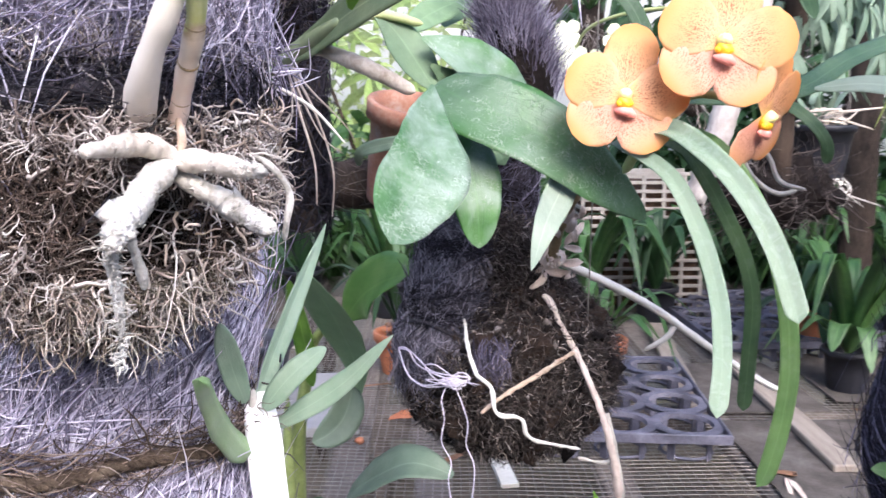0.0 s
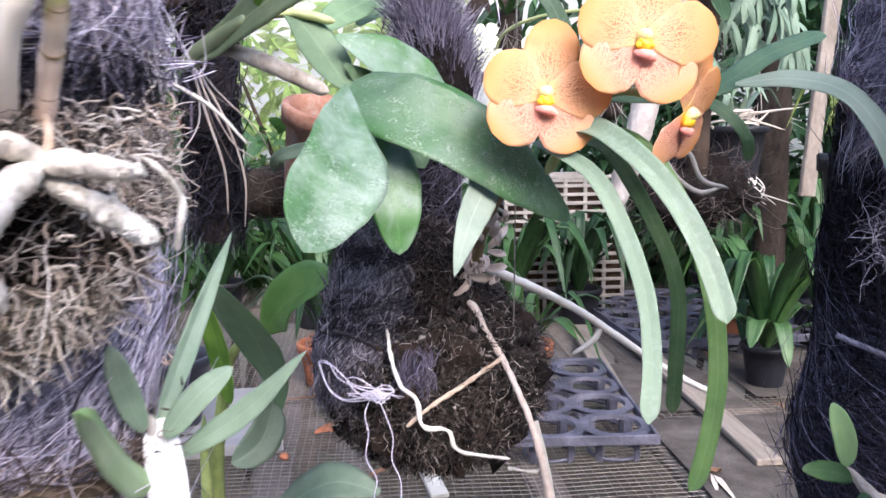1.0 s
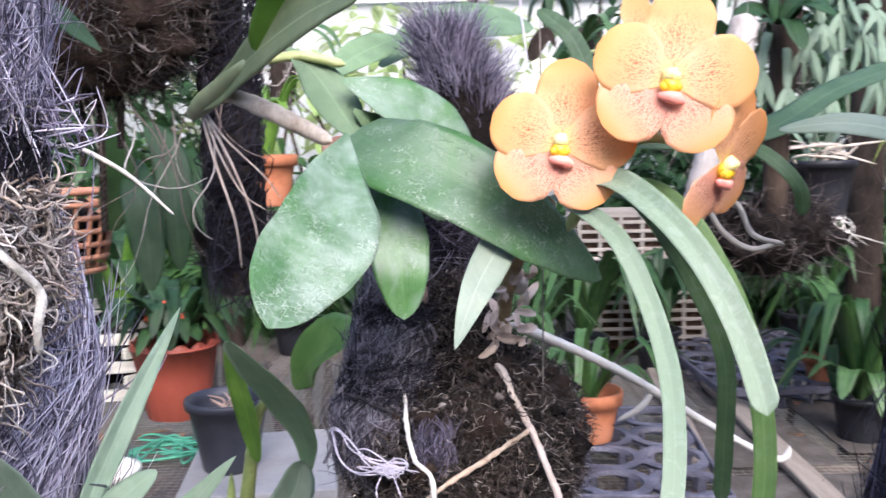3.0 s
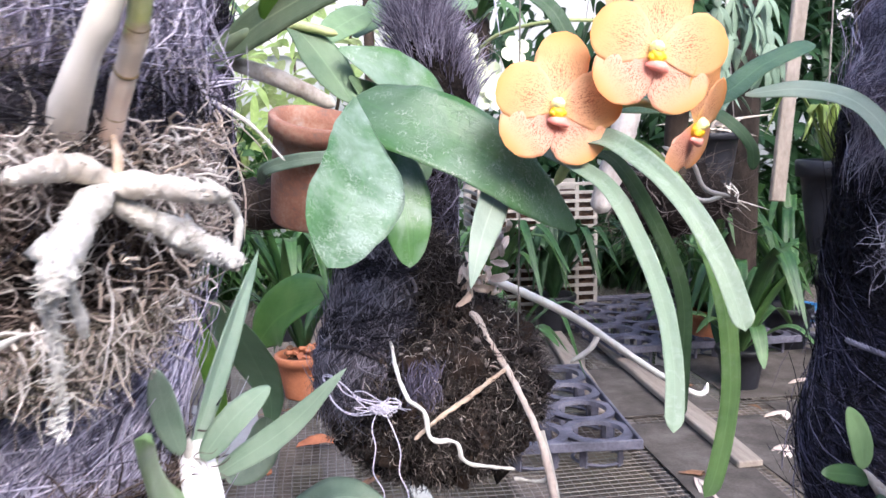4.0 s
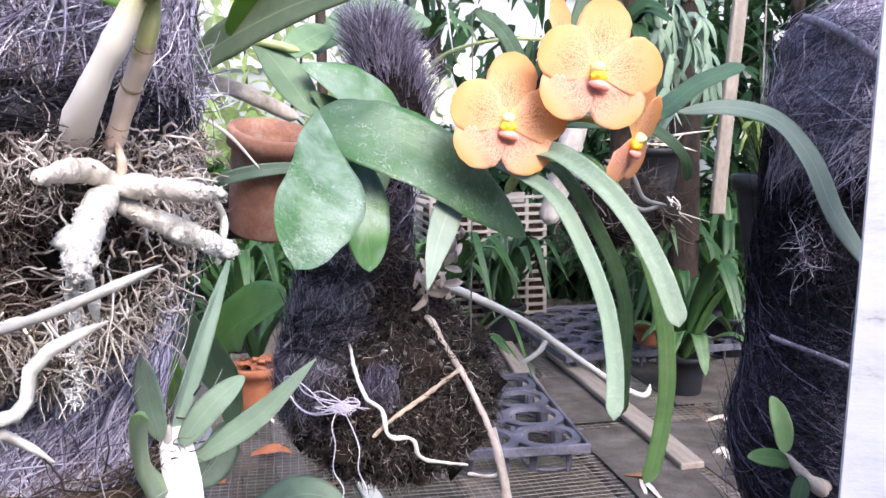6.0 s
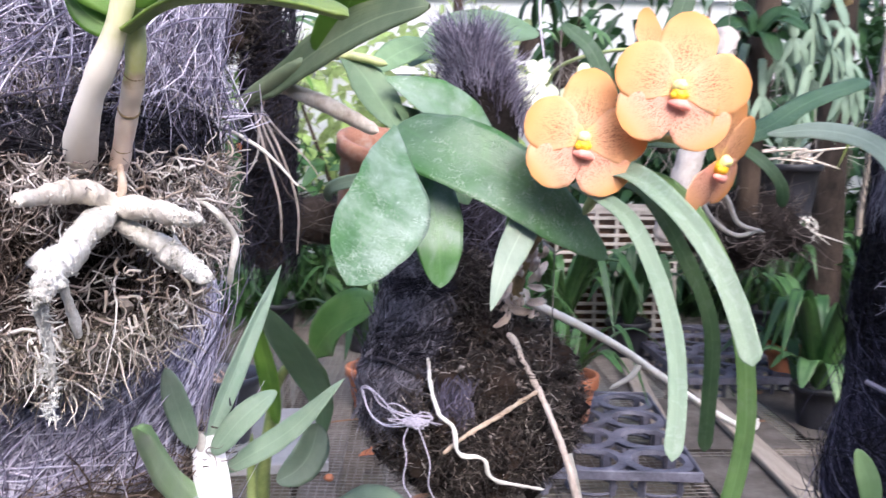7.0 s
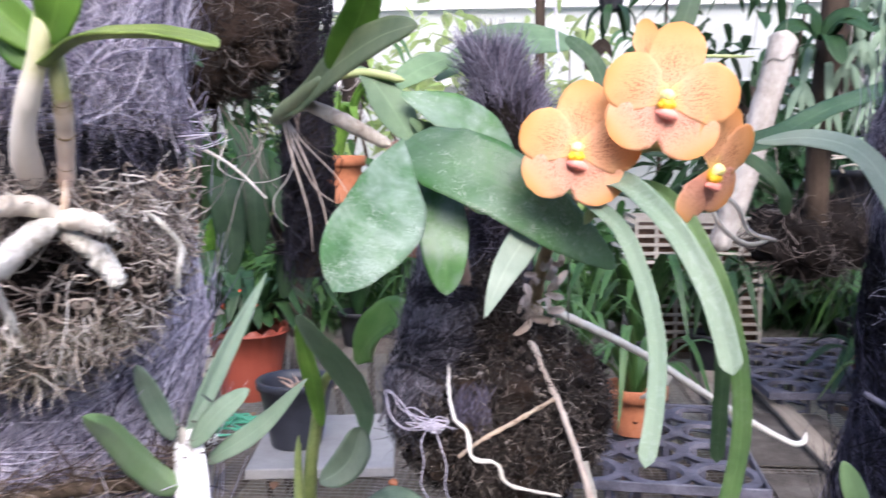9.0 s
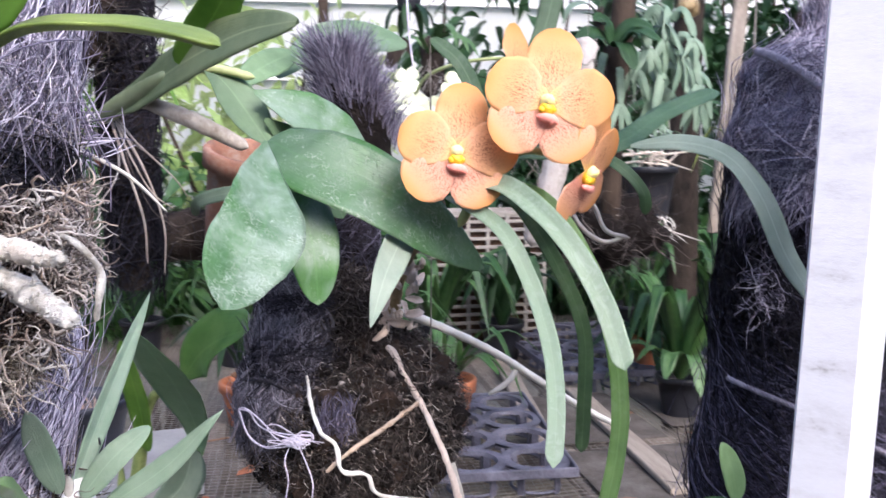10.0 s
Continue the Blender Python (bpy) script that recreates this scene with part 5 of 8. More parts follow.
def flower(center, facing, scale=1.0, roll=0.0, parent=None, cup=0.25, tepals=TEPALS):
    """Five rounded tepals, a pink lip and a cream column; facing: the way the flower looks."""
    fz = unit(np.array(facing, float))
    fx = unit(np.cross((0, 0, 1.0), fz))
    fy = np.cross(fz, fx)
    a0 = radians(roll)
    fx, fy = fx * math.cos(a0) + fy * math.sin(a0), fy * math.cos(a0) - fx * math.sin(a0)
    c = np.array(center, float)
    put = lambda x, y, z: c + scale * (fx * x + fy * y + fz * z)
    blob = lambda x, y, z, r, k=0: (lumpy((0, 0, 0), (r * scale, r * scale, r * scale), 18, 12, 0.15, 260, k)[0] + put(x, y, z), lumpy((0, 0, 0), (r, r, r), 18, 12)[1])
    body = part("flower", blob(0, -0.0036, 0.0024, 0.0048), THROAT, parent, "orange flower with speckled rounded petals")
    for seed, (ang, ln, w, z, lean) in enumerate(tepals, 1):
        lower = seed > 3
        b = radians(ang)
        dx, dy = math.cos(b), math.sin(b)
        back = 0.09 if lower else 0.10
        sp = [put(dx * ln * s, dy * ln * s, z + ln * (lean * s - cup * back * s * s)) for s in (0.02, 0.3, 0.65, 1.0)]
        part("sepal" if lower else "petal", blade(sp, w * scale, "petal", fz, -0.01, -0.04, 0.0002, 0.03 if lower else 0.045, 26, 15, seed=seed), SEPAL if lower else PETAL, body, "pink-blushed lower sepal" if lower else "")
    part("column", tube([put(0, 0.0008, 0.001), put(0, 0.0004, 0.0054), put(0, -0.0008, 0.0074)], [0.0046 * scale, 0.0042 * scale, 0.0026 * scale], 14, 10, 0.2), COLUMN, body, "cream flower column")
    for sx in (-1, 1):
        part("side_lobe", blob(sx * 0.0034, -0.0048, 0.0042, 0.0022, sx), THROAT, body, "yellow throat lobe")
    part("lip", tube([put(-0.0062, -0.0086, 0.0022), put(-0.0024, -0.0094, 0.0042), put(0.0022, -0.0102, 0.0046), put(0.0074, -0.0124, 0.0034)], [0.0012 * scale, 0.0028 * scale, 0.0031 * scale, 0.0014 * scale], 24, 12, 0.15), LIP, body, "small pink lip")
    return body


flower((0.1045, 0.488, 1.2615), (-0.10, -1, 0.05), 0.90, -2, vanda)
flower((0.1520, 0.463, 1.2895), (-0.16, -1, 0.06), 0.92, -4, vanda)
flower((0.1800, 0.4735, 1.2500), (0.64, -0.69, -0.33), 0.90, 0, vanda, 0.5, SIDEWAYS)
flower((0.1500, 0.517, 1.3010), (0.62, -0.76, 0.10), 0.86, 0, vanda, 0.4, HALF_HIDDEN)
part("flower_stem", tube([(0.112, 0.52, 1.215), (0.128, 0.502, 1.25), (0.142, 0.490, 1.262), (0.158, 0.488, 1.262), (0.178, 0.500, 1.256)], [0.0034, 0.003, 0.0028, 0.0022], 30, 9), STALK, vanda)
part("flower_stem", tube([(0.150, 0.489, 1.263), (0.152, 0.482, 1.275), (0.150, 0.470, 1.284)], 0.0018, 14, 8), STALK, vanda)
part("flower_stem", tube([(0.128, 0.502, 1.250), (0.115, 0.497, 1.256), (0.104, 0.491, 1.259)], 0.0018, 14, 8), STALK, vanda)
STRAPS = [
    ([(0.106, 0.515, 1.235), (0.127, 0.475, 1.218), (0.139, 0.455, 1.191), (0.144, 0.430, 1.159), (0.140, 0.405, 1.131), (0.133, 0.388, 1.105)], 0.0108, LEAF_STRAP, 0.38, "pale green arching strap leaf"),
    ([(0.112, 0.515, 1.238), (0.130, 0.485, 1.242), (0.147, 0.458, 1.227), (0.162, 0.440, 1.205), (0.173, 0.425, 1.178), (0.179, 0.409, 1.147)], 0.0142, LEAF_STRAP, 0.50, "broad pale green strap leaf with a chewed tip"),
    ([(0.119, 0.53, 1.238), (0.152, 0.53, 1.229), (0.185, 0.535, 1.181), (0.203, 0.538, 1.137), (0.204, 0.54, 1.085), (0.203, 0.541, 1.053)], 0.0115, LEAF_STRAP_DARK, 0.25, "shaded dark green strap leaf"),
    ([(0.122, 0.525, 1.238), (0.155, 0.490, 1.235), (0.180, 0.472, 1.196), (0.193, 0.463, 1.153), (0.197, 0.459, 1.112), (0.194, 0.456, 1.081), (0.186, 0.453, 1.050), (0.180, 0.452, 1.040)], 0.0118, LEAF_STRAP_GREEN, 0.3, "long green strap leaf"),
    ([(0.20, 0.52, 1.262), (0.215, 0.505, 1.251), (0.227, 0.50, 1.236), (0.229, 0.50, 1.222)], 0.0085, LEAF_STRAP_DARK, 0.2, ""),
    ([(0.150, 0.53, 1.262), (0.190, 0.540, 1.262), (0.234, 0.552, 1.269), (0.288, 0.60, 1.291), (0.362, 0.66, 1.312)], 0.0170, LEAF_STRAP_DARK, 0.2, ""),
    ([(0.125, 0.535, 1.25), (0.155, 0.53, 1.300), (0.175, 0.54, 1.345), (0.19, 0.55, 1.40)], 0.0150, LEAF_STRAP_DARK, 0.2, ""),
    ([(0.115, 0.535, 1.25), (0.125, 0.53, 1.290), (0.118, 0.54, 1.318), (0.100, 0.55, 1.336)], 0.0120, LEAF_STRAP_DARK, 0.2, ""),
]
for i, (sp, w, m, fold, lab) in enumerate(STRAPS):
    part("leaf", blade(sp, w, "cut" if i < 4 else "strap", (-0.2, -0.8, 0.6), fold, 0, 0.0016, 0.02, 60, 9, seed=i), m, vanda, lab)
part("stem", tube([(0.083, 0.640, 1.135), (0.085, 0.620, 1.162), (0.091, 0.590, 1.193), (0.106, 0.548, 1.232)], [0.0040, 0.0045, 0.0046, 0.0062, 0.0056], 30, 12, 0.3), OCHRE, vanda, "brown stubby stem")
part("air_root", tube([(0.090, 0.665, 1.136), (0.134, 0.670, 1.116), (0.180, 0.690, 1.089), (0.222, 0.720, 1.058), (0.280, 0.760, 1.016), (0.329, 0.790, 0.985), (0.345, 0.80, 0.982), (0.348, 0.80, 0.992)],
                      [0.0036, 0.0036, 0.0033, 0.0034, 0.0031, 0.0031, 0.0028], 70, 10, 0.16), ROOT_BRIGHT, vanda, "long pale aerial root")
part("air_root", tube([(0.203, 0.708, 1.073), (0.193, 0.700, 1.062), (0.174, 0.698, 1.051)], [0.0030, 0.0026, 0.002], 20, 8, 0.1), ROOT_GREY, vanda, "short pale side root")
for q in ([(0.196, 0.56, 1.232), (0.203, 0.55, 1.212), (0.220, 0.55, 1.200), (0.236, 0.55, 1.203)], [(0.196, 0.56, 1.236), (0.212, 0.55, 1.226), (0.222, 0.55, 1.208), (0.240, 0.55, 1.202)]):
    part("air_root", tube(q, 0.0016, 24, 8, 0.1), ROOT_GREY, vanda)

# curved leaf that rises from the farther pole
arch = thing("arching_orchid", (0.30, 0.425, 1.17), "single pale strap leaf arching from the coir pole", "orchid")
part("sheath", tube([(0.292, 0.384, 1.146), (0.283, 0.379, 1.160), (0.276, 0.378, 1.174), (0.270, 0.383, 1.187)], [0.0046, 0.0064, 0.0050, 0.0028], 20, 12, 0.12), CANE_GREEN, arch, "yellow-green leaf sheath")
part("leaf", blade([(0.2757, 0.3772, 1.1731), (0.2690, 0.3835, 1.1864), (0.2568, 0.3900, 1.2081), (0.2468, 0.3990, 1.2383), (0.2374, 0.4170, 1.2588), (0.2205, 0.4360, 1.2662), (0.199, 0.455, 1.2650)], 0.0155, "oval", (0.15, -0.95, 0.45), 0.12, 0, 0.0014, 0.03, 40, 9), LEAF_PALE, arch)

# ---- broad-leaved orchid on the hanging mount ----
broad = thing("broad_leaved_orchid", (0.02, 0.60, 1.20), "orchid with broad green leaves pale with chalk and sheen", "orchid")
BROAD = [
    ([(-0.0065, 0.536, 1.2700), (-0.007, 0.500, 1.2460), (-0.0065, 0.463, 1.2245), (-0.019, 0.437, 1.206), (-0.026, 0.408, 1.188)], 0.0490, LEAF_BROAD, "pear", (0.50, -0.46, 0.60), 0.10),
    ([(0.004, 0.565, 1.262), (0.015, 0.545, 1.230), (0.0215, 0.530, 1.197), (0.023, 0.526, 1.167)], 0.034, LEAF_SMOOTH, "ovate", (0.1, -0.9, 0.5), 0.12),
    ([(0.084, 0.545, 1.217), (0.066, 0.505, 1.195), (0.057, 0.485, 1.179), (0.0505, 0.470, 1.163)], 0.0205, LEAF_PALE, "taper", (0.3, -1, 0.2), 0.12),
    ([(-0.005, 0.560, 1.2705), (0.0165, 0.537, 1.2585), (0.0442, 0.527, 1.2470), (0.0724, 0.523, 1.2315), (0.104, 0.535, 1.2075), (0.137, 0.557, 1.183)], 0.050, LEAF_DARKBROAD, "tongue", (0.115, -0.81, 0.46), 0.10),
    ([(-0.014, 0.584, 1.303), (0.012, 0.593, 1.2915), (0.038, 0.612, 1.2755), (0.066, 0.630, 1.251)], 0.043, LEAF_SMOOTH, "ovate", (0.25, -0.9, 0.5), 0.10),
    ([(-0.050, 0.600, 1.325), (-0.034, 0.600, 1.309), (-0.021, 0.595, 1.291), (-0.006, 0.585, 1.268)], 0.030, LEAF_DULL, "ovate", (0.4, -0.9, 0.4), 0.12),
    ([(0.000, 0.690, 1.322), (0.033, 0.740, 1.352), (0.077, 0.800, 1.369), (0.127, 0.860, 1.374)], 0.046, LEAF_DULL, "ovate", (0.2, -0.8, 0.6), 0.08),
    ([(-0.035, 0.620, 1.305), (-0.010, 0.650, 1.326), (0.014, 0.690, 1.342)], 0.024, LEAF_DULL, "ovate", (0.3, -0.8, 0.6), 0.1),
    ([(-0.008, 0.585, 1.285), (0.010, 0.60, 1.268), (0.030, 0.61, 1.243), (0.045, 0.61, 1.215)], 0.034, LEAF_DULL, "ovate", (0.3, -0.9, 0.4), 0.1),
]
for i, (sp, w, m, form, up, fold) in enumerate(BROAD):
    part("leaf", blade(sp, w, form, up, fold, 0.05, 0.0018, 0.014, 36, 13, seed=i + 3), m, broad)
part("cane", tube([(-0.100, 0.625, 1.297), (-0.084, 0.600, 1.296), (-0.052, 0.567, 1.283), (-0.018, 0.557, 1.266)], [0.0034, 0.0046, 0.0056, 0.0056, 0.0042], 40, 12, 0.1), TWIG, broad, "leaning weathered cane")
part("cane", tube([(-0.078, 0.60, 1.314), (-0.045, 0.60, 1.320), (-0.014, 0.60, 1.314)], [0.002, 0.0034, 0.003], 24, 10, 0.1), STALK, broad)
part("stem", tube([(0.030, 0.66, 1.13), (0.020, 0.62, 1.20), (0.0, 0.575, 1.265)], [0.006, 0.007, 0.006], 24, 10, 0.15), CANE_PINK, broad)
ROOTS = [
    ([(0.010, 0.636, 1.101), (0.016, 0.631, 1.098), (0.018, 0.610, 1.083), (0.024, 0.590, 1.068), (0.034, 0.580, 1.061), (0.038, 0.577, 1.043), (0.055, 0.580, 1.038), (0.062, 0.585, 1.022), (0.082, 0.596, 1.012), (0.104, 0.612, 1.002)], [0.0013, 0.0017, 0.0016, 0.0013], ROOT_BRIGHT),
    ([(0.078, 0.650, 1.113), (0.083, 0.642, 1.108), (0.089, 0.632, 1.094), (0.099, 0.618, 1.077), (0.109, 0.600, 1.054), (0.118, 0.590, 1.028), (0.128, 0.596, 0.989), (0.131, 0.60, 0.968)], [0.0030, 0.0025, 0.0024, 0.0028, 0.0040], ROOT_PINK),
    ([(0.098, 0.616, 1.077), (0.068, 0.597, 1.064), (0.043, 0.585, 1.053), (0.027, 0.582, 1.041)], [0.0016, 0.0019, 0.0013], ROOT_TAN),
    ([(0.100, 0.60, 1.000), (0.122, 0.60, 0.997), (0.128, 0.604, 1.012)], [0.0016, 0.0012], ROOT_WHITE),
]
for sp, r, m in ROOTS:
    part("root", tube(np.array(sp) - (0, 0.0125, 0), [0.92 * k for k in r], 90, 9, 0.35 if m is ROOT_PINK else 0.6), m, broad)
part("dry_strip", blade([(0.118, 0.582, 1.036), (0.124, 0.584, 1.010), (0.134, 0.588, 0.965)], 0.0085, "strap", (0.5, -1, 0.1), 0.3, 0, 0.0008, 0.05, 20, 7), ROOT_GREY, broad, "grey withered leaf strip")
knot = thing("string_tie", (0.005, 0.59, 1.03), "pale purple-white string knotted round the moss ball", "string")
LOOP = np.array([(0.012, 0.582, 1.060), (-0.006, 0.584, 1.056), (-0.016, 0.592, 1.054), (-0.026, 0.600, 1.061), (-0.033, 0.611, 1.071), (-0.0335, 0.612, 1.077), (-0.027, 0.605, 1.0785), (-0.019, 0.596, 1.071), (-0.009, 0.587, 1.066), (0.004, 0.582, 1.063), (0.018, 0.581, 1.061)])
for k in range(2):
    part("string_loop", twisted_rope(LOOP + rng.normal(0, 0.0009, LOOP.shape) + (0, 0, 0.0016 * k), 0.00055, 2, 22, 150), STRING_PALE, knot)
part("string_loop", tube(np.array([(0.006, 0.580, 1.066), (-0.006, 0.583, 1.073), (-0.013, 0.588, 1.070), (-0.005, 0.583, 1.062), (0.008, 0.579, 1.058), (0.019, 0.580, 1.064), (0.012, 0.580, 1.068), (0.001, 0.581, 1.061)]), 0.00042, 60, 6), STRING_PALE, knot)
for i in range(16):
    c = np.array([0.007, 0.580, 1.061]) + rng.normal(0, 0.0022, 3) * (1.6, 0.6, 1)
    part("string_end", tube([c + rng.normal(0, 0.0042, 3) * (1.6, 0.3, 0.7) for _ in range(4)], 0.00038, 18, 5), STRING_PALE, knot)
for q in ([(0.004, 0.588, 1.058), (-0.001, 0.580, 1.048), (0.001, 0.579, 1.034), (-0.001, 0.579, 1.016), (0.006, 0.580, 1.000), (0.004, 0.58, 0.985), (0.008, 0.58, 0.960)],
          [(0.008, 0.588, 1.057), (0.014, 0.580, 1.044), (0.018, 0.578, 1.030), (0.017, 0.578, 1.014), (0.023, 0.579, 0.996), (0.021, 0.580, 0.965)]):
    part("string_end", twisted_rope(np.array(q), 0.00050, 2, 14, 90), STRING_PALE, knot)
husk = thing("dry_husk", (0.10, 0.66, 1.125), "pale papery husk at the foot of the stem", "husk")
for i in range(28):
    k = rng.uniform(0, 1) ** 1.5
    c = np.array([0.083 + 0.008 * k, 0.640 - 0.036 * k, 1.126 + 0.050 * k]) + rng.normal(0, 1, 3) * (0.012 - 0.006 * k, 0.006, 0.005)
    o = rng.normal(0, 1, 3) * (1, 0.5, 0.8)
    part("flake", blade([c, c + o * 0.005 + (0, -0.002, 0.002), c + o * 0.009 + (0, 0.002, 0.004)], rng.uniform(0.004, 0.008), "oval", rng.normal(0, 0.5, 3) + (0, -1, 0.3), 0.3, 0.3, 0.0006, 0.16, 12, 7, seed=i), HUSK, husk)

# ---- thick folded leaf from the blackened post ----
fat = thing("thick_leaved_orchid", (-0.125, 0.66, 1.28), "orchid with a thick folded olive-green leaf", "orchid")
part("leaf_base", tube([(-0.127, 0.648, 1.287), (-0.112, 0.628, 1.294), (-0.090, 0.602, 1.303), (-0.066, 0.570, 1.313)], [0.0045, 0.0070, 0.0072, 0.0064, 0.004], 30, 16, 0.04), FAT_STEM, fat, "swollen olive leaf base")
part("leaf", blade([(-0.118, 0.636, 1.292), (-0.087, 0.600, 1.303), (-0.053, 0.550, 1.318), (-0.016, 0.500, 1.329), (0.014, 0.450, 1.329)], 0.031, "oval", (-0.62, -0.62, 0.30), 0.22, 0, 0.0045, 0.03, 40, 9), FAT_STEM, fat)
part("leaf", blade([(-0.058, 0.555, 1.318), (-0.037, 0.530, 1.340), (-0.021, 0.500, 1.362), (-0.012, 0.48, 1.385)], 0.024, "lance", (0.3, -1, 0.1), 0.3, 0, 0.002, 0.02, 26, 9), LEAF_FRESH, fat)
part("leaf", blade([(-0.21, 0.62, 1.36), (-0.19, 0.61, 1.345), (-0.165, 0.60, 1.325)], 0.012, "lance", (0.3, -1, 0.3), 0.3, 0, 0.002, 0.02, 20, 7), LEAF_DEEP, fat)
part("root", tube([(-0.118, 0.640, 1.290), (-0.108, 0.635, 1.255), (-0.098, 0.64, 1.215), (-0.10, 0.66, 1.18)], [0.0011, 0.0009, 0.0006], 40, 8, 0.15), ROOT_PINK, fat)
part("root", tube([(-0.112, 0.635, 1.285), (-0.094, 0.63, 1.25), (-0.084, 0.64, 1.21), (-0.088, 0.66, 1.17)], [0.0010, 0.0008, 0.0005], 40, 8, 0.15), ROOT_PINK, fat)
for sp in ([(-0.114, 0.635, 1.290), (-0.098, 0.628, 1.270), (-0.074, 0.63, 1.245), (-0.066, 0.64, 1.230)], [(-0.114, 0.635, 1.288), (-0.104, 0.63, 1.262), (-0.090, 0.63, 1.235), (-0.076, 0.64, 1.222)]):
    part("root", tube(sp, [0.0008, 0.0006, 0.0004], 40, 8, 0.2), ROOT_PINK, fat)

# ---- cane orchid on the near pole ----
cane = thing("cane_orchid", (-0.078, 0.255, 1.235), "orchid with swollen pale canes and thick chalk-white roots", "orchid")
part("cane", tube([(-0.0880, 0.2500, 1.2420), (-0.0880, 0.2480, 1.2480), (-0.0857, 0.2400, 1.2540), (-0.0790, 0.2275, 1.2630), (-0.0720, 0.2190, 1.2725), (-0.0660, 0.2140, 1.2820), (-0.0620, 0.2120, 1.2920), (-0.060, 0.212, 1.306)], [0.0022, 0.0040, 0.0047, 0.0047, 0.0042, 0.0037, 0.0033, 0.0036, 0.0031, 0.0028, 0.0031, 0.0026, 0.0024], 80, 18, 0.06), CANE_A, cane, "swollen papery cane")
part("cane", tube([(-0.0800, 0.2530, 1.2400), (-0.0790, 0.2500, 1.2470), (-0.0762, 0.2460, 1.2540), (-0.0710, 0.2370, 1.2640), (-0.0655, 0.2270, 1.2730), (-0.0625, 0.2200, 1.2820), (-0.0610, 0.216, 1.292)], [0.0014, 0.0026, 0.0030, 0.0027, 0.0031, 0.0026, 0.0030, 0.0025, 0.0028, 0.0023, 0.0021], 70, 16, 0.08), CANE_B, cane, "pinkish cane turning green above")
THICK = [
    ([(-0.0770, 0.2440, 1.2375), (-0.0810, 0.2370, 1.2415), (-0.0850, 0.2310, 1.2428), (-0.0868, 0.2180, 1.2420), (-0.0879, 0.2050, 1.2413)], [0.0026, 0.0036, 0.0038, 0.0032, 0.0026, 0.0022]),
    ([(-0.0800, 0.2440, 1.2380), (-0.0735, 0.2410, 1.2375), (-0.0647, 0.2384, 1.2368), (-0.0560, 0.2280, 1.2362), (-0.0470, 0.2190, 1.2354)], [0.0026, 0.0038, 0.0036, 0.0028, 0.0014]),
    ([(-0.0790, 0.2440, 1.2370), (-0.0802, 0.2300, 1.2320), (-0.0808, 0.2172, 1.2268), (-0.0795, 0.2040, 1.2232), (-0.0773, 0.1915, 1.2200)], [0.0030, 0.0046, 0.0048, 0.0046, 0.0040, 0.0022]),
    ([(-0.0790, 0.2450, 1.2340), (-0.0720, 0.2440, 1.2295), (-0.0636, 0.2408, 1.2263), (-0.0540, 0.2280, 1.2236), (-0.0449, 0.2155, 1.2211)], [0.0028, 0.0034, 0.0036, 0.0034, 0.0024]),
]
for sp, r in THICK:
    part("root", tube(sp, [0.88 * q for q in r], 90, 22, 0.30), ROOT_WHITE if sp[-1][2] < 1.225 else ROOT_BEIGE, cane, "thick chalk-white root" if sp[-1][2] < 1.225 else "thick pale beige root")
part("root", tube([(-0.064, 0.276, 1.2372), (-0.0585, 0.270, 1.2365), (-0.0537, 0.2690, 1.2327), (-0.0506, 0.2750, 1.2250), (-0.0514, 0.2740, 1.2170), (-0.0535, 0.278, 1.209)], [0.0008, 0.0011, 0.0013, 0.0010], 40, 8, 0.25), ROOT_WHITE, cane)
part("root", tube([(-0.070, 0.325, 1.2615), (-0.0655, 0.332, 1.2618), (-0.0515, 0.336, 1.2530), (-0.0399, 0.3448, 1.2391)], [0.0008, 0.0007, 0.0004], 40, 8, 0.15), ROOT_BRIGHT, cane, "thin pale root reaching out")
part("root", tube([(-0.0770, 0.246, 1.2500), (-0.0755, 0.243, 1.2430), (-0.0770, 0.242, 1.2370)], [0.0010, 0.0014, 0.0010], 20, 8, 0.3), ROOT_TAN, cane)
for sp in ([(-0.0790, 0.197, 1.221), (-0.0815, 0.203, 1.212), (-0.0825, 0.208, 1.201), (-0.0835, 0.210, 1.193)], [(-0.0800, 0.208, 1.226), (-0.0795, 0.214, 1.214), (-0.0800, 0.220, 1.204)]):
    part("root", tube(sp, [0.0022, 0.0016, 0.0012, 0.0016, 0.0007], 40, 10, 0.55), ROOT_WHITE, cane, "crumbly chalk-white root end")
# chalky crumbs that cling to the thick roots
N = 1500
along = rng.beta(2.2, 1.0, N)
pick = rng.choice(4, N, p=(0.05, 0.15, 0.45, 0.35))
c = np.zeros((N, 3))
rad = np.zeros(N)
for i, (sp, r) in enumerate(THICK):
    g, m = glide(sp, 60), pick == i
    c[m] = g[(along[m] * 59).astype(int)]
    rad[m] = 0.88 * np.interp(along[m], np.linspace(0, 1, len(r)), r)
d = unit(rng.normal(0, 1, (N, 3)) + (0, -0.3, 0))
c += d * rad[:, None] * rng.uniform(0.9, 1.12, (N, 1))
tagged(part("chalk_crumb_mass", crumbs(c, rng.gamma(1.6, 0.00012, N) + 0.00012, (0.3, 1.7)), ROOT_WHITE, cane, "loose white root crumbs", smooth=False), kind="stuff")
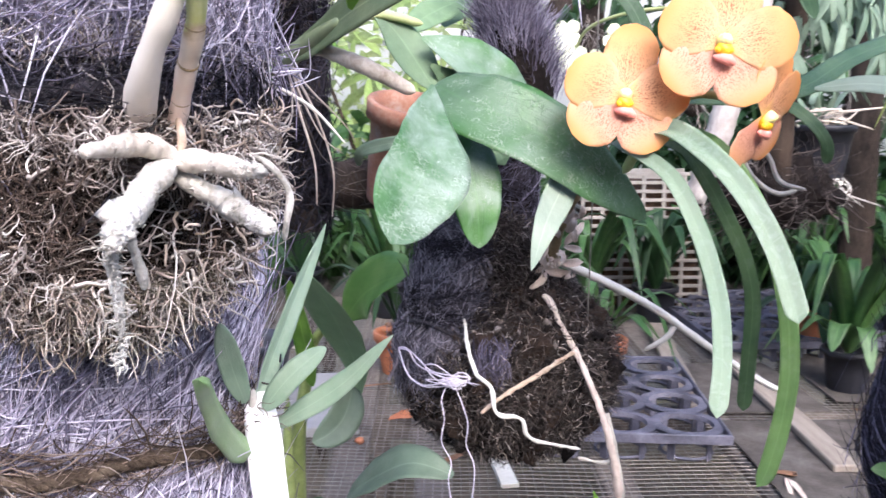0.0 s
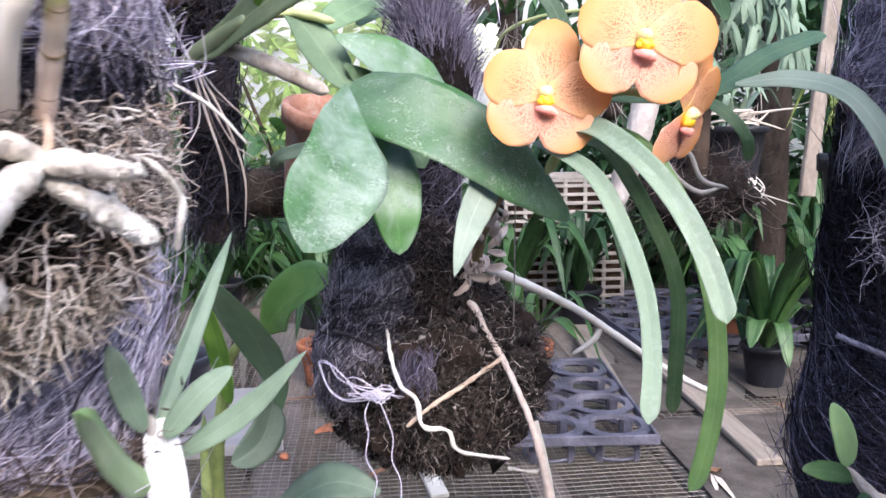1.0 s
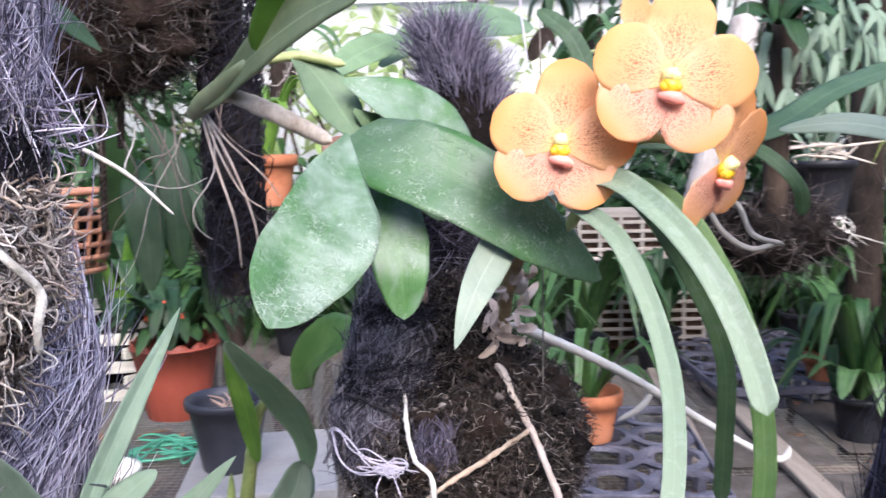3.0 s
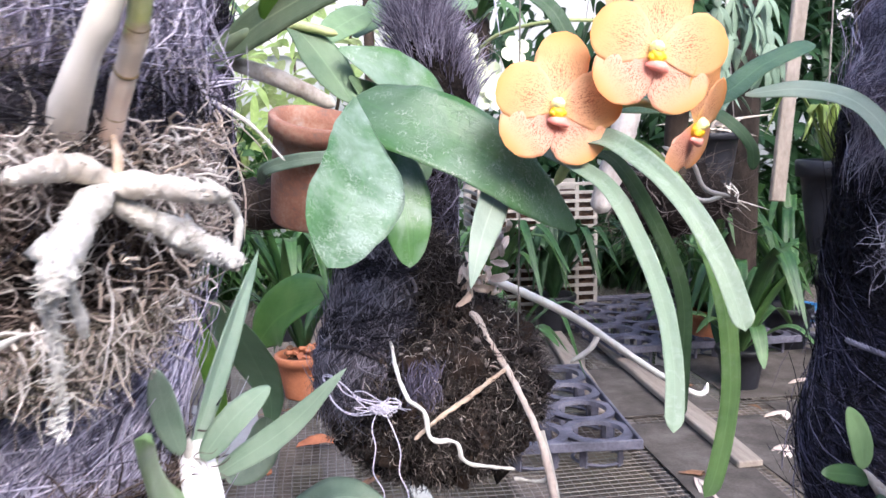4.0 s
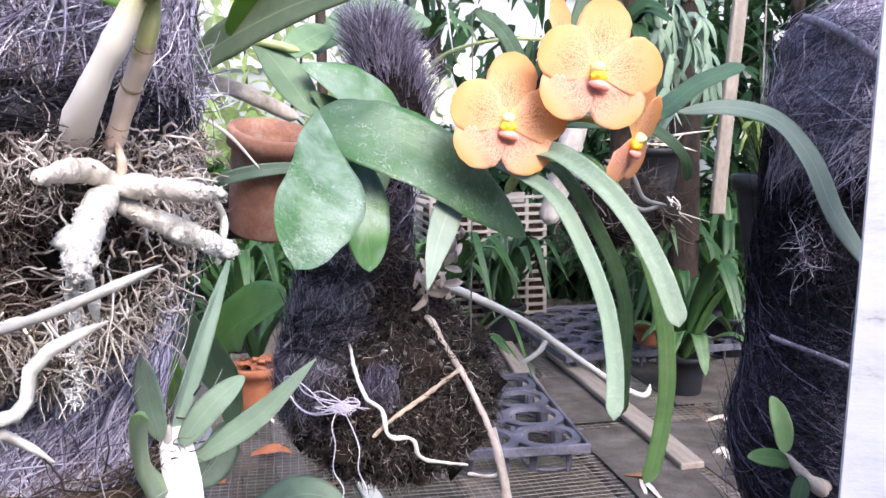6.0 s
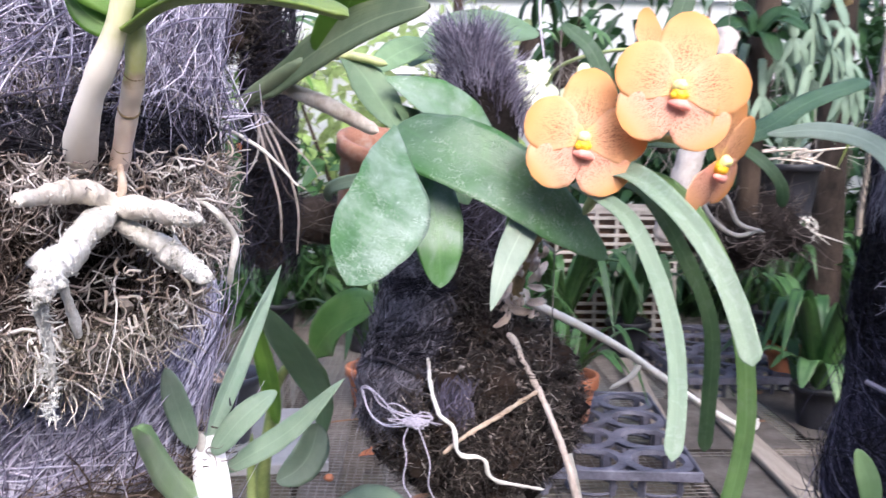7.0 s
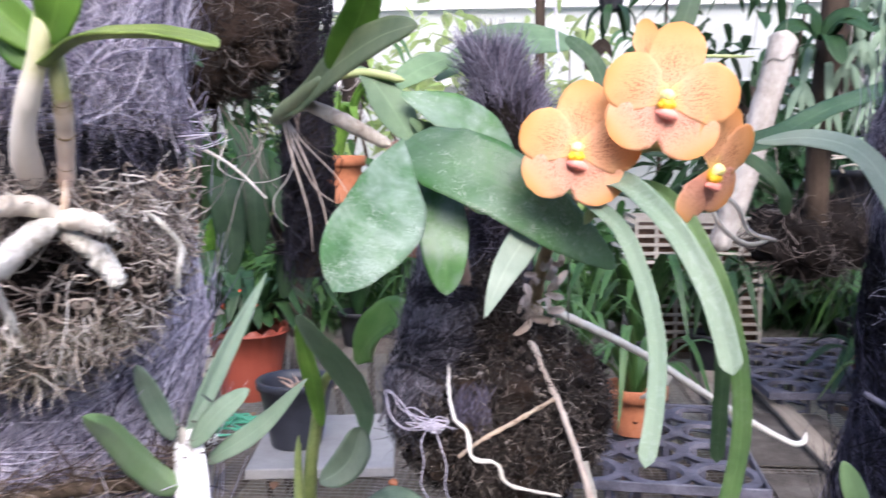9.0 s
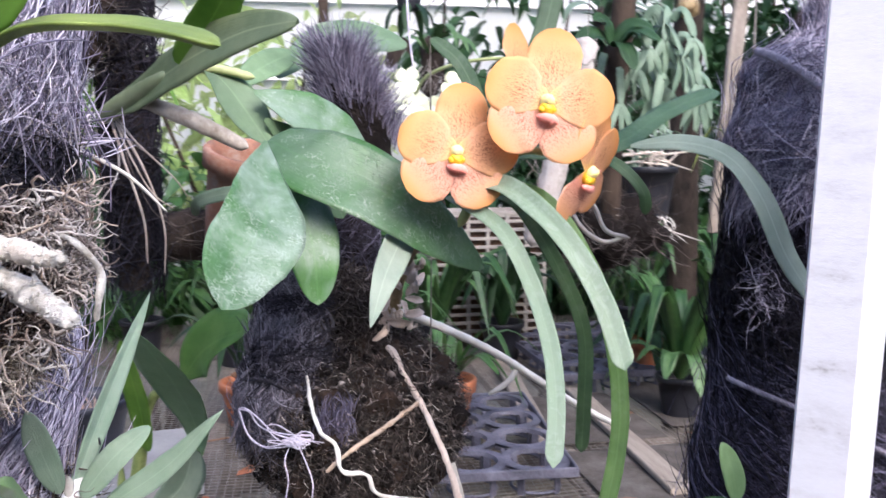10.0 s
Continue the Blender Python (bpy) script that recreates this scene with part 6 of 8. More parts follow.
# crusty lumps and flaky threads at the root ends
N = 420
pick = rng.choice(4, N, p=(0.0, 0.14, 0.50, 0.36))
along = rng.uniform(0.45, 1.0, N)
c = np.zeros((N, 3))
for i, (sp, r) in enumerate(THICK):
    g, m = glide(sp, 60), pick == i
    c[m] = g[(along[m] * 59).astype(int)] + unit(rng.normal(0, 1, (m.sum(), 3)) + (0, -0.3, -0.2)) * (0.85 * np.interp(along[m], np.linspace(0, 1, len(r)), r))[:, None]
part("crust", crumbs(c, rng.gamma(1.3, 0.00030, N) + 0.00015, (0.1, 2.0)), ROOT_WHITE, cane, "flaky white crust")
g = glide([(-0.0785, 0.196, 1.220), (-0.0812, 0.202, 1.212), (-0.0825, 0.207, 1.202), (-0.0836, 0.210, 1.192), (-0.0842, 0.211, 1.186)], 60)
N = 200
st = g[rng.integers(0, 60, N)] + rng.normal(0, 0.0007, (N, 3))
tagged(part("flaky_thread_mass", curls(st, rng.normal(0, 0.8, (N, 3)) + (0, 0, -0.6), 7, 0.0006, 1.2, rng.uniform(0.00012, 0.00042, N), None, 4), ROOT_WHITE, cane, "flaking white root threads"), kind="stuff")
# ring scars on the canes
for p, q, r in (((-0.0857, 0.2400, 1.2540), (-0.0790, 0.2275, 1.2630), 0.0043), ((-0.0720, 0.2190, 1.2725), (-0.0660, 0.2140, 1.2820), 0.0034), ((-0.0762, 0.2460, 1.2540), (-0.0710, 0.2370, 1.2640), 0.0028), ((-0.0710, 0.2370, 1.2640), (-0.0655, 0.2270, 1.2730), 0.0030), ((-0.0655, 0.2270, 1.2730), (-0.0625, 0.2200, 1.2820), 0.0027)):
    p, q = np.array(p), np.array(q)
    part("ring_scar", tube([p, p + (q - p) * 0.07, p + (q - p) * 0.14], [r * 0.85, r * 1.02, r * 0.85], 9, 18, 0.10), OCHRE, cane, "brown ring scar")
NEAR_ROOTS = [
    [(-0.13, 0.2, 1.21), (-0.1, 0.14, 1.222), (-0.078, 0.11, 1.223), (-0.064, 0.095, 1.228), (-0.054, 0.088, 1.232), (-0.045, 0.085, 1.236)],
    [(-0.052, 0.092, 1.229), (-0.057, 0.09, 1.227), (-0.06, 0.09, 1.224), (-0.061, 0.09, 1.22), (-0.068, 0.095, 1.216), (-0.12, 0.2, 1.17)],
    [(-0.12, 0.2, 1.18), (-0.068, 0.095, 1.216), (-0.062, 0.09, 1.217), (-0.058, 0.09, 1.214)],
]
for sp in NEAR_ROOTS:
    part("root", tube(sp, [0.0008, 0.0008, 0.0006], 50, 9, 0.2), ROOT_GREY, cane, "pale root reaching forward")
part("leaf", blade([(-0.0625, 0.2135, 1.2835), (-0.050, 0.2110, 1.2900), (-0.032, 0.2070, 1.2905), (-0.018, 0.2030, 1.2885), (-0.0064, 0.199, 1.2852)], 0.0096, "strap", (-0.1, -0.35, 1), 0.25, 0, 0.0028, 0.02, 36, 9), LEAF_LIME, cane, "lime-edged green leaf")
part("leaf", blade([(-0.0610, 0.2130, 1.2900), (-0.0550, 0.2080, 1.2970), (-0.0510, 0.2050, 1.3070), (-0.0500, 0.203, 1.322)], 0.0120, "lance", (0.3, -1, 0.2), 0.2, 0, 0.0015, 0.02, 24, 9), LEAF_FRESH, cane)
part("leaf", blade([(-0.0625, 0.2140, 1.2880), (-0.0720, 0.2110, 1.2970), (-0.0800, 0.2090, 1.3060), (-0.0860, 0.207, 1.318)], 0.0120, "lance", (-0.2, -1, 0.3), 0.2, 0, 0.0015, 0.02, 24, 9), LEAF_FRESH, cane)
part("leaf", blade([(-0.0650, 0.2160, 1.2830), (-0.0720, 0.2150, 1.2870), (-0.0790, 0.216, 1.2945)], 0.0070, "lance", (-0.2, -1, 0.3), 0.2, 0, 0.0015, 0.02, 18, 7), LEAF_FRESH, cane)

# ---- young orchid low on the near pole, with its label ----
young = thing("young_orchid", (-0.08, 0.34, 1.115), "young orchid with narrow grey-green leaves and short roots", "orchid")
YOUNG = [
    ([(-0.0800, 0.3400, 1.130), (-0.0700, 0.358, 1.160), (-0.0625, 0.374, 1.181), (-0.0550, 0.390, 1.2005)], 0.0088, "lance", (0.9, -0.8, 0.3), 0.55),
    ([(-0.0720, 0.3480, 1.117), (-0.0433, 0.341, 1.137), (-0.0201, 0.332, 1.162)], 0.0098, "lance", (-0.3, -1, 0.6), 0.3),
    ([(-0.0755, 0.3370, 1.128), (-0.0630, 0.338, 1.143), (-0.0494, 0.3408, 1.1540)], 0.0112, "oval", (-0.3, -1, 0.4), 0.15),
    ([(-0.0830, 0.3380, 1.108), (-0.0850, 0.322, 1.119), (-0.0845, 0.298, 1.138), (-0.0800, 0.270, 1.158), (-0.0750, 0.247, 1.170)], 0.0140, "tongue", (-0.35, -0.75, 0.55), 0.05),
    ([(-0.0825, 0.3340, 1.132), (-0.0845, 0.321, 1.153), (-0.0835, 0.304, 1.1735)], 0.0100, "oval", (0.3, -1, 0.2), 0.2),
    ([(-0.086, 0.345, 1.128), (-0.092, 0.350, 1.142), (-0.098, 0.355, 1.152)], 0.0100, "oval", (-0.3, -1, 0.3), 0.2),
]
for i, (sp, w, form, up, fold) in enumerate(YOUNG):
    part("leaf", blade(sp, w, form, up, fold, 0, 0.0060 if i == 3 else 0.0022, 0.03, 28, 9, seed=i + 11), LEAF_LIMB if i == 3 else LEAF_BABY, young, "plump bright green leaf" if i == 3 else "")
part("stem", tube([(-0.086, 0.345, 1.10), (-0.082, 0.342, 1.118), (-0.080, 0.338, 1.137)], [0.0020, 0.0026, 0.0018], 20, 10, 0.2), ROOT_GREY, young)
N = 120
st = np.array([-0.083, 0.345, 1.122]) + rng.normal(0, 1, (N, 3)) * (0.004, 0.003, 0.008)
tagged(part("root_fuzz", curls(st, rng.normal(0, 1, (N, 3)) + (0, -0.3, -0.4), 8, 0.0022, 0.5, rng.uniform(0.0002, 0.0006, N)), FIBRE_ROOT, young), kind="stuff")
label = thing("plant_label", (-0.08, 0.37, 1.05), "white plastic plant label pushed into the coir", "plant label")
part("label_strip", blade([(-0.0785, 0.341, 1.1345), (-0.0757, 0.336, 1.1150), (-0.0692, 0.329, 1.060)], 0.0158, "strap", (0.25, -1, 0.2), 0.02, 0, 0.0012, 0, 14, 5), TAG, label)

# small bulbous orchid at the foot of the farther coir pole
small = thing("bulb_orchid", (0.272, 0.392, 1.045), "small orchid with pale bulbs and short green leaves", "orchid")
part("leaf", blade([(0.2400, 0.400, 1.074), (0.2385, 0.400, 1.086), (0.2350, 0.400, 1.097), (0.2310, 0.401, 1.107)], 0.0115, "oval", (-0.2, -1, 0.2), 0.2, 0, 0.0012, 0.03, 24, 9), LEAF_LIMB, small)
part("leaf", blade([(0.2420, 0.398, 1.068), (0.2310, 0.396, 1.073), (0.2140, 0.395, 1.076)], 0.0105, "oval", (-0.1, -0.8, 0.6), 0.2, 0, 0.0012, 0.03, 22, 9), LEAF_GREEN, small)
part("leaf", blade([(0.2480, 0.394, 1.062), (0.2420, 0.388, 1.056), (0.2360, 0.384, 1.046)], 0.0100, "oval", (-0.1, -0.8, 0.6), 0.2, 0, 0.0012, 0.03, 22, 9), LEAF_GREEN, small)
for sp in ([(0.2760, 0.415, 1.048), (0.2560, 0.398, 1.056), (0.2400, 0.400, 1.074)], [(0.2760, 0.415, 1.046), (0.2600, 0.395, 1.052), (0.2450, 0.396, 1.066)], [(0.300, 0.44, 1.04), (0.2760, 0.412, 1.046), (0.2500, 0.394, 1.062)]):
    part("bulb", tube(sp, [0.0016, 0.0034, 0.0036, 0.0014], 24, 12, 0.08), CANE_SKIN, small, "pale swollen bulb")

# ---- pots, trays and baskets on the bench ----
def pot(name, loc, r0, r1, h, material, label, rim=0.012, soil=0.8, ripple=0, wall_t=0.003, group="", category="pot"):
    """A tapering pot, open at the top, with a rim and filled with bark."""
    ob = thing(name, (0, 0, 0), label, category, group)
    k = r1 - r0
    prof = [(0.001, 0.001), (r0 * 0.96, 0), (r0, 0.003), (r0 + k * 0.5, h * 0.5), (r1 - rim * 0.12, h - rim), (r1 + 0.0035, h - rim), (r1 + 0.0045, h - 0.002), (r1 + 0.003, h),
            (r1 - wall_t, h), (r1 - wall_t - k * 0.12, h * 0.86), (r0 + k * 0.6 - wall_t, h * 0.6), (0.001, h * 0.58)]
    body = part("pot_body", lathe(prof, 48, ripple, 0.05 if ripple else 0), material, ob)
    part("potting_mix", lumpy((0, 0, h * soil - 0.012), ((r0 + k * soil) * 0.86 - wall_t, (r0 + k * soil) * 0.86 - wall_t, 0.014), 30, 16, 0.22, 90, int(1000 * r1)), SOIL, ob)
    ob.location = loc
    return ob


def clump(parent, base, count, length, width, spread, rise, material, form="lance", droop=0.5, seed=0, fold=0.3, fan=None):
    """Leaves that rise from one crown and arch over."""
    r = np.random.default_rng(seed)
    for i in range(count):
        a = (2 * math.pi * i / count + r.uniform(-0.4, 0.4)) if fan is None else radians(r.uniform(*fan))
        ln = length * r.uniform(0.65, 1.15)
        d = np.array([math.cos(a), math.sin(a), 0.0])
        out = spread * r.uniform(0.5, 1.25)
        b = np.array(base, float) + d * 0.006
        sp = [b, b + (d * out * 0.25 + np.array([0, 0, rise * 0.55])) * ln, b + (d * out * 0.62 + np.array([0, 0, rise * 0.9])) * ln, b + (d * out + np.array([0, 0, rise * (1 - droop * r.uniform(0.5, 1.3))])) * ln]
        part("leaf", blade(sp, width * r.uniform(0.8, 1.2), form, (-d[0] * 0.3, -d[1] * 0.3, 1), fold, 0, 0.001, 0.03, 16, 5, seed=i), material, parent)


def tray(name, loc, turn, nx, ny, step, label, ring_h=0.045):
    """A carrier tray: a plate with round openings, each with a cup of ribs under it."""
    ob = thing(name, (0, 0, 0), label, "tray", "plant trays")
    r = step * 0.40
    bm = bmesh.new()
    seg = 20
    for i in range(nx):
        for j in range(ny):
            cx, cy = (i - (nx - 1) / 2) * step, (j - (ny - 1) / 2) * step
            ring, sq, low, inn = [], [], [], []
            for s in range(seg):
                a = 2 * math.pi * s / seg + math.pi / seg
                c_, s_ = math.cos(a), math.sin(a)
                m = min(step / 2 / max(abs(c_), abs(s_)), step * 0.555)
                ring.append(bm.verts.new((cx + r * c_, cy + r * s_, 0.0)))
                sq.append(bm.verts.new((cx + m * c_, cy + m * s_, -0.001)))
                low.append(bm.verts.new((cx + r * 0.97 * c_, cy + r * 0.97 * s_, -0.007)))
                inn.append(bm.verts.new((cx + m * c_, cy + m * s_, -0.006)))
            for s in range(seg):
                n_ = (s + 1) % seg
                bm.faces.new((ring[s], sq[s], sq[n_], ring[n_]))
                bm.faces.new((low[s], ring[s], ring[n_], low[n_]))
                bm.faces.new((inn[s], low[s], low[n_], inn[n_]))
    bmesh.ops.remove_doubles(bm, verts=bm.verts, dist=0.0008)
    v = np.array([q.co[:] for q in bm.verts])
    f = np.array([[q.index for q in g.verts] for g in bm.faces])
    bm.free()
    part("tray_plate", (v, f), TRAY_PLASTIC, ob, smooth=False)
    wx, wy = nx * step, ny * step
    for sx, sy, px, py in ((wx + 0.012, 0.006, 0, wy / 2 + 0.003), (wx + 0.012, 0.006, 0, -wy / 2 - 0.003), (0.006, wy, wx / 2 + 0.003, 0), (0.006, wy, -wx / 2 - 0.003, 0)):
        part("tray_rim", moved(brick(sx, sy, 0.016, 0.0015), pose(px, py, -0.006)), TRAY_PLASTIC, ob, smooth=False)
    for i in range(nx):
        for j in range(ny):
            cx, cy = (i - (nx - 1) / 2) * step, (j - (ny - 1) / 2) * step
            ribs = []
            for s in range(4):
                a = math.pi / 4 + s * math.pi / 2
                ribs.append(moved(brick(0.004, 0.014, ring_h, 0.001), pose(cx + r * math.cos(a), cy + r * math.sin(a), -0.006 - ring_h / 2, 0, 0, math.degrees(a))))
            loop = np.stack([cx + r * 0.95 * np.cos(np.linspace(0, 2 * math.pi, 21)), cy + r * 0.95 * np.sin(np.linspace(0, 2 * math.pi, 21)), np.full(21, -ring_h)], 1)
            part("tray_cup", join(*ribs, tubes(loop[None], np.full((1, 21), 0.003), 4)), TRAY_PLASTIC, ob, smooth=False)
    ob.matrix_basis = pose(*loc, 0, 0, turn)
    return ob


tray("pot_tray", (0.295, 1.430, BENCH + 0.050), -4, 3, 4, 0.104, "dusty black plastic carrier tray with round openings")
tray("pot_tray", (0.80, 2.02, BENCH + 0.050), 2, 4, 5, 0.108, "dusty black plastic carrier tray set farther back")
tray("pot_tray", (1.22, 1.75, BENCH + 0.050), -3, 3, 4, 0.108, "dusty black plastic carrier tray at the bench edge")

op = pot("terracotta_pot", (0.275, 1.462, BENCH + 0.051), 0.039, 0.053, 0.086, TERRACOTTA, "small terracotta pot with side holes holding a leafy orchid", 0.022, 0.62)
# holes are near-black discs on the wall, their inner shade put into the colour
for z in (0.032, 0.05):
    for a in (-96, -30, 200):
        part("drain_hole", moved(lathe([(0.001, 0), (0.0045, 0.0005), (0.0052, -0.002)], 14), Matrix.Rotation(radians(a + 90), 4, "Z") @ pose(0, -0.0385 - 0.014 * z / 0.105 - 0.0008, z, 90)), CORE_DARK, op)
clump(op, (0, 0.01, 0.055), 8, 0.20, 0.016, 1.0, 0.8, LEAF_GREEN, seed=2, droop=0.8)
clump(op, (0, 0.01, 0.055), 6, 0.15, 0.024, 0.9, 0.7, LEAF_GREEN, "oval", 0.7, 3)
rp = pot("black_pot", (0.785, 1.565, BENCH), 0.034, 0.046, 0.088, BLACK_PLASTIC, "black plastic pot with a tall strap-leaved plant", 0.012)
clump(rp, (0, 0, 0.08), 22, 0.26, 0.030, 0.85, 0.85, LEAF_GREEN, seed=5, droop=0.55)
clump(rp, (0, 0, 0.08), 8, 0.16, 0.034, 1.1, 0.5, LEAF_DULLGREEN, "oval", 0.9, 55)
tp = pot("terracotta_pot", (0.83, 1.82, BENCH + 0.04), 0.030, 0.041, 0.07, TERRACOTTA, "terracotta pot partly hidden by leaves", 0.025)
clump(tp, (0, 0, 0.06), 14, 0.28, 0.024, 0.7, 0.9, LEAF_GREEN, seed=6)
clump(tp, (0, 0, 0.06), 10, 0.15, 0.028, 1.1, 0.3, LEAF_DEEP, "oval", 1.3, 66)

board = thing("grey_board", (-0.27, 1.45, BENCH), "pale grey board lying on the wire mesh", "board")
part("board_panel", moved(brick(0.25, 0.30, 0.018, 0.002), pose(-0.285, 1.465, BENCH + 0.0115, 0, 0, 8)), BOARD, board, smooth=False)
bp = pot("black_pot", (-0.335, 1.435, BENCH + 0.021), 0.045, 0.067, 0.122, SLATE_PLASTIC, "slate-black plastic pot with bark and dry shoots on a board", 0.014, 0.72)
for i in range(7):
    b = np.array([rng.uniform(-0.02, 0.02), rng.uniform(-0.02, 0.02), 0.086])
    part("dry_shoot", tube([b, b + (rng.normal(0, 0.012), rng.normal(0, 0.01), 0.018), b + (rng.normal(0, 0.025), rng.normal(0, 0.015), 0.032)], [0.003, 0.0022, 0.001], 12, 6, 0.2), CANE_PINK, bp)
red = pot("red_pot", (-0.545, 1.80, BENCH), 0.060, 0.086, 0.155, RED_PLASTIC, "brick-red plastic pot with a scalloped rim and leafy plant", 0.005, 0.85, 20)
a = np.arange(121) * 2 * math.pi / 120
lip = 0.155 + 0.012 * np.abs(np.sin(a * 7))
scallop = np.stack([np.stack([q * np.cos(a), q * np.sin(a), z], 1) for q, z in ((0.0885, np.full(121, 0.149)), (0.0900, lip), (0.0860, lip), (0.0850, np.full(121, 0.149)))])
k = (np.arange(3)[:, None] * 121 + np.arange(120)[None]).ravel()
part("scalloped_rim", (scallop.reshape(-1, 3), np.stack([k, k + 1, k + 122, k + 121], 1)), RED_PLASTIC, red)
# foliage in shade, its darkness put into both greens
clump(red, (0, 0, 0.13), 30, 0.19, 0.034, 1.0, 0.85, LEAF_DEEP, "ovate", 0.5, 8, 0.15)
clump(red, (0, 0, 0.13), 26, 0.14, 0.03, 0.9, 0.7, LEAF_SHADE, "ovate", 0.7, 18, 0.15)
for i in range(4):
    c = np.array([-0.03 + 0.02 * i, -0.06 + 0.01 * (i % 2), 0.22 + 0.015 * (i % 3)])
    part("bloom", lumpy(c, (0.009, 0.007, 0.008), 14, 10, 0.3, 200, i), RED_BLOOM, red, "small red bloom")
tub = thing("plastic_tub", (-0.464, 1.232, BENCH), "translucent white plastic tub standing on the mesh", "tub")
part("tub_body", moved(lathe([(0.001, 0.001), (0.040, 0), (0.043, 0.004), (0.050, 0.088), (0.053, 0.089), (0.053, 0.095), (0.049, 0.095), (0.041, 0.008), (0.001, 0.007)], 44), pose(-0.464, 1.232, BENCH + 0.001)), CREAM_PLASTIC, tub)
twine = thing("green_twine", (-0.47, 1.55, BENCH), "tangle of green plastic twine on the mesh", "twine")
for i in range(7):
    c = np.array([-0.47, 1.55, BENCH + 0.006])
    q = [c + np.array([rng.uniform(-0.09, 0.09), rng.uniform(-0.07, 0.07), rng.uniform(0, 0.014)]) for _ in range(6)]
    part("twine_strand", tube(q, 0.0024, 50, 6), STRING_GREEN, twine)

# slatted wooden basket
wb = thing("slat_basket", (-0.785, 2.06, BENCH), "bleached wooden slat basket built like a log crib", "basket")
sides = 8
R = 0.165
for lev in range(6):
    for s in range(sides):
        if (s + lev) % 2:
            continue
        a = 2 * math.pi * s / sides + 0.2
        part("slat", moved(brick(2 * R * math.tan(math.pi / sides) * 1.25, 0.016, 0.025, 0.0015, 0.001, 1, lev), pose(-0.785 + R * math.cos(a), 2.06 + R * math.sin(a), BENCH + 0.014 + lev * 0.032, 0, 0, math.degrees(a) + 90)), WOOD_SLAT, wb, smooth=False)
part("basket_fill", lumpy((-0.785, 2.06, BENCH + 0.09), (0.13, 0.13, 0.08), 40, 24, 0.2, 40), CORE_DARK, wb)
bo = thing("basket_orchid", (-0.785, 2.06, BENCH + 0.15), "orchid with broad dark leaves in the slat basket", "orchid")
clump(bo, (-0.785, 2.06, BENCH + 0.15), 12, 0.34, 0.055, 0.55, 0.8, LEAF_DEEP, "oval", 0.5, 4, 0.2)
clump(bo, (-0.735, 2.02, BENCH + 0.15), 6, 0.30, 0.05, 0.5, 0.9, LEAF_FRESH, "oval", 0.3, 9, 0.2)

# orange net basket, hanging
nb = thing("net_basket", (-0.412, 1.05, 1.132), "orange plastic net basket hanging with an orchid in it", "basket")
bars = []
for z, r in ((0.0, 0.045), (0.0155, 0.048), (0.031, 0.051), (0.0465, 0.054), (0.062, 0.057), (0.0775, 0.060), (0.092, 0.063)):
    a = np.linspace(0, 2 * math.pi, 33)
    bars.append(tubes(np.stack([-0.412 + r * np.cos(a), 1.05 + r * np.sin(a), 1.132 + z + 0 * a], 1)[None], np.full((1, 33), 0.0036), 6))
part("net_ring", join(*bars), ORANGE_PLASTIC, nb)
bars = []
for i in range(22):
    a = 2 * math.pi * i / 22
    p0, p1 = (-0.412 + 0.045 * math.cos(a), 1.05 + 0.045 * math.sin(a), 1.132), (-0.412 + 0.063 * math.cos(a), 1.05 + 0.063 * math.sin(a), 1.222)
    bars.append(tube([p0, p1], 0.0036, 4, 6))
part("net_bar", join(*bars), ORANGE_PLASTIC, nb)
part("basket_fill", lumpy((-0.412, 1.05, 1.177), (0.048, 0.048, 0.04), 30, 20, 0.2, 60), CORE_DARK, nb)
part("hanger", tube([(-0.472, 1.05, 1.222), (-0.412, 1.05, 1.50), (-0.352, 1.05, 1.222)], 0.0012, 30, 6), WIRE, nb)
no = thing("net_basket_orchid", (-0.36, 1.02, 1.19), "orchid with long shaded green leaves in the net basket", "orchid")
for i, sp in enumerate(([(-0.33, 1.02, 1.30), (-0.30, 1.0, 1.26), (-0.29, 0.98, 1.20), (-0.285, 0.97, 1.14)], [(-0.31, 1.03, 1.27), (-0.27, 1.0, 1.24), (-0.245, 0.98, 1.19), (-0.23, 0.97, 1.14)],
                        [(-0.34, 1.0, 1.26), (-0.325, 0.97, 1.22), (-0.315, 0.96, 1.17), (-0.31, 0.95, 1.12)], [(-0.30, 1.04, 1.24), (-0.27, 1.04, 1.20), (-0.262, 1.03, 1.14), (-0.27, 1.02, 1.08)],
                        [(-0.38, 1.02, 1.18), (-0.35, 0.98, 1.24), (-0.34, 0.96, 1.30)])):
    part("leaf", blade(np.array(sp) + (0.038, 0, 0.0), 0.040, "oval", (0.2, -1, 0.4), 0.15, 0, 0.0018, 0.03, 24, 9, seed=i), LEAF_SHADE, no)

# terracotta pot tied to the crossbar, and a second one behind
tied = pot("terracotta_pot", (-0.042, 1.0, 1.150), 0.039, 0.047, 0.120, TERRA_WORN, "lime-streaked terracotta pot tied to the black crossbar", 0.02, 0.6)
tied.matrix_basis = pose(-0.052, 0.985, 1.152, 16, 9, 0)
part("strap", blade([(-0.052, -0.010, 0.040), (-0.046, -0.036, 0.066), (-0.012, -0.056, 0.088), (0.034, -0.050, 0.098), (0.056, -0.010, 0.094)], 0.014, "lance", (0, -1, 0.5), 0.2, 0, 0.0012, 0.02, 26, 7), LEAF_GREYER, tied, "grey-green leaf bent round the pot")
back = pot("terracotta_pot", (-0.275, 1.55, 1.175), 0.035, 0.048, 0.09, TERRACOTTA, "terracotta pot on a wire hanger with green leaves", 0.02)
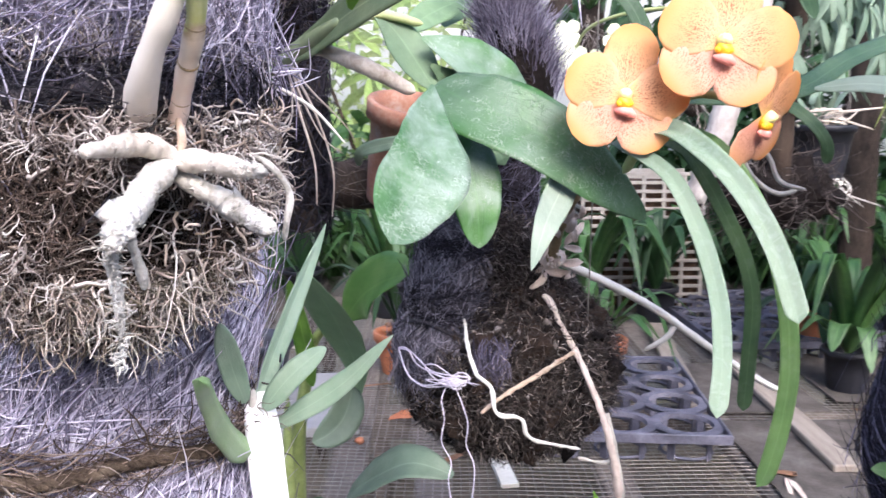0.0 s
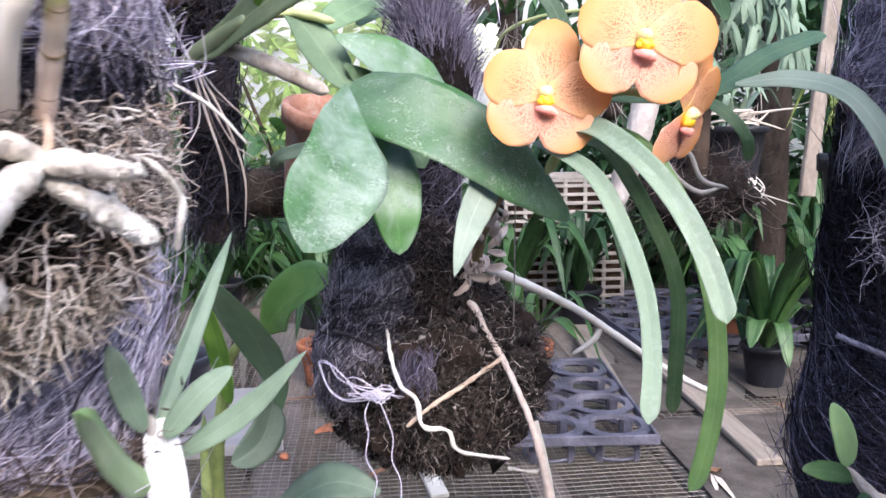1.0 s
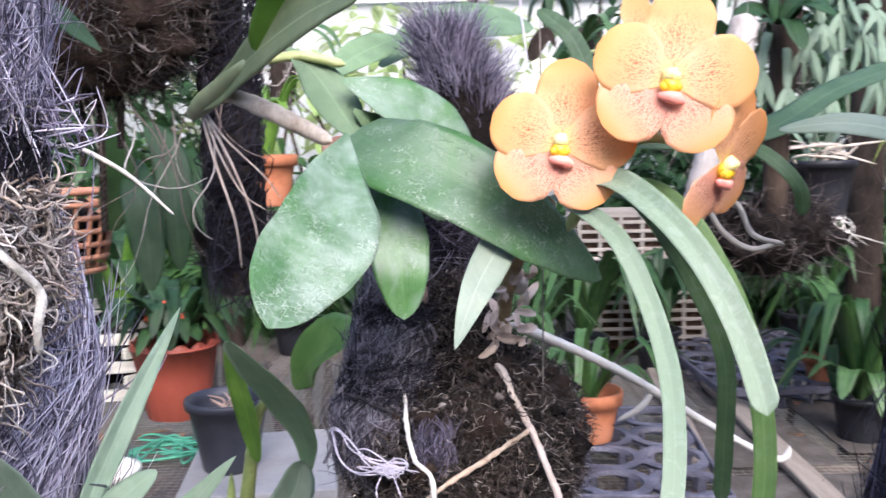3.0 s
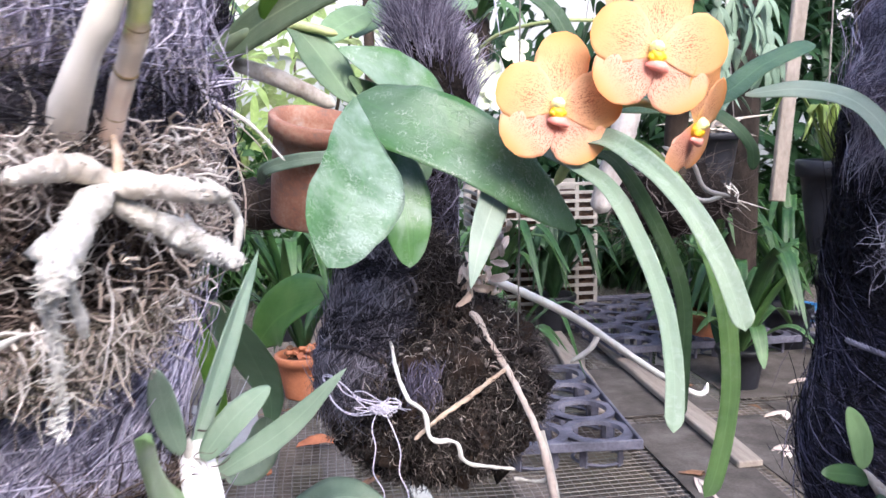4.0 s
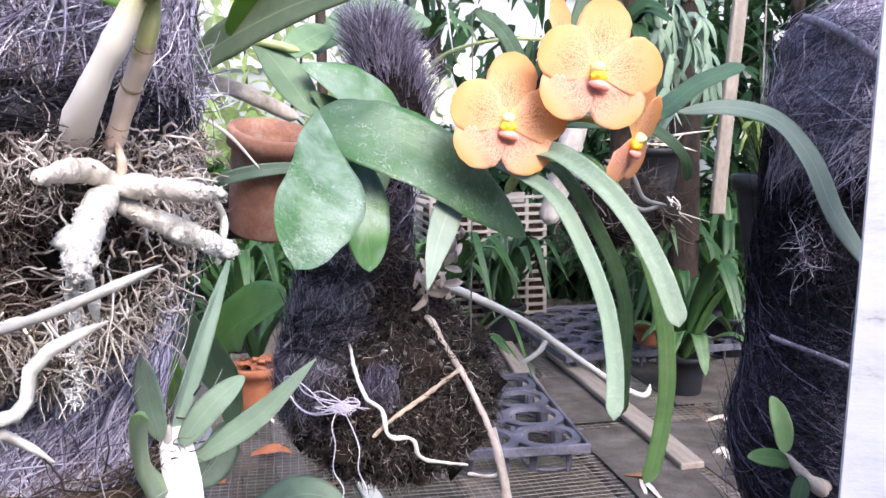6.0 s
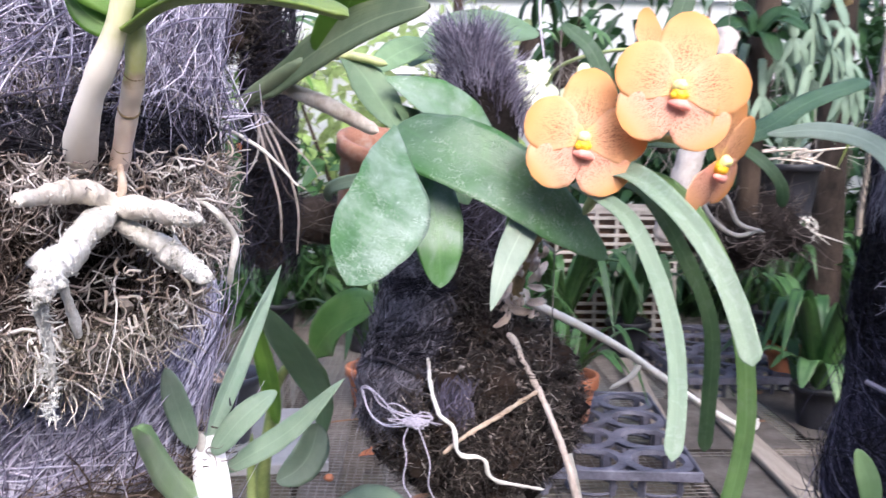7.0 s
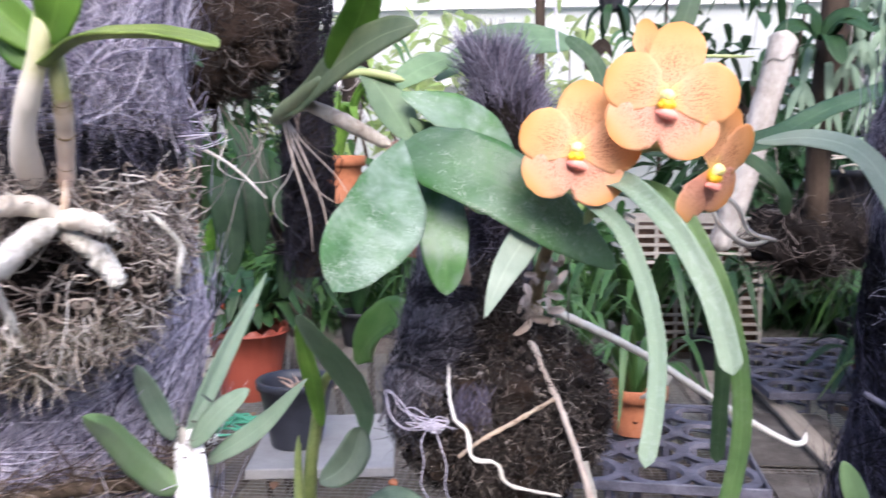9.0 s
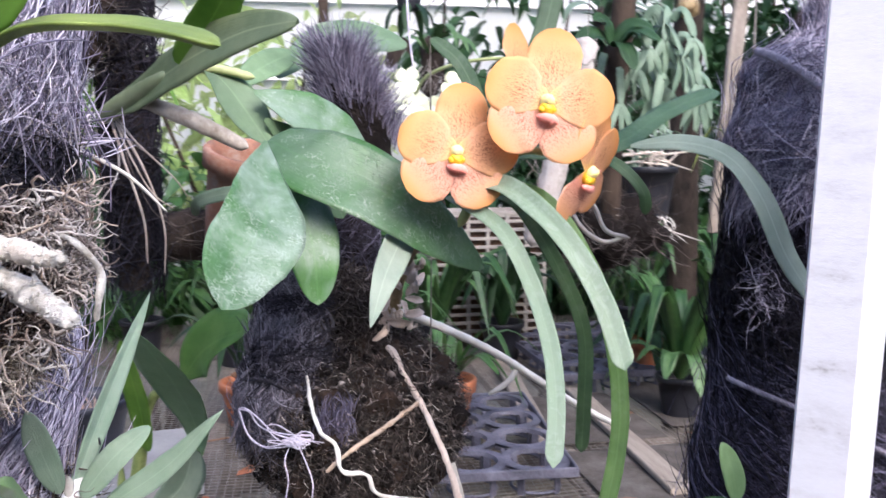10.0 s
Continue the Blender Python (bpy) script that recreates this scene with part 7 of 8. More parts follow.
part("hanger", tube([(-0.05, 0, 0.085), (-0.02, 0.01, 0.6), (0, 0.03, 1.185)], 0.0012, 30, 6), WIRE, back)
part("hanger", tube([(0.05, 0, 0.085), (0.02, 0.01, 0.6), (0, 0.03, 1.185)], 0.0012, 30, 6), WIRE, back)
clump(back, (0, 0, 0.08), 12, 0.16, 0.02, 0.7, 0.9, LEAF_FRESH, seed=12)

# cattleya behind the mount
cat = thing("cattleya", (-0.14, 0.82, BENCH), "cattleya orchid with stiff broad leaves on green stems", "orchid")
part("leaf", blade([(-0.087, 0.806, 0.966), (-0.085, 0.790, 1.010), (-0.096, 0.750, 1.060), (-0.105, 0.700, 1.100), (-0.1105, 0.658, 1.128)], 0.050, "ovate", (-0.40, -0.72, -0.50), 0.14, 0, 0.002, 0.02, 34, 11), LEAF_CATT, cat)
part("leaf", blade([(-0.100, 0.83, 1.045), (-0.080, 0.80, 1.075), (-0.056, 0.76, 1.098), (-0.030, 0.71, 1.115)], 0.060, "ovate", (0.15, -0.9, 0.5), 0.18, 0, 0.002, 0.02, 30, 11), LEAF_CATTBRIGHT, cat, "bright green broad leaf")
part("leaf", blade([(-0.130, 0.80, 0.985), (-0.134, 0.79, 1.03), (-0.140, 0.775, 1.075), (-0.142, 0.76, 1.10)], 0.021, "oval", (-0.3, -1, 0.1), 0.3, 0, 0.002, 0.02, 24, 9), LEAF_FRESH, cat)
part("leaf", blade([(-0.090, 0.80, 0.985), (-0.096, 0.782, 0.962), (-0.108, 0.772, 0.948), (-0.125, 0.765, 0.940)], 0.034, "oval", (0.5, -0.7, 0.5), 0.3, 0, 0.002, 0.02, 24, 9), LEAF_GREYER, cat)
part("leaf", blade([(-0.08, 0.66, 0.935), (-0.052, 0.625, 0.968), (-0.023, 0.600, 0.990), (0.008, 0.590, 0.985)], 0.036, "oval", (-0.1, -0.6, 0.9), 0.25, 0, 0.002, 0.02, 26, 9), LEAF_GREYER, cat)
part("leaf", blade([(-0.10, 0.52, 0.98), (-0.085, 0.50, 0.995), (-0.062, 0.49, 0.998)], 0.030, "oval", (-0.1, -0.6, 0.9), 0.25, 0, 0.002, 0.02, 20, 9), LEAF_GREEN, cat)
part("cane", tube([(-0.150, 0.83, BENCH), (-0.150, 0.82, 0.90), (-0.140, 0.81, 0.975), (-0.128, 0.80, 1.03), (-0.10, 0.785, 1.06)], [0.006, 0.0075, 0.008, 0.006, 0.004], 40, 10, 0.06), CANE_GREEN, cat)
part("cane", tube([(-0.152, 0.80, BENCH), (-0.156, 0.80, 0.92), (-0.155, 0.80, 0.975)], [0.006, 0.008, 0.003], 30, 10, 0.06), CANE_GREEN, cat)
for i, sp in enumerate(([(0.115, 0.56, 0.94), (0.112, 0.55, 0.965), (0.104, 0.545, 0.995)], )):
    part("leaf", blade(sp, 0.010, "lance", (0.2, -1, 0.1), 0.3, 0, 0.001, 0.02, 18, 7), LEAF_FRESH, cat)

# slatted white crate among the plants
crate = thing("white_crate", (0.54, 2.34, BENCH), "shaded white plastic crate with rows of slots", "crate")
for i in range(15):
    part("slat", moved(brick(0.33, 0.006, 0.009, 0.001), pose(0.54, 2.24, BENCH + 0.05 + i * 0.0235)), WHITE_PLASTIC, crate, smooth=False)
    part("slat", moved(brick(0.006, 0.22, 0.009, 0.001), pose(0.375, 2.35, BENCH + 0.05 + i * 0.0235)), WHITE_PLASTIC, crate, smooth=False)
for x in (0.377, 0.43, 0.485, 0.54, 0.595, 0.65, 0.703):
    part("upright", moved(brick(0.010, 0.009, 0.38, 0.001), pose(x, 2.243, BENCH + 0.19)), WHITE_PLASTIC, crate, smooth=False)
part("crate_fill", moved(brick(0.315, 0.19, 0.34, 0.01, 0.008, 6), pose(0.545, 2.352, BENCH + 0.18)), SOIL, crate, "dark block filling the crate")
part("crate_side", moved(brick(0.34, 0.006, 0.38, 0.001), pose(0.54, 2.46, BENCH + 0.19)), WHITE_PLASTIC, crate, smooth=False)

# hanging black pot and slatted black holder
hb = pot("black_pot", (0.652, 1.46, 1.138), 0.042, 0.056, 0.098, BLACK_PLASTIC, "black plastic pot hanging with pale dry stems", 0.012)
part("hanger", tube([(-0.054, 0, 0.092), (0, 0.04, 0.7), (0, 0.14, 1.20)], 0.0012, 30, 6), WIRE, hb)
part("hanger", tube([(0.054, 0, 0.092), (0.01, 0.04, 0.7), (0, 0.14, 1.20)], 0.0012, 30, 6), WIRE, hb)
for i in range(14):
    b = np.array([rng.uniform(-0.035, 0.035), rng.uniform(-0.035, 0.02), 0.085])
    part("dry_stem", tube([b, b + (rng.normal(0, 0.02), -0.01, rng.uniform(0.015, 0.04)), b + (rng.normal(0, 0.05), rng.normal(-0.02, 0.02), rng.uniform(0.0, 0.05))], [0.003, 0.0024, 0.001], 14, 6, 0.1), TWIG if i % 2 else CANE_SKIN, hb)
for i in range(8):
    b = np.array([rng.uniform(-0.02, 0.03), -0.04, 0.01])
    part("dry_root", tube([b, b + (rng.normal(0, 0.015), -0.012, -0.02), b + (rng.normal(0, 0.03), -0.01, -0.05)], [0.0016, 0.0012, 0.0007], 12, 6, 0.2), ROOT_GREY, hb)
clump(hb, (0, 0, 0.08), 5, 0.12, 0.014, 0.8, 0.8, LEAF_GREYER, seed=21, droop=0.8)
hc = pot("black_pot", (0.585, 0.97, 1.09), 0.026, 0.040, 0.115, BLACK_PLASTIC, "narrow black pot fixed beside the coir pole", 0.02)
part("hanger", tube([(0, 0.02, 0.08), (0.01, 0.03, 0.45)], 0.0012, 30, 6), WIRE, hc)
clump(hc, (0, 0, 0.09), 12, 0.13, 0.018, 0.6, 0.9, LEAF_LIME, seed=22)

for x, y, turn, ln in ((0.612, 1.55, -1.5, 0.75), (0.492, 1.74, -7, 0.62)):
    ob = thing("loose_plank", (x, y, BENCH), "loose pale brown plank lying on the bench", "plank", "loose planks")
    part("plank_board", moved(brick(0.042, ln, 0.012, 0.002, 0.003, 8, x), pose(x, y, BENCH + 0.014, 0, 0, turn)), WOOD_TAN, ob, smooth=False)

# ---- trees, shrubs and hanging plants behind the bench ----
def hedge(name, label, boxes, count, length, width, material, stems=0, droop=0.4, seed=0):
    """A mass of small leaves inside a few uneven clouds."""
    global rng
    keep = rng
    rng = np.random.default_rng(seed)
    ob = tagged(thing(name, (boxes[0][0], boxes[0][1], 0), label, "shrub"), kind="stuff")
    vs = []
    for (cx, cy, cz, sx, sy, sz) in boxes:
        n = count
        d = unit(rng.normal(0, 1, (n, 3)))
        r = rng.uniform(0.25, 1.0, (n, 1)) ** 0.5 * (1 + 0.25 * np.sin(5 * d[:, :1] + seed) * np.cos(4 * d[:, 2:3]))
        c = np.array([cx, cy, cz]) + d * r * (sx, sy, sz)
        hd = d * (0.8, 0.8, 0.5) + rng.normal(0, 0.6, (n, 3))
        vs.append(foliage(c, hd, length * rng.uniform(0.5, 1.3, n), width * rng.uniform(0.6, 1.3, n), droop))
    n0, V, F, U = 0, [], [], []
    for v, f, u in vs:
        V.append(v)
        F.append(f + n0)
        U.append(u)
        n0 += len(v)
    part("leaf_mass", (np.vstack(V), np.vstack(F), np.vstack(U)), material, ob)
    for i in range(stems):
        b = boxes[i % len(boxes)]
        x, y = b[0] + rng.uniform(-0.6, 0.6) * b[3], b[1] + rng.uniform(-0.4, 0.4) * b[4]
        part("branch", tube([(x, y, 0.0), (x + rng.normal(0, 0.05), y, b[2] * 0.6), (x + rng.normal(0, 0.12), y + rng.normal(0, 0.1), b[2] + b[5] * 0.7)], [0.016, 0.011, 0.004], 24, 7, 0.1), BARK_BROWN, ob)
    rng = keep
    return ob


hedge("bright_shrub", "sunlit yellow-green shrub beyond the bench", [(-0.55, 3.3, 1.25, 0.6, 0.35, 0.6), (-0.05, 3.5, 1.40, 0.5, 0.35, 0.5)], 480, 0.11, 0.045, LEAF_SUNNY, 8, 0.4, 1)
hedge("mid_shrub", "leafy shrub behind the bench", [(-0.2, 2.95, 0.95, 0.5, 0.2, 0.35), (0.35, 2.9, 0.85, 0.5, 0.2, 0.25), (-1.0, 2.9, 1.0, 0.5, 0.25, 0.4)], 800, 0.12, 0.04, LEAF_GREEN, 6, 0.4, 2)
hedge("dark_shrub", "dense dark green shrub behind the bench", [(0.95, 2.9, 1.0, 0.45, 0.25, 0.4), (1.55, 2.9, 1.2, 0.5, 0.3, 0.6), (1.3, 2.75, 0.85, 0.6, 0.2, 0.25), (2.2, 2.8, 1.3, 0.5, 0.4, 0.8), (-1.4, 3.2, 1.35, 0.6, 0.3, 0.7), (-1.9, 3.1, 1.5, 0.5, 0.3, 0.8)], 1500, 0.14, 0.038, LEAF_DEEP, 6, 0.5, 3)
hedge("tall_shrub", "airy tall shrub under the roof edge", [(1.0, 3.2, 1.75, 0.6, 0.3, 0.45), (1.9, 3.2, 1.85, 0.7, 0.3, 0.5)], 300, 0.15, 0.05, LEAF_DEEP, 4, 0.6, 4)
hedge("fern_bank", "low fern bank at the back of the bench", [(0.1, 2.62, 0.86, 0.32, 0.12, 0.12), (-0.55, 2.6, 0.9, 0.35, 0.12, 0.16), (1.2, 2.5, 0.9, 0.35, 0.12, 0.16)], 500, 0.10, 0.022, LEAF_GREEN, 0, 0.4, 5)
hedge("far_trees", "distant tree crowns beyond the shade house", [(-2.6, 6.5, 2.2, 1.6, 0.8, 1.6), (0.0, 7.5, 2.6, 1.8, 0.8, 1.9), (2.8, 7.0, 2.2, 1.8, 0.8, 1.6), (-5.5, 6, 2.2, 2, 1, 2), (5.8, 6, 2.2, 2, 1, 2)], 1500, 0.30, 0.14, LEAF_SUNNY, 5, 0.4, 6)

# potted orchids along the back of the bench
r2 = np.random.default_rng(31)
for i, (x, y, m, n, ln, w) in enumerate(((0.36, 2.05, LEAF_GREEN, 20, 0.30, 0.03), (0.55, 2.12, LEAF_DEEP, 20, 0.26, 0.03), (0.20, 1.85, LEAF_GREEN, 18, 0.22, 0.016), (0.14, 2.3, LEAF_GREEN, 14, 0.28, 0.024), (0.60, 2.42, LEAF_GREEN, 16, 0.3, 0.028), (0.98, 2.3, LEAF_DEEP, 18, 0.36, 0.03),
                                       (1.25, 2.2, LEAF_GREEN, 18, 0.36, 0.028), (-0.14, 2.2, LEAF_GREEN, 14, 0.3, 0.034), (-0.40, 2.35, LEAF_DEEP, 14, 0.32, 0.036), (1.05, 1.85, LEAF_GREEN, 16, 0.34, 0.024),
                                       (-1.15, 2.3, LEAF_DEEP, 14, 0.34, 0.04))):
    q = pot("plant_pot", (x, y, BENCH), 0.042, 0.056, 0.10, BLACK_PLASTIC, "black plastic pot with a leafy orchid", 0.014, group="bench pots")
    clump(q, (0, 0, 0.085), n, ln, w, 0.85, 0.8, m, "lance", 0.7, 40 + i)

bark_pot = pot("terracotta_pot", (-0.088, 1.70, BENCH), 0.040, 0.054, 0.088, TERRACOTTA, "terracotta pot heaped with rusty bark chips", 0.018, 0.9)
for i in range(26):
    x, y, h = rng.normal(0, 0.018), rng.normal(0, 0.018), rng.uniform(0.082, 0.100)
    part("bark_chip", moved(brick(rng.uniform(0.012, 0.026), rng.uniform(0.008, 0.014), rng.uniform(0.005, 0.009), 0.001, 0.002, 2, i), pose(x, y, h, rng.uniform(-40, 40), rng.uniform(-40, 40), rng.uniform(0, 180))), TERRACOTTA if i % 3 else DEAD_LEAF, bark_pot, smooth=False)
clump(bark_pot, (0.0, 0.02, 0.085), 7, 0.20, 0.026, 0.9, 0.8, LEAF_DEEP, "lance", 0.7, 50)

# bits that lie on the mesh under the mount
chip = thing("wood_chip", (0.088, 1.21, BENCH + 0.006), "pale split wood chip lying on the wire mesh", "wood chip")
part("chip_body", moved(brick(0.026, 0.150, 0.007, 0.001, 0.003, 5, 3), pose(0.088, 1.21, BENCH + 0.006, 2, 0, 7)), WOOD_SLAT, chip, smooth=False)
dead = thing("dead_leaf", (-0.061, 1.392, BENCH + 0.004), "curled rust-brown dead leaf on the wire mesh", "leaf")
part("leaf_blade", blade([(-0.095, 1.396, BENCH + 0.006), (-0.071, 1.389, BENCH + 0.013), (-0.047, 1.392, BENCH + 0.014), (-0.025, 1.398, BENCH + 0.005)], 0.024, "oval", (0, -0.3, 1), 0.35, 0.25, 0.0008, 0.08, 18, 9), TERRACOTTA, dead)
pebble = thing("clay_pebble", (-0.136, 1.300, BENCH + 0.006), "small orange clay pebble on the wire mesh", "pebble")
part("pebble_body", lumpy((-0.136, 1.300, BENCH + 0.007), (0.008, 0.007, 0.006), 16, 12, 0.2, 200), TERRACOTTA, pebble)

# trunks and laths
def trunk(name, points, radii, material, label, category="trunk", lump=0.12):
    ob = thing(name, points[0], label, category)
    part("trunk", tube(points, radii, 50, 14, lump), material, ob)
    return ob


log = trunk("pale_log", [(0.318, 1.06, 1.14), (0.335, 1.05, 1.20), (0.353, 1.05, 1.265), (0.372, 1.05, 1.34), (0.389, 1.05, 1.410)], [0.014, 0.0165, 0.0165, 0.0165, 0.0165], BARK_PALE, "pale lichened leaning log hung on a wire", "hanging log")
part("hanger", tube([(0.389, 1.05, 1.40), (0.40, 1.05, 1.8), (0.42, 1.05, 2.35)], 0.0012, 20, 6), WIRE, log)
part("wire_band", tube(belt(0.381, 1.05, 1.375, 0.0185, 0.004, 0, 360, 24), 0.0010, 40, 6), WIRE, log)
trunk("brown_log", [(0.50, 1.24, 1.08), (0.485, 1.2, 1.3), (0.50, 1.15, 1.7), (0.52, 1.06, 2.34)], [0.016, 0.018, 0.018, 0.018], BARK_BROWN, "brown bark log hung from the roof", "hanging log")
tree = trunk("slender_tree", [(0.88, 1.78, 0.0), (0.88, 1.76, 0.9), (0.872, 1.75, 1.4), (0.90, 1.75, 2.35)], [0.036, 0.034, 0.032, 0.030], BARK_BLACK, "slender tree with blackened bark beside the bench", "tree")
lath2 = thing("wood_lath", (0.935, 1.615, 1.72), "grey-brown wooden lath hanging from the roof beam", "lath")
part("lath_strip", moved(brick(0.034, 0.012, 1.26, 0.002, 0.003, 12), pose(0.935, 1.615, 1.72, 0, 6, 12)), BARK_GREY, lath2, smooth=False)
trunk("roof_post", [(0.13, 2.9, 0.0), (0.13, 2.9, 2.4)], [0.018, 0.018], BARK_BROWN, "thin brown post at the plastic film", "post", 0.03)
trunk("roof_post", [(1.75, 2.6, 0.0), (1.75, 2.6, 2.4)], [0.02, 0.02], BARK_BROWN, "thin brown post among shrubs", "post", 0.03)
tree2 = trunk("slender_tree", [(-0.62, 2.5, 0.0), (-0.60, 2.45, 0.9), (-0.62, 2.45, 1.8)], [0.036, 0.034, 0.030], BARK_BLACK, "slender tree with blackened bark behind the pots", "tree")

part("branch_stub", tube([(0.875, 1.75, 1.56), (0.855, 1.715, 1.575), (0.845, 1.70, 1.585)], [0.024, 0.022, 0.020], 14, 12, 0.15), OCHRE, tree, "brown sawn branch stub")
part("branch_stub", tube([(-0.60, 2.45, 1.30), (-0.57, 2.42, 1.36), (-0.55, 2.40, 1.44)], [0.016, 0.013, 0.008], 14, 10, 0.15), BARK_BLACK, tree2)

# grey-green hanging fern on the brown trunk
horn = thing("staghorn_fern", (0.485, 1.17, 1.34), "staghorn fern with drooping forked grey-green fronds", "fern")
r3 = np.random.default_rng(9)
for i in range(17):
    b = np.array([0.50 + r3.uniform(-0.04, 0.07), 1.16 + r3.uniform(-0.03, 0.04), 1.405 + r3.uniform(-0.05, 0.05)])
    d = np.array([r3.uniform(-0.7, 0.9), r3.uniform(-0.8, 0.0), 0])
    ln = r3.uniform(0.07, 0.12)
    f = b + d * ln * 0.45 + (0, 0, -ln * 0.30)
    face = (r3.uniform(-0.7, 0.7), -1, 0.5)
    part("frond", blade([b, b + d * ln * 0.25 + (0, 0, 0.012), f + d * ln * 0.1 + (0, 0, -ln * 0.05)], r3.uniform(0.011, 0.017), "strap", face, 0.1, 0, 0.001, 0.1, 16, 5, seed=i), LEAF_GREY, horn)
    for s_ in (-1, 0.1, 1):
        k = r3.uniform(0.7, 1.2)
        part("frond", blade([f + d * ln * 0.02, f + d * ln * 0.12 + (s_ * 0.010, 0, -ln * 0.22 * k), f + d * ln * 0.10 + (s_ * 0.020, 0, -ln * 0.55 * k)], r3.uniform(0.007, 0.011), "lance", face, 0.1, 0, 0.001, 0.08, 12, 5), LEAF_GREY, horn)

# dark broad-leaved orchid on the brown log
dk = thing("dark_leaved_orchid", (0.475, 1.15, 1.40), "orchid with broad dark green leaves on the brown log", "orchid")
for i, (dx, dy, dz, ln) in enumerate(((-0.9, -0.5, 0.1, 0.10), (0.5, -0.8, 0.15, 0.10), (0.1, -0.9, -0.4, 0.08), (-0.6, -0.3, 0.7, 0.08), (0.7, -0.5, 0.5, 0.08))):
    b = np.array([0.460, 1.14, 1.410])
    d = np.array([dx, dy, dz]) * 0.8
    part("leaf", blade([b, b + d * ln * 0.5 + (0, 0, 0.012), b + d * ln + (0, 0, -0.012)], 0.028, "oval", (0.1, -0.7, 0.7), 0.15, 0, 0.0014, 0.04, 20, 7, seed=i), LEAF_DEEP, dk)

# small dark pot hanging high up, with drooping leaves
hp = pot("black_pot", (0.235, 1.6, 1.53), 0.020, 0.028, 0.045, BLACK_PLASTIC, "small black pot hanging high with drooping leaves", 0.01)
part("hanger", tube([(-0.03, 0, 0.055), (-0.01, 0, 0.4), (0, 0, 0.86)], 0.0012, 24, 6), WIRE, hp)
part("hanger", tube([(0.03, 0, 0.055), (0.01, 0, 0.4), (0, 0, 0.86)], 0.0012, 24, 6), WIRE, hp)
for i in range(7):
    a = radians(i * 51)
    part("leaf", blade([(0.02 * math.cos(a), 0.02 * math.sin(a), 0.01), (0.04 * math.cos(a), 0.04 * math.sin(a), -0.01), (0.05 * math.cos(a), 0.05 * math.sin(a), -0.05)], 0.016, "lance", (math.cos(a), math.sin(a), 0.4), 0.2, 0, 0.001, 0, 14, 5), LEAF_DEEP, hp)
wither = thing("withered_leaf", (0.214, 1.575, 1.42), "small black withered leaf hanging on a thread", "leaf")
part("leaf_blade", blade([(0.190, 1.57, 1.420), (0.205, 1.565, 1.450), (0.222, 1.57, 1.462), (0.236, 1.575, 1.440)], 0.026, "lance", (0.2, -1, 0.4), 0.4, 0.2, 0.001, 0.2, 18, 7), BARK_BLACK, wither)
part("thread_strand", tube([(0.222, 1.57, 1.462), (0.224, 1.585, 1.9), (0.224, 1.60, 2.345)], 0.0006, 12, 5), WIRE, wither)
blos = thing("pale_blossoms", (0.19, 1.25, 1.30), "cluster of pale green-white blossoms behind the brush", "blossom")
for i in range(11):
    c = np.array([0.19 + r3.uniform(-0.07, 0.07), 1.25 + r3.uniform(-0.03, 0.03), 1.335 + r3.uniform(-0.04, 0.035)])
    for s in range(4):
        a = s * math.pi / 2 + i
        part("petal", blade([c, c + np.array([math.cos(a), -0.2, math.sin(a)]) * 0.012, c + np.array([math.cos(a), -0.3, math.sin(a)]) * 0.022], 0.02, "petal", (0, -1, 0.1), 0.05, 0.1, 0.0008, 0.05, 8, 5, seed=i), BLOSSOM, blos)
part("stem", tube([(0.19, 1.26, 1.33), (0.20, 1.18, 1.37), (0.26, 1.10, 1.385), (0.355, 1.055, 1.38)], 0.0025, 20, 6), STALK, blos)

# dark hanging root ball under the right-hand plants
rb = thing("hanging_root_ball", (0.50, 1.28, 1.08), "dark ball of roots hanging on the brown trunk", "root ball")
part("ball", lumpy((0.50, 1.26, 1.14), (0.085, 0.06, 0.055), 50, 34, 0.3, 34), CORE_DARK, rb)
N = 500
d = unit(rng.normal(0, 1, (N, 3)))
tagged(part("root_fuzz", curls(np.array([0.50, 1.26, 1.14]) + d * (0.085, 0.06, 0.055), d * 0.5 + rng.normal(0, 0.7, (N, 3)) + (0, 0, -0.3), 8, 0.008, 0.35, rng.uniform(0.0004, 0.0011, N)), FIBRE_MOSS, rb), kind="stuff")

# litter on the bench
for i in range(46):
    x, y = rng.uniform(-0.7, 1.1), rng.uniform(0.95, 2.0)
    z = BENCH + 0.004
    sp = [(x, y, z), (x + rng.normal(0, 0.015), y + rng.normal(0, 0.015), z + 0.006), (x + rng.normal(0, 0.03), y + rng.normal(0, 0.03), z + 0.002)]
    ob = thing("fallen_leaf", (x, y, BENCH), "small dead leaf lying on the wire mesh", "leaf", "fallen leaves")
    part("leaf_blade", blade(sp, rng.uniform(0.006, 0.02), "oval", (0, 0, 1), 0.2, 0.2, 0.0006, 0.1, 9, 5, seed=i), DEAD_LEAF if i % 3 else HUSK, ob)

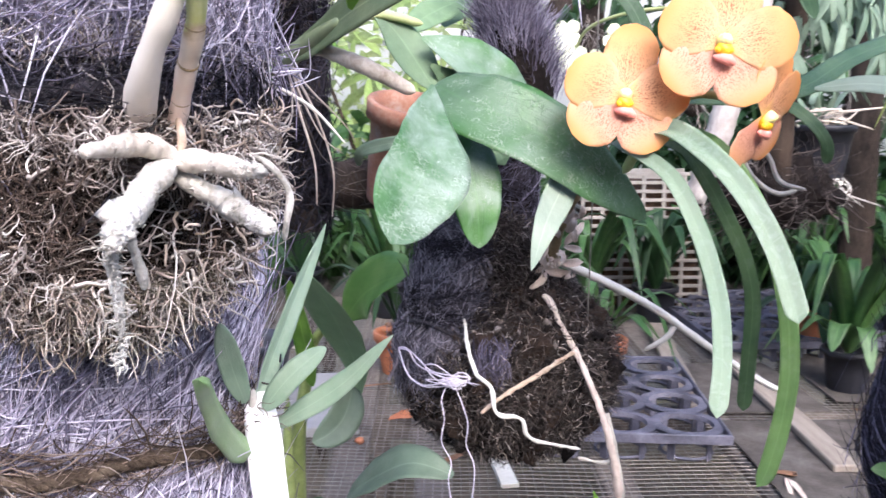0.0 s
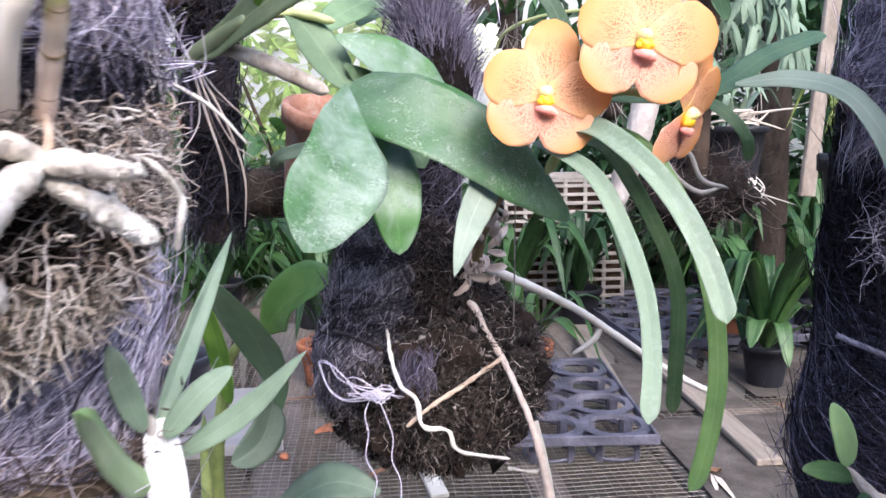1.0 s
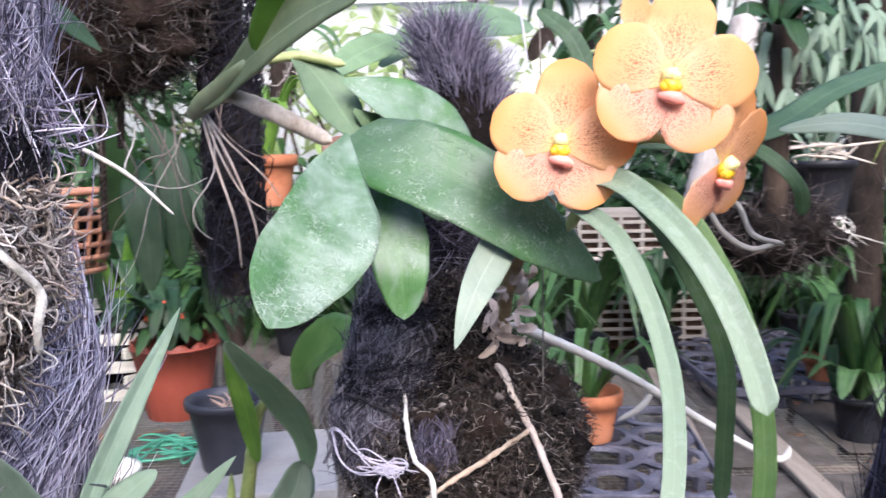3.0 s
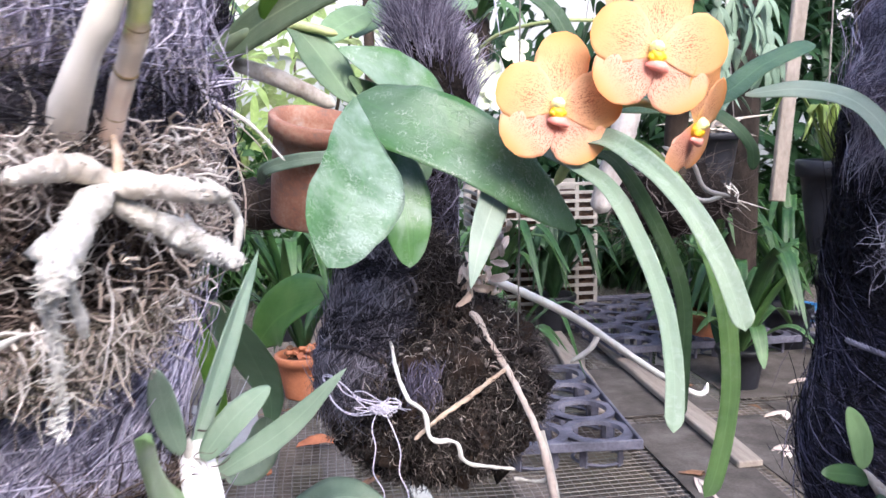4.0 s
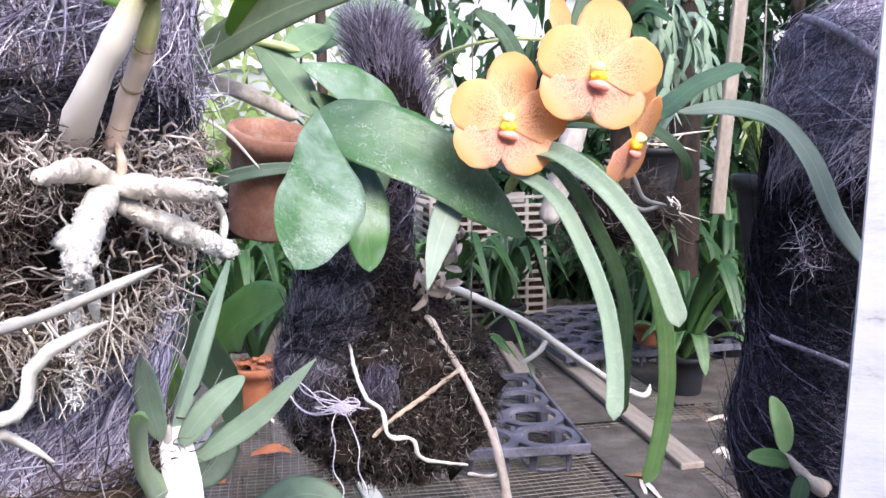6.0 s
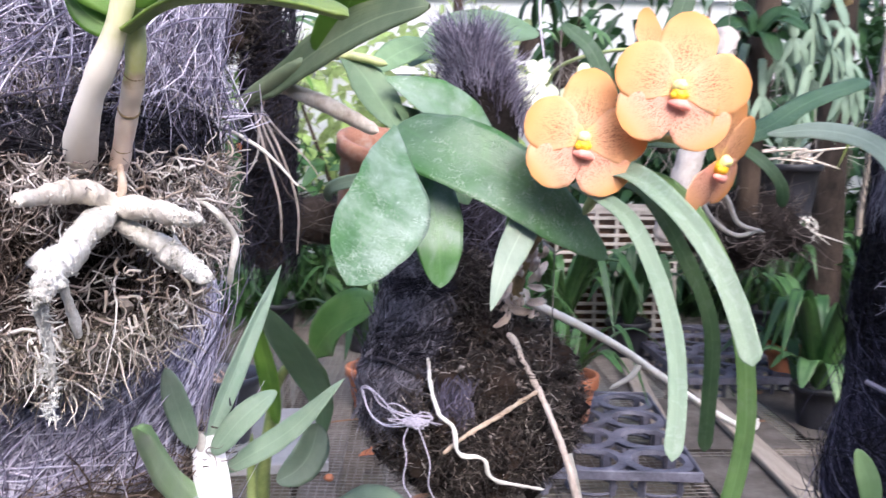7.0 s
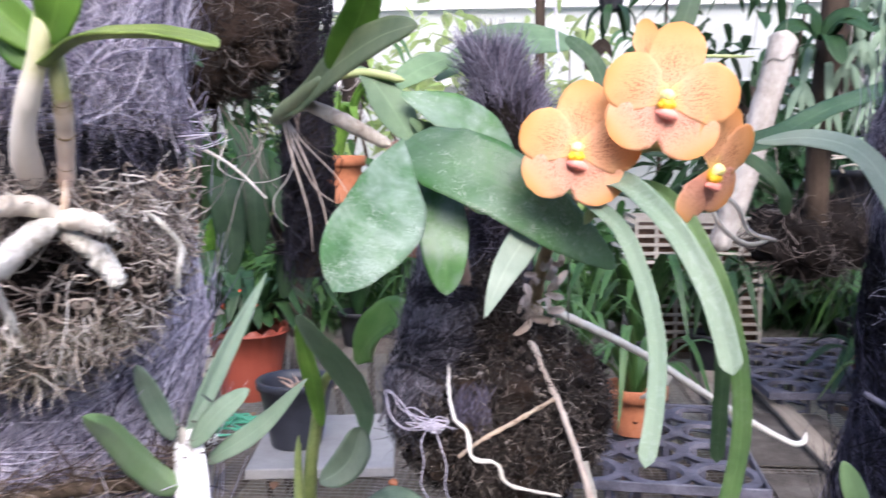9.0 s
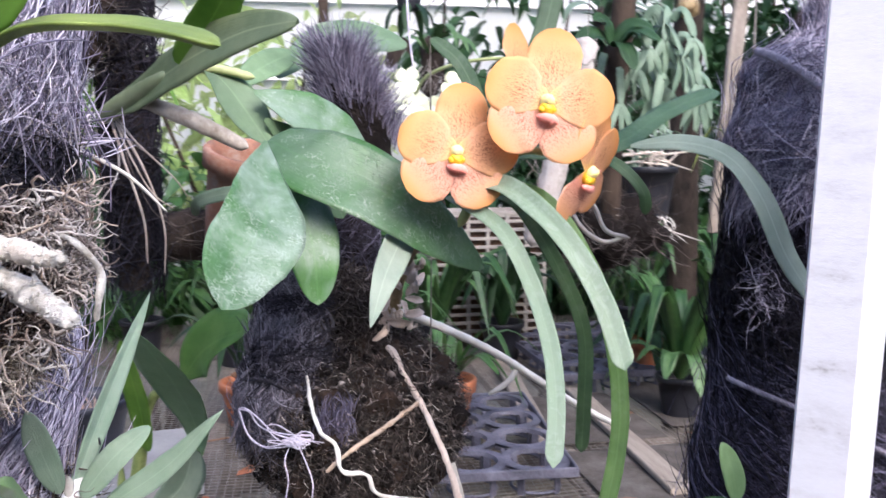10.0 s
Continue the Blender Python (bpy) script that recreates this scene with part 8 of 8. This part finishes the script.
# orchids on slabs that hang among the plants at the back
def slab_orchid(x, y, z, seed, leaf, label):
    r = np.random.default_rng(seed)
    ob = thing("slab_orchid", (x, y, z - 0.10), label, "orchid", "slab orchids")
    part("slab", tube([(x, y, z - 0.09), (x + 0.01, y, z), (x, y, z + 0.09)], [0.026, 0.034, 0.024], 20, 12, 0.35), BARK_BLACK, ob)
    beam_y = min((0.62, 1.05, 1.6, 2.6), key=lambda b: abs(b - y))
    part("hanger", tube([(x, y, z + 0.08), (x, beam_y, 2.35)], 0.0015, 6, 5), WIRE, ob)
    n = 26
    st = np.array([x, y - 0.02, z]) + r.normal(0, 0.02, (n, 3))
    tagged(part("root_fall", curls(st, np.tile((0, -0.2, -1.0), (n, 1)) + r.normal(0, 0.5, (n, 3)), 12, 0.014, 0.22, r.uniform(0.0008, 0.002, n), lambda p: np.array([0, 0, -0.12]), 4), FIBRE_ROOT, ob), kind="stuff")
    for i in range(9):
        a = r.uniform(0, 2 * math.pi)
        d = np.array([math.cos(a), math.sin(a) - 0.4, 0])
        ln = r.uniform(0.10, 0.19)
        b = np.array([x, y - 0.02, z + 0.03])
        part("leaf", blade([b, b + d * ln * 0.4 + (0, 0, ln * 0.35), b + d * ln * 0.8 + (0, 0, ln * 0.25), b + d * ln + (0, 0, -ln * 0.1)], r.uniform(0.016, 0.03), "lance", (0, -0.5, 1), 0.25, 0, 0.0012, 0.03, 16, 5, seed=i), leaf, ob)
    return ob


for i, (x, y, z, leaf) in enumerate(((0.78, 1.95, 1.46, LEAF_DEEP), (1.02, 2.1, 1.30, LEAF_GREEN), (1.25, 1.9, 1.52, LEAF_DEEP), (1.12, 1.62, 1.22, LEAF_DULLGREEN), (0.60, 2.05, 1.34, LEAF_DEEP), (1.45, 2.0, 1.30, LEAF_GREEN),
                                     (0.92, 2.4, 1.60, LEAF_GREYER), (0.42, 2.5, 1.52, LEAF_DULLGREEN), (-0.36, 2.1, 1.47, LEAF_DULLGREEN), (-0.78, 1.75, 1.42, LEAF_DEEP))):
    slab_orchid(x, y, z, 60 + i, leaf, ("hanging slab with dark strap-leaved orchid and trailing roots", "hanging slab with green strap-leaved orchid and trailing roots")[i % 2])
bluepot = pot("blue_pot", (1.23, 2.073, BENCH), 0.026, 0.034, 0.05, BLUE_PLASTIC, "small blue plastic pot at the back of the bench", 0.01)
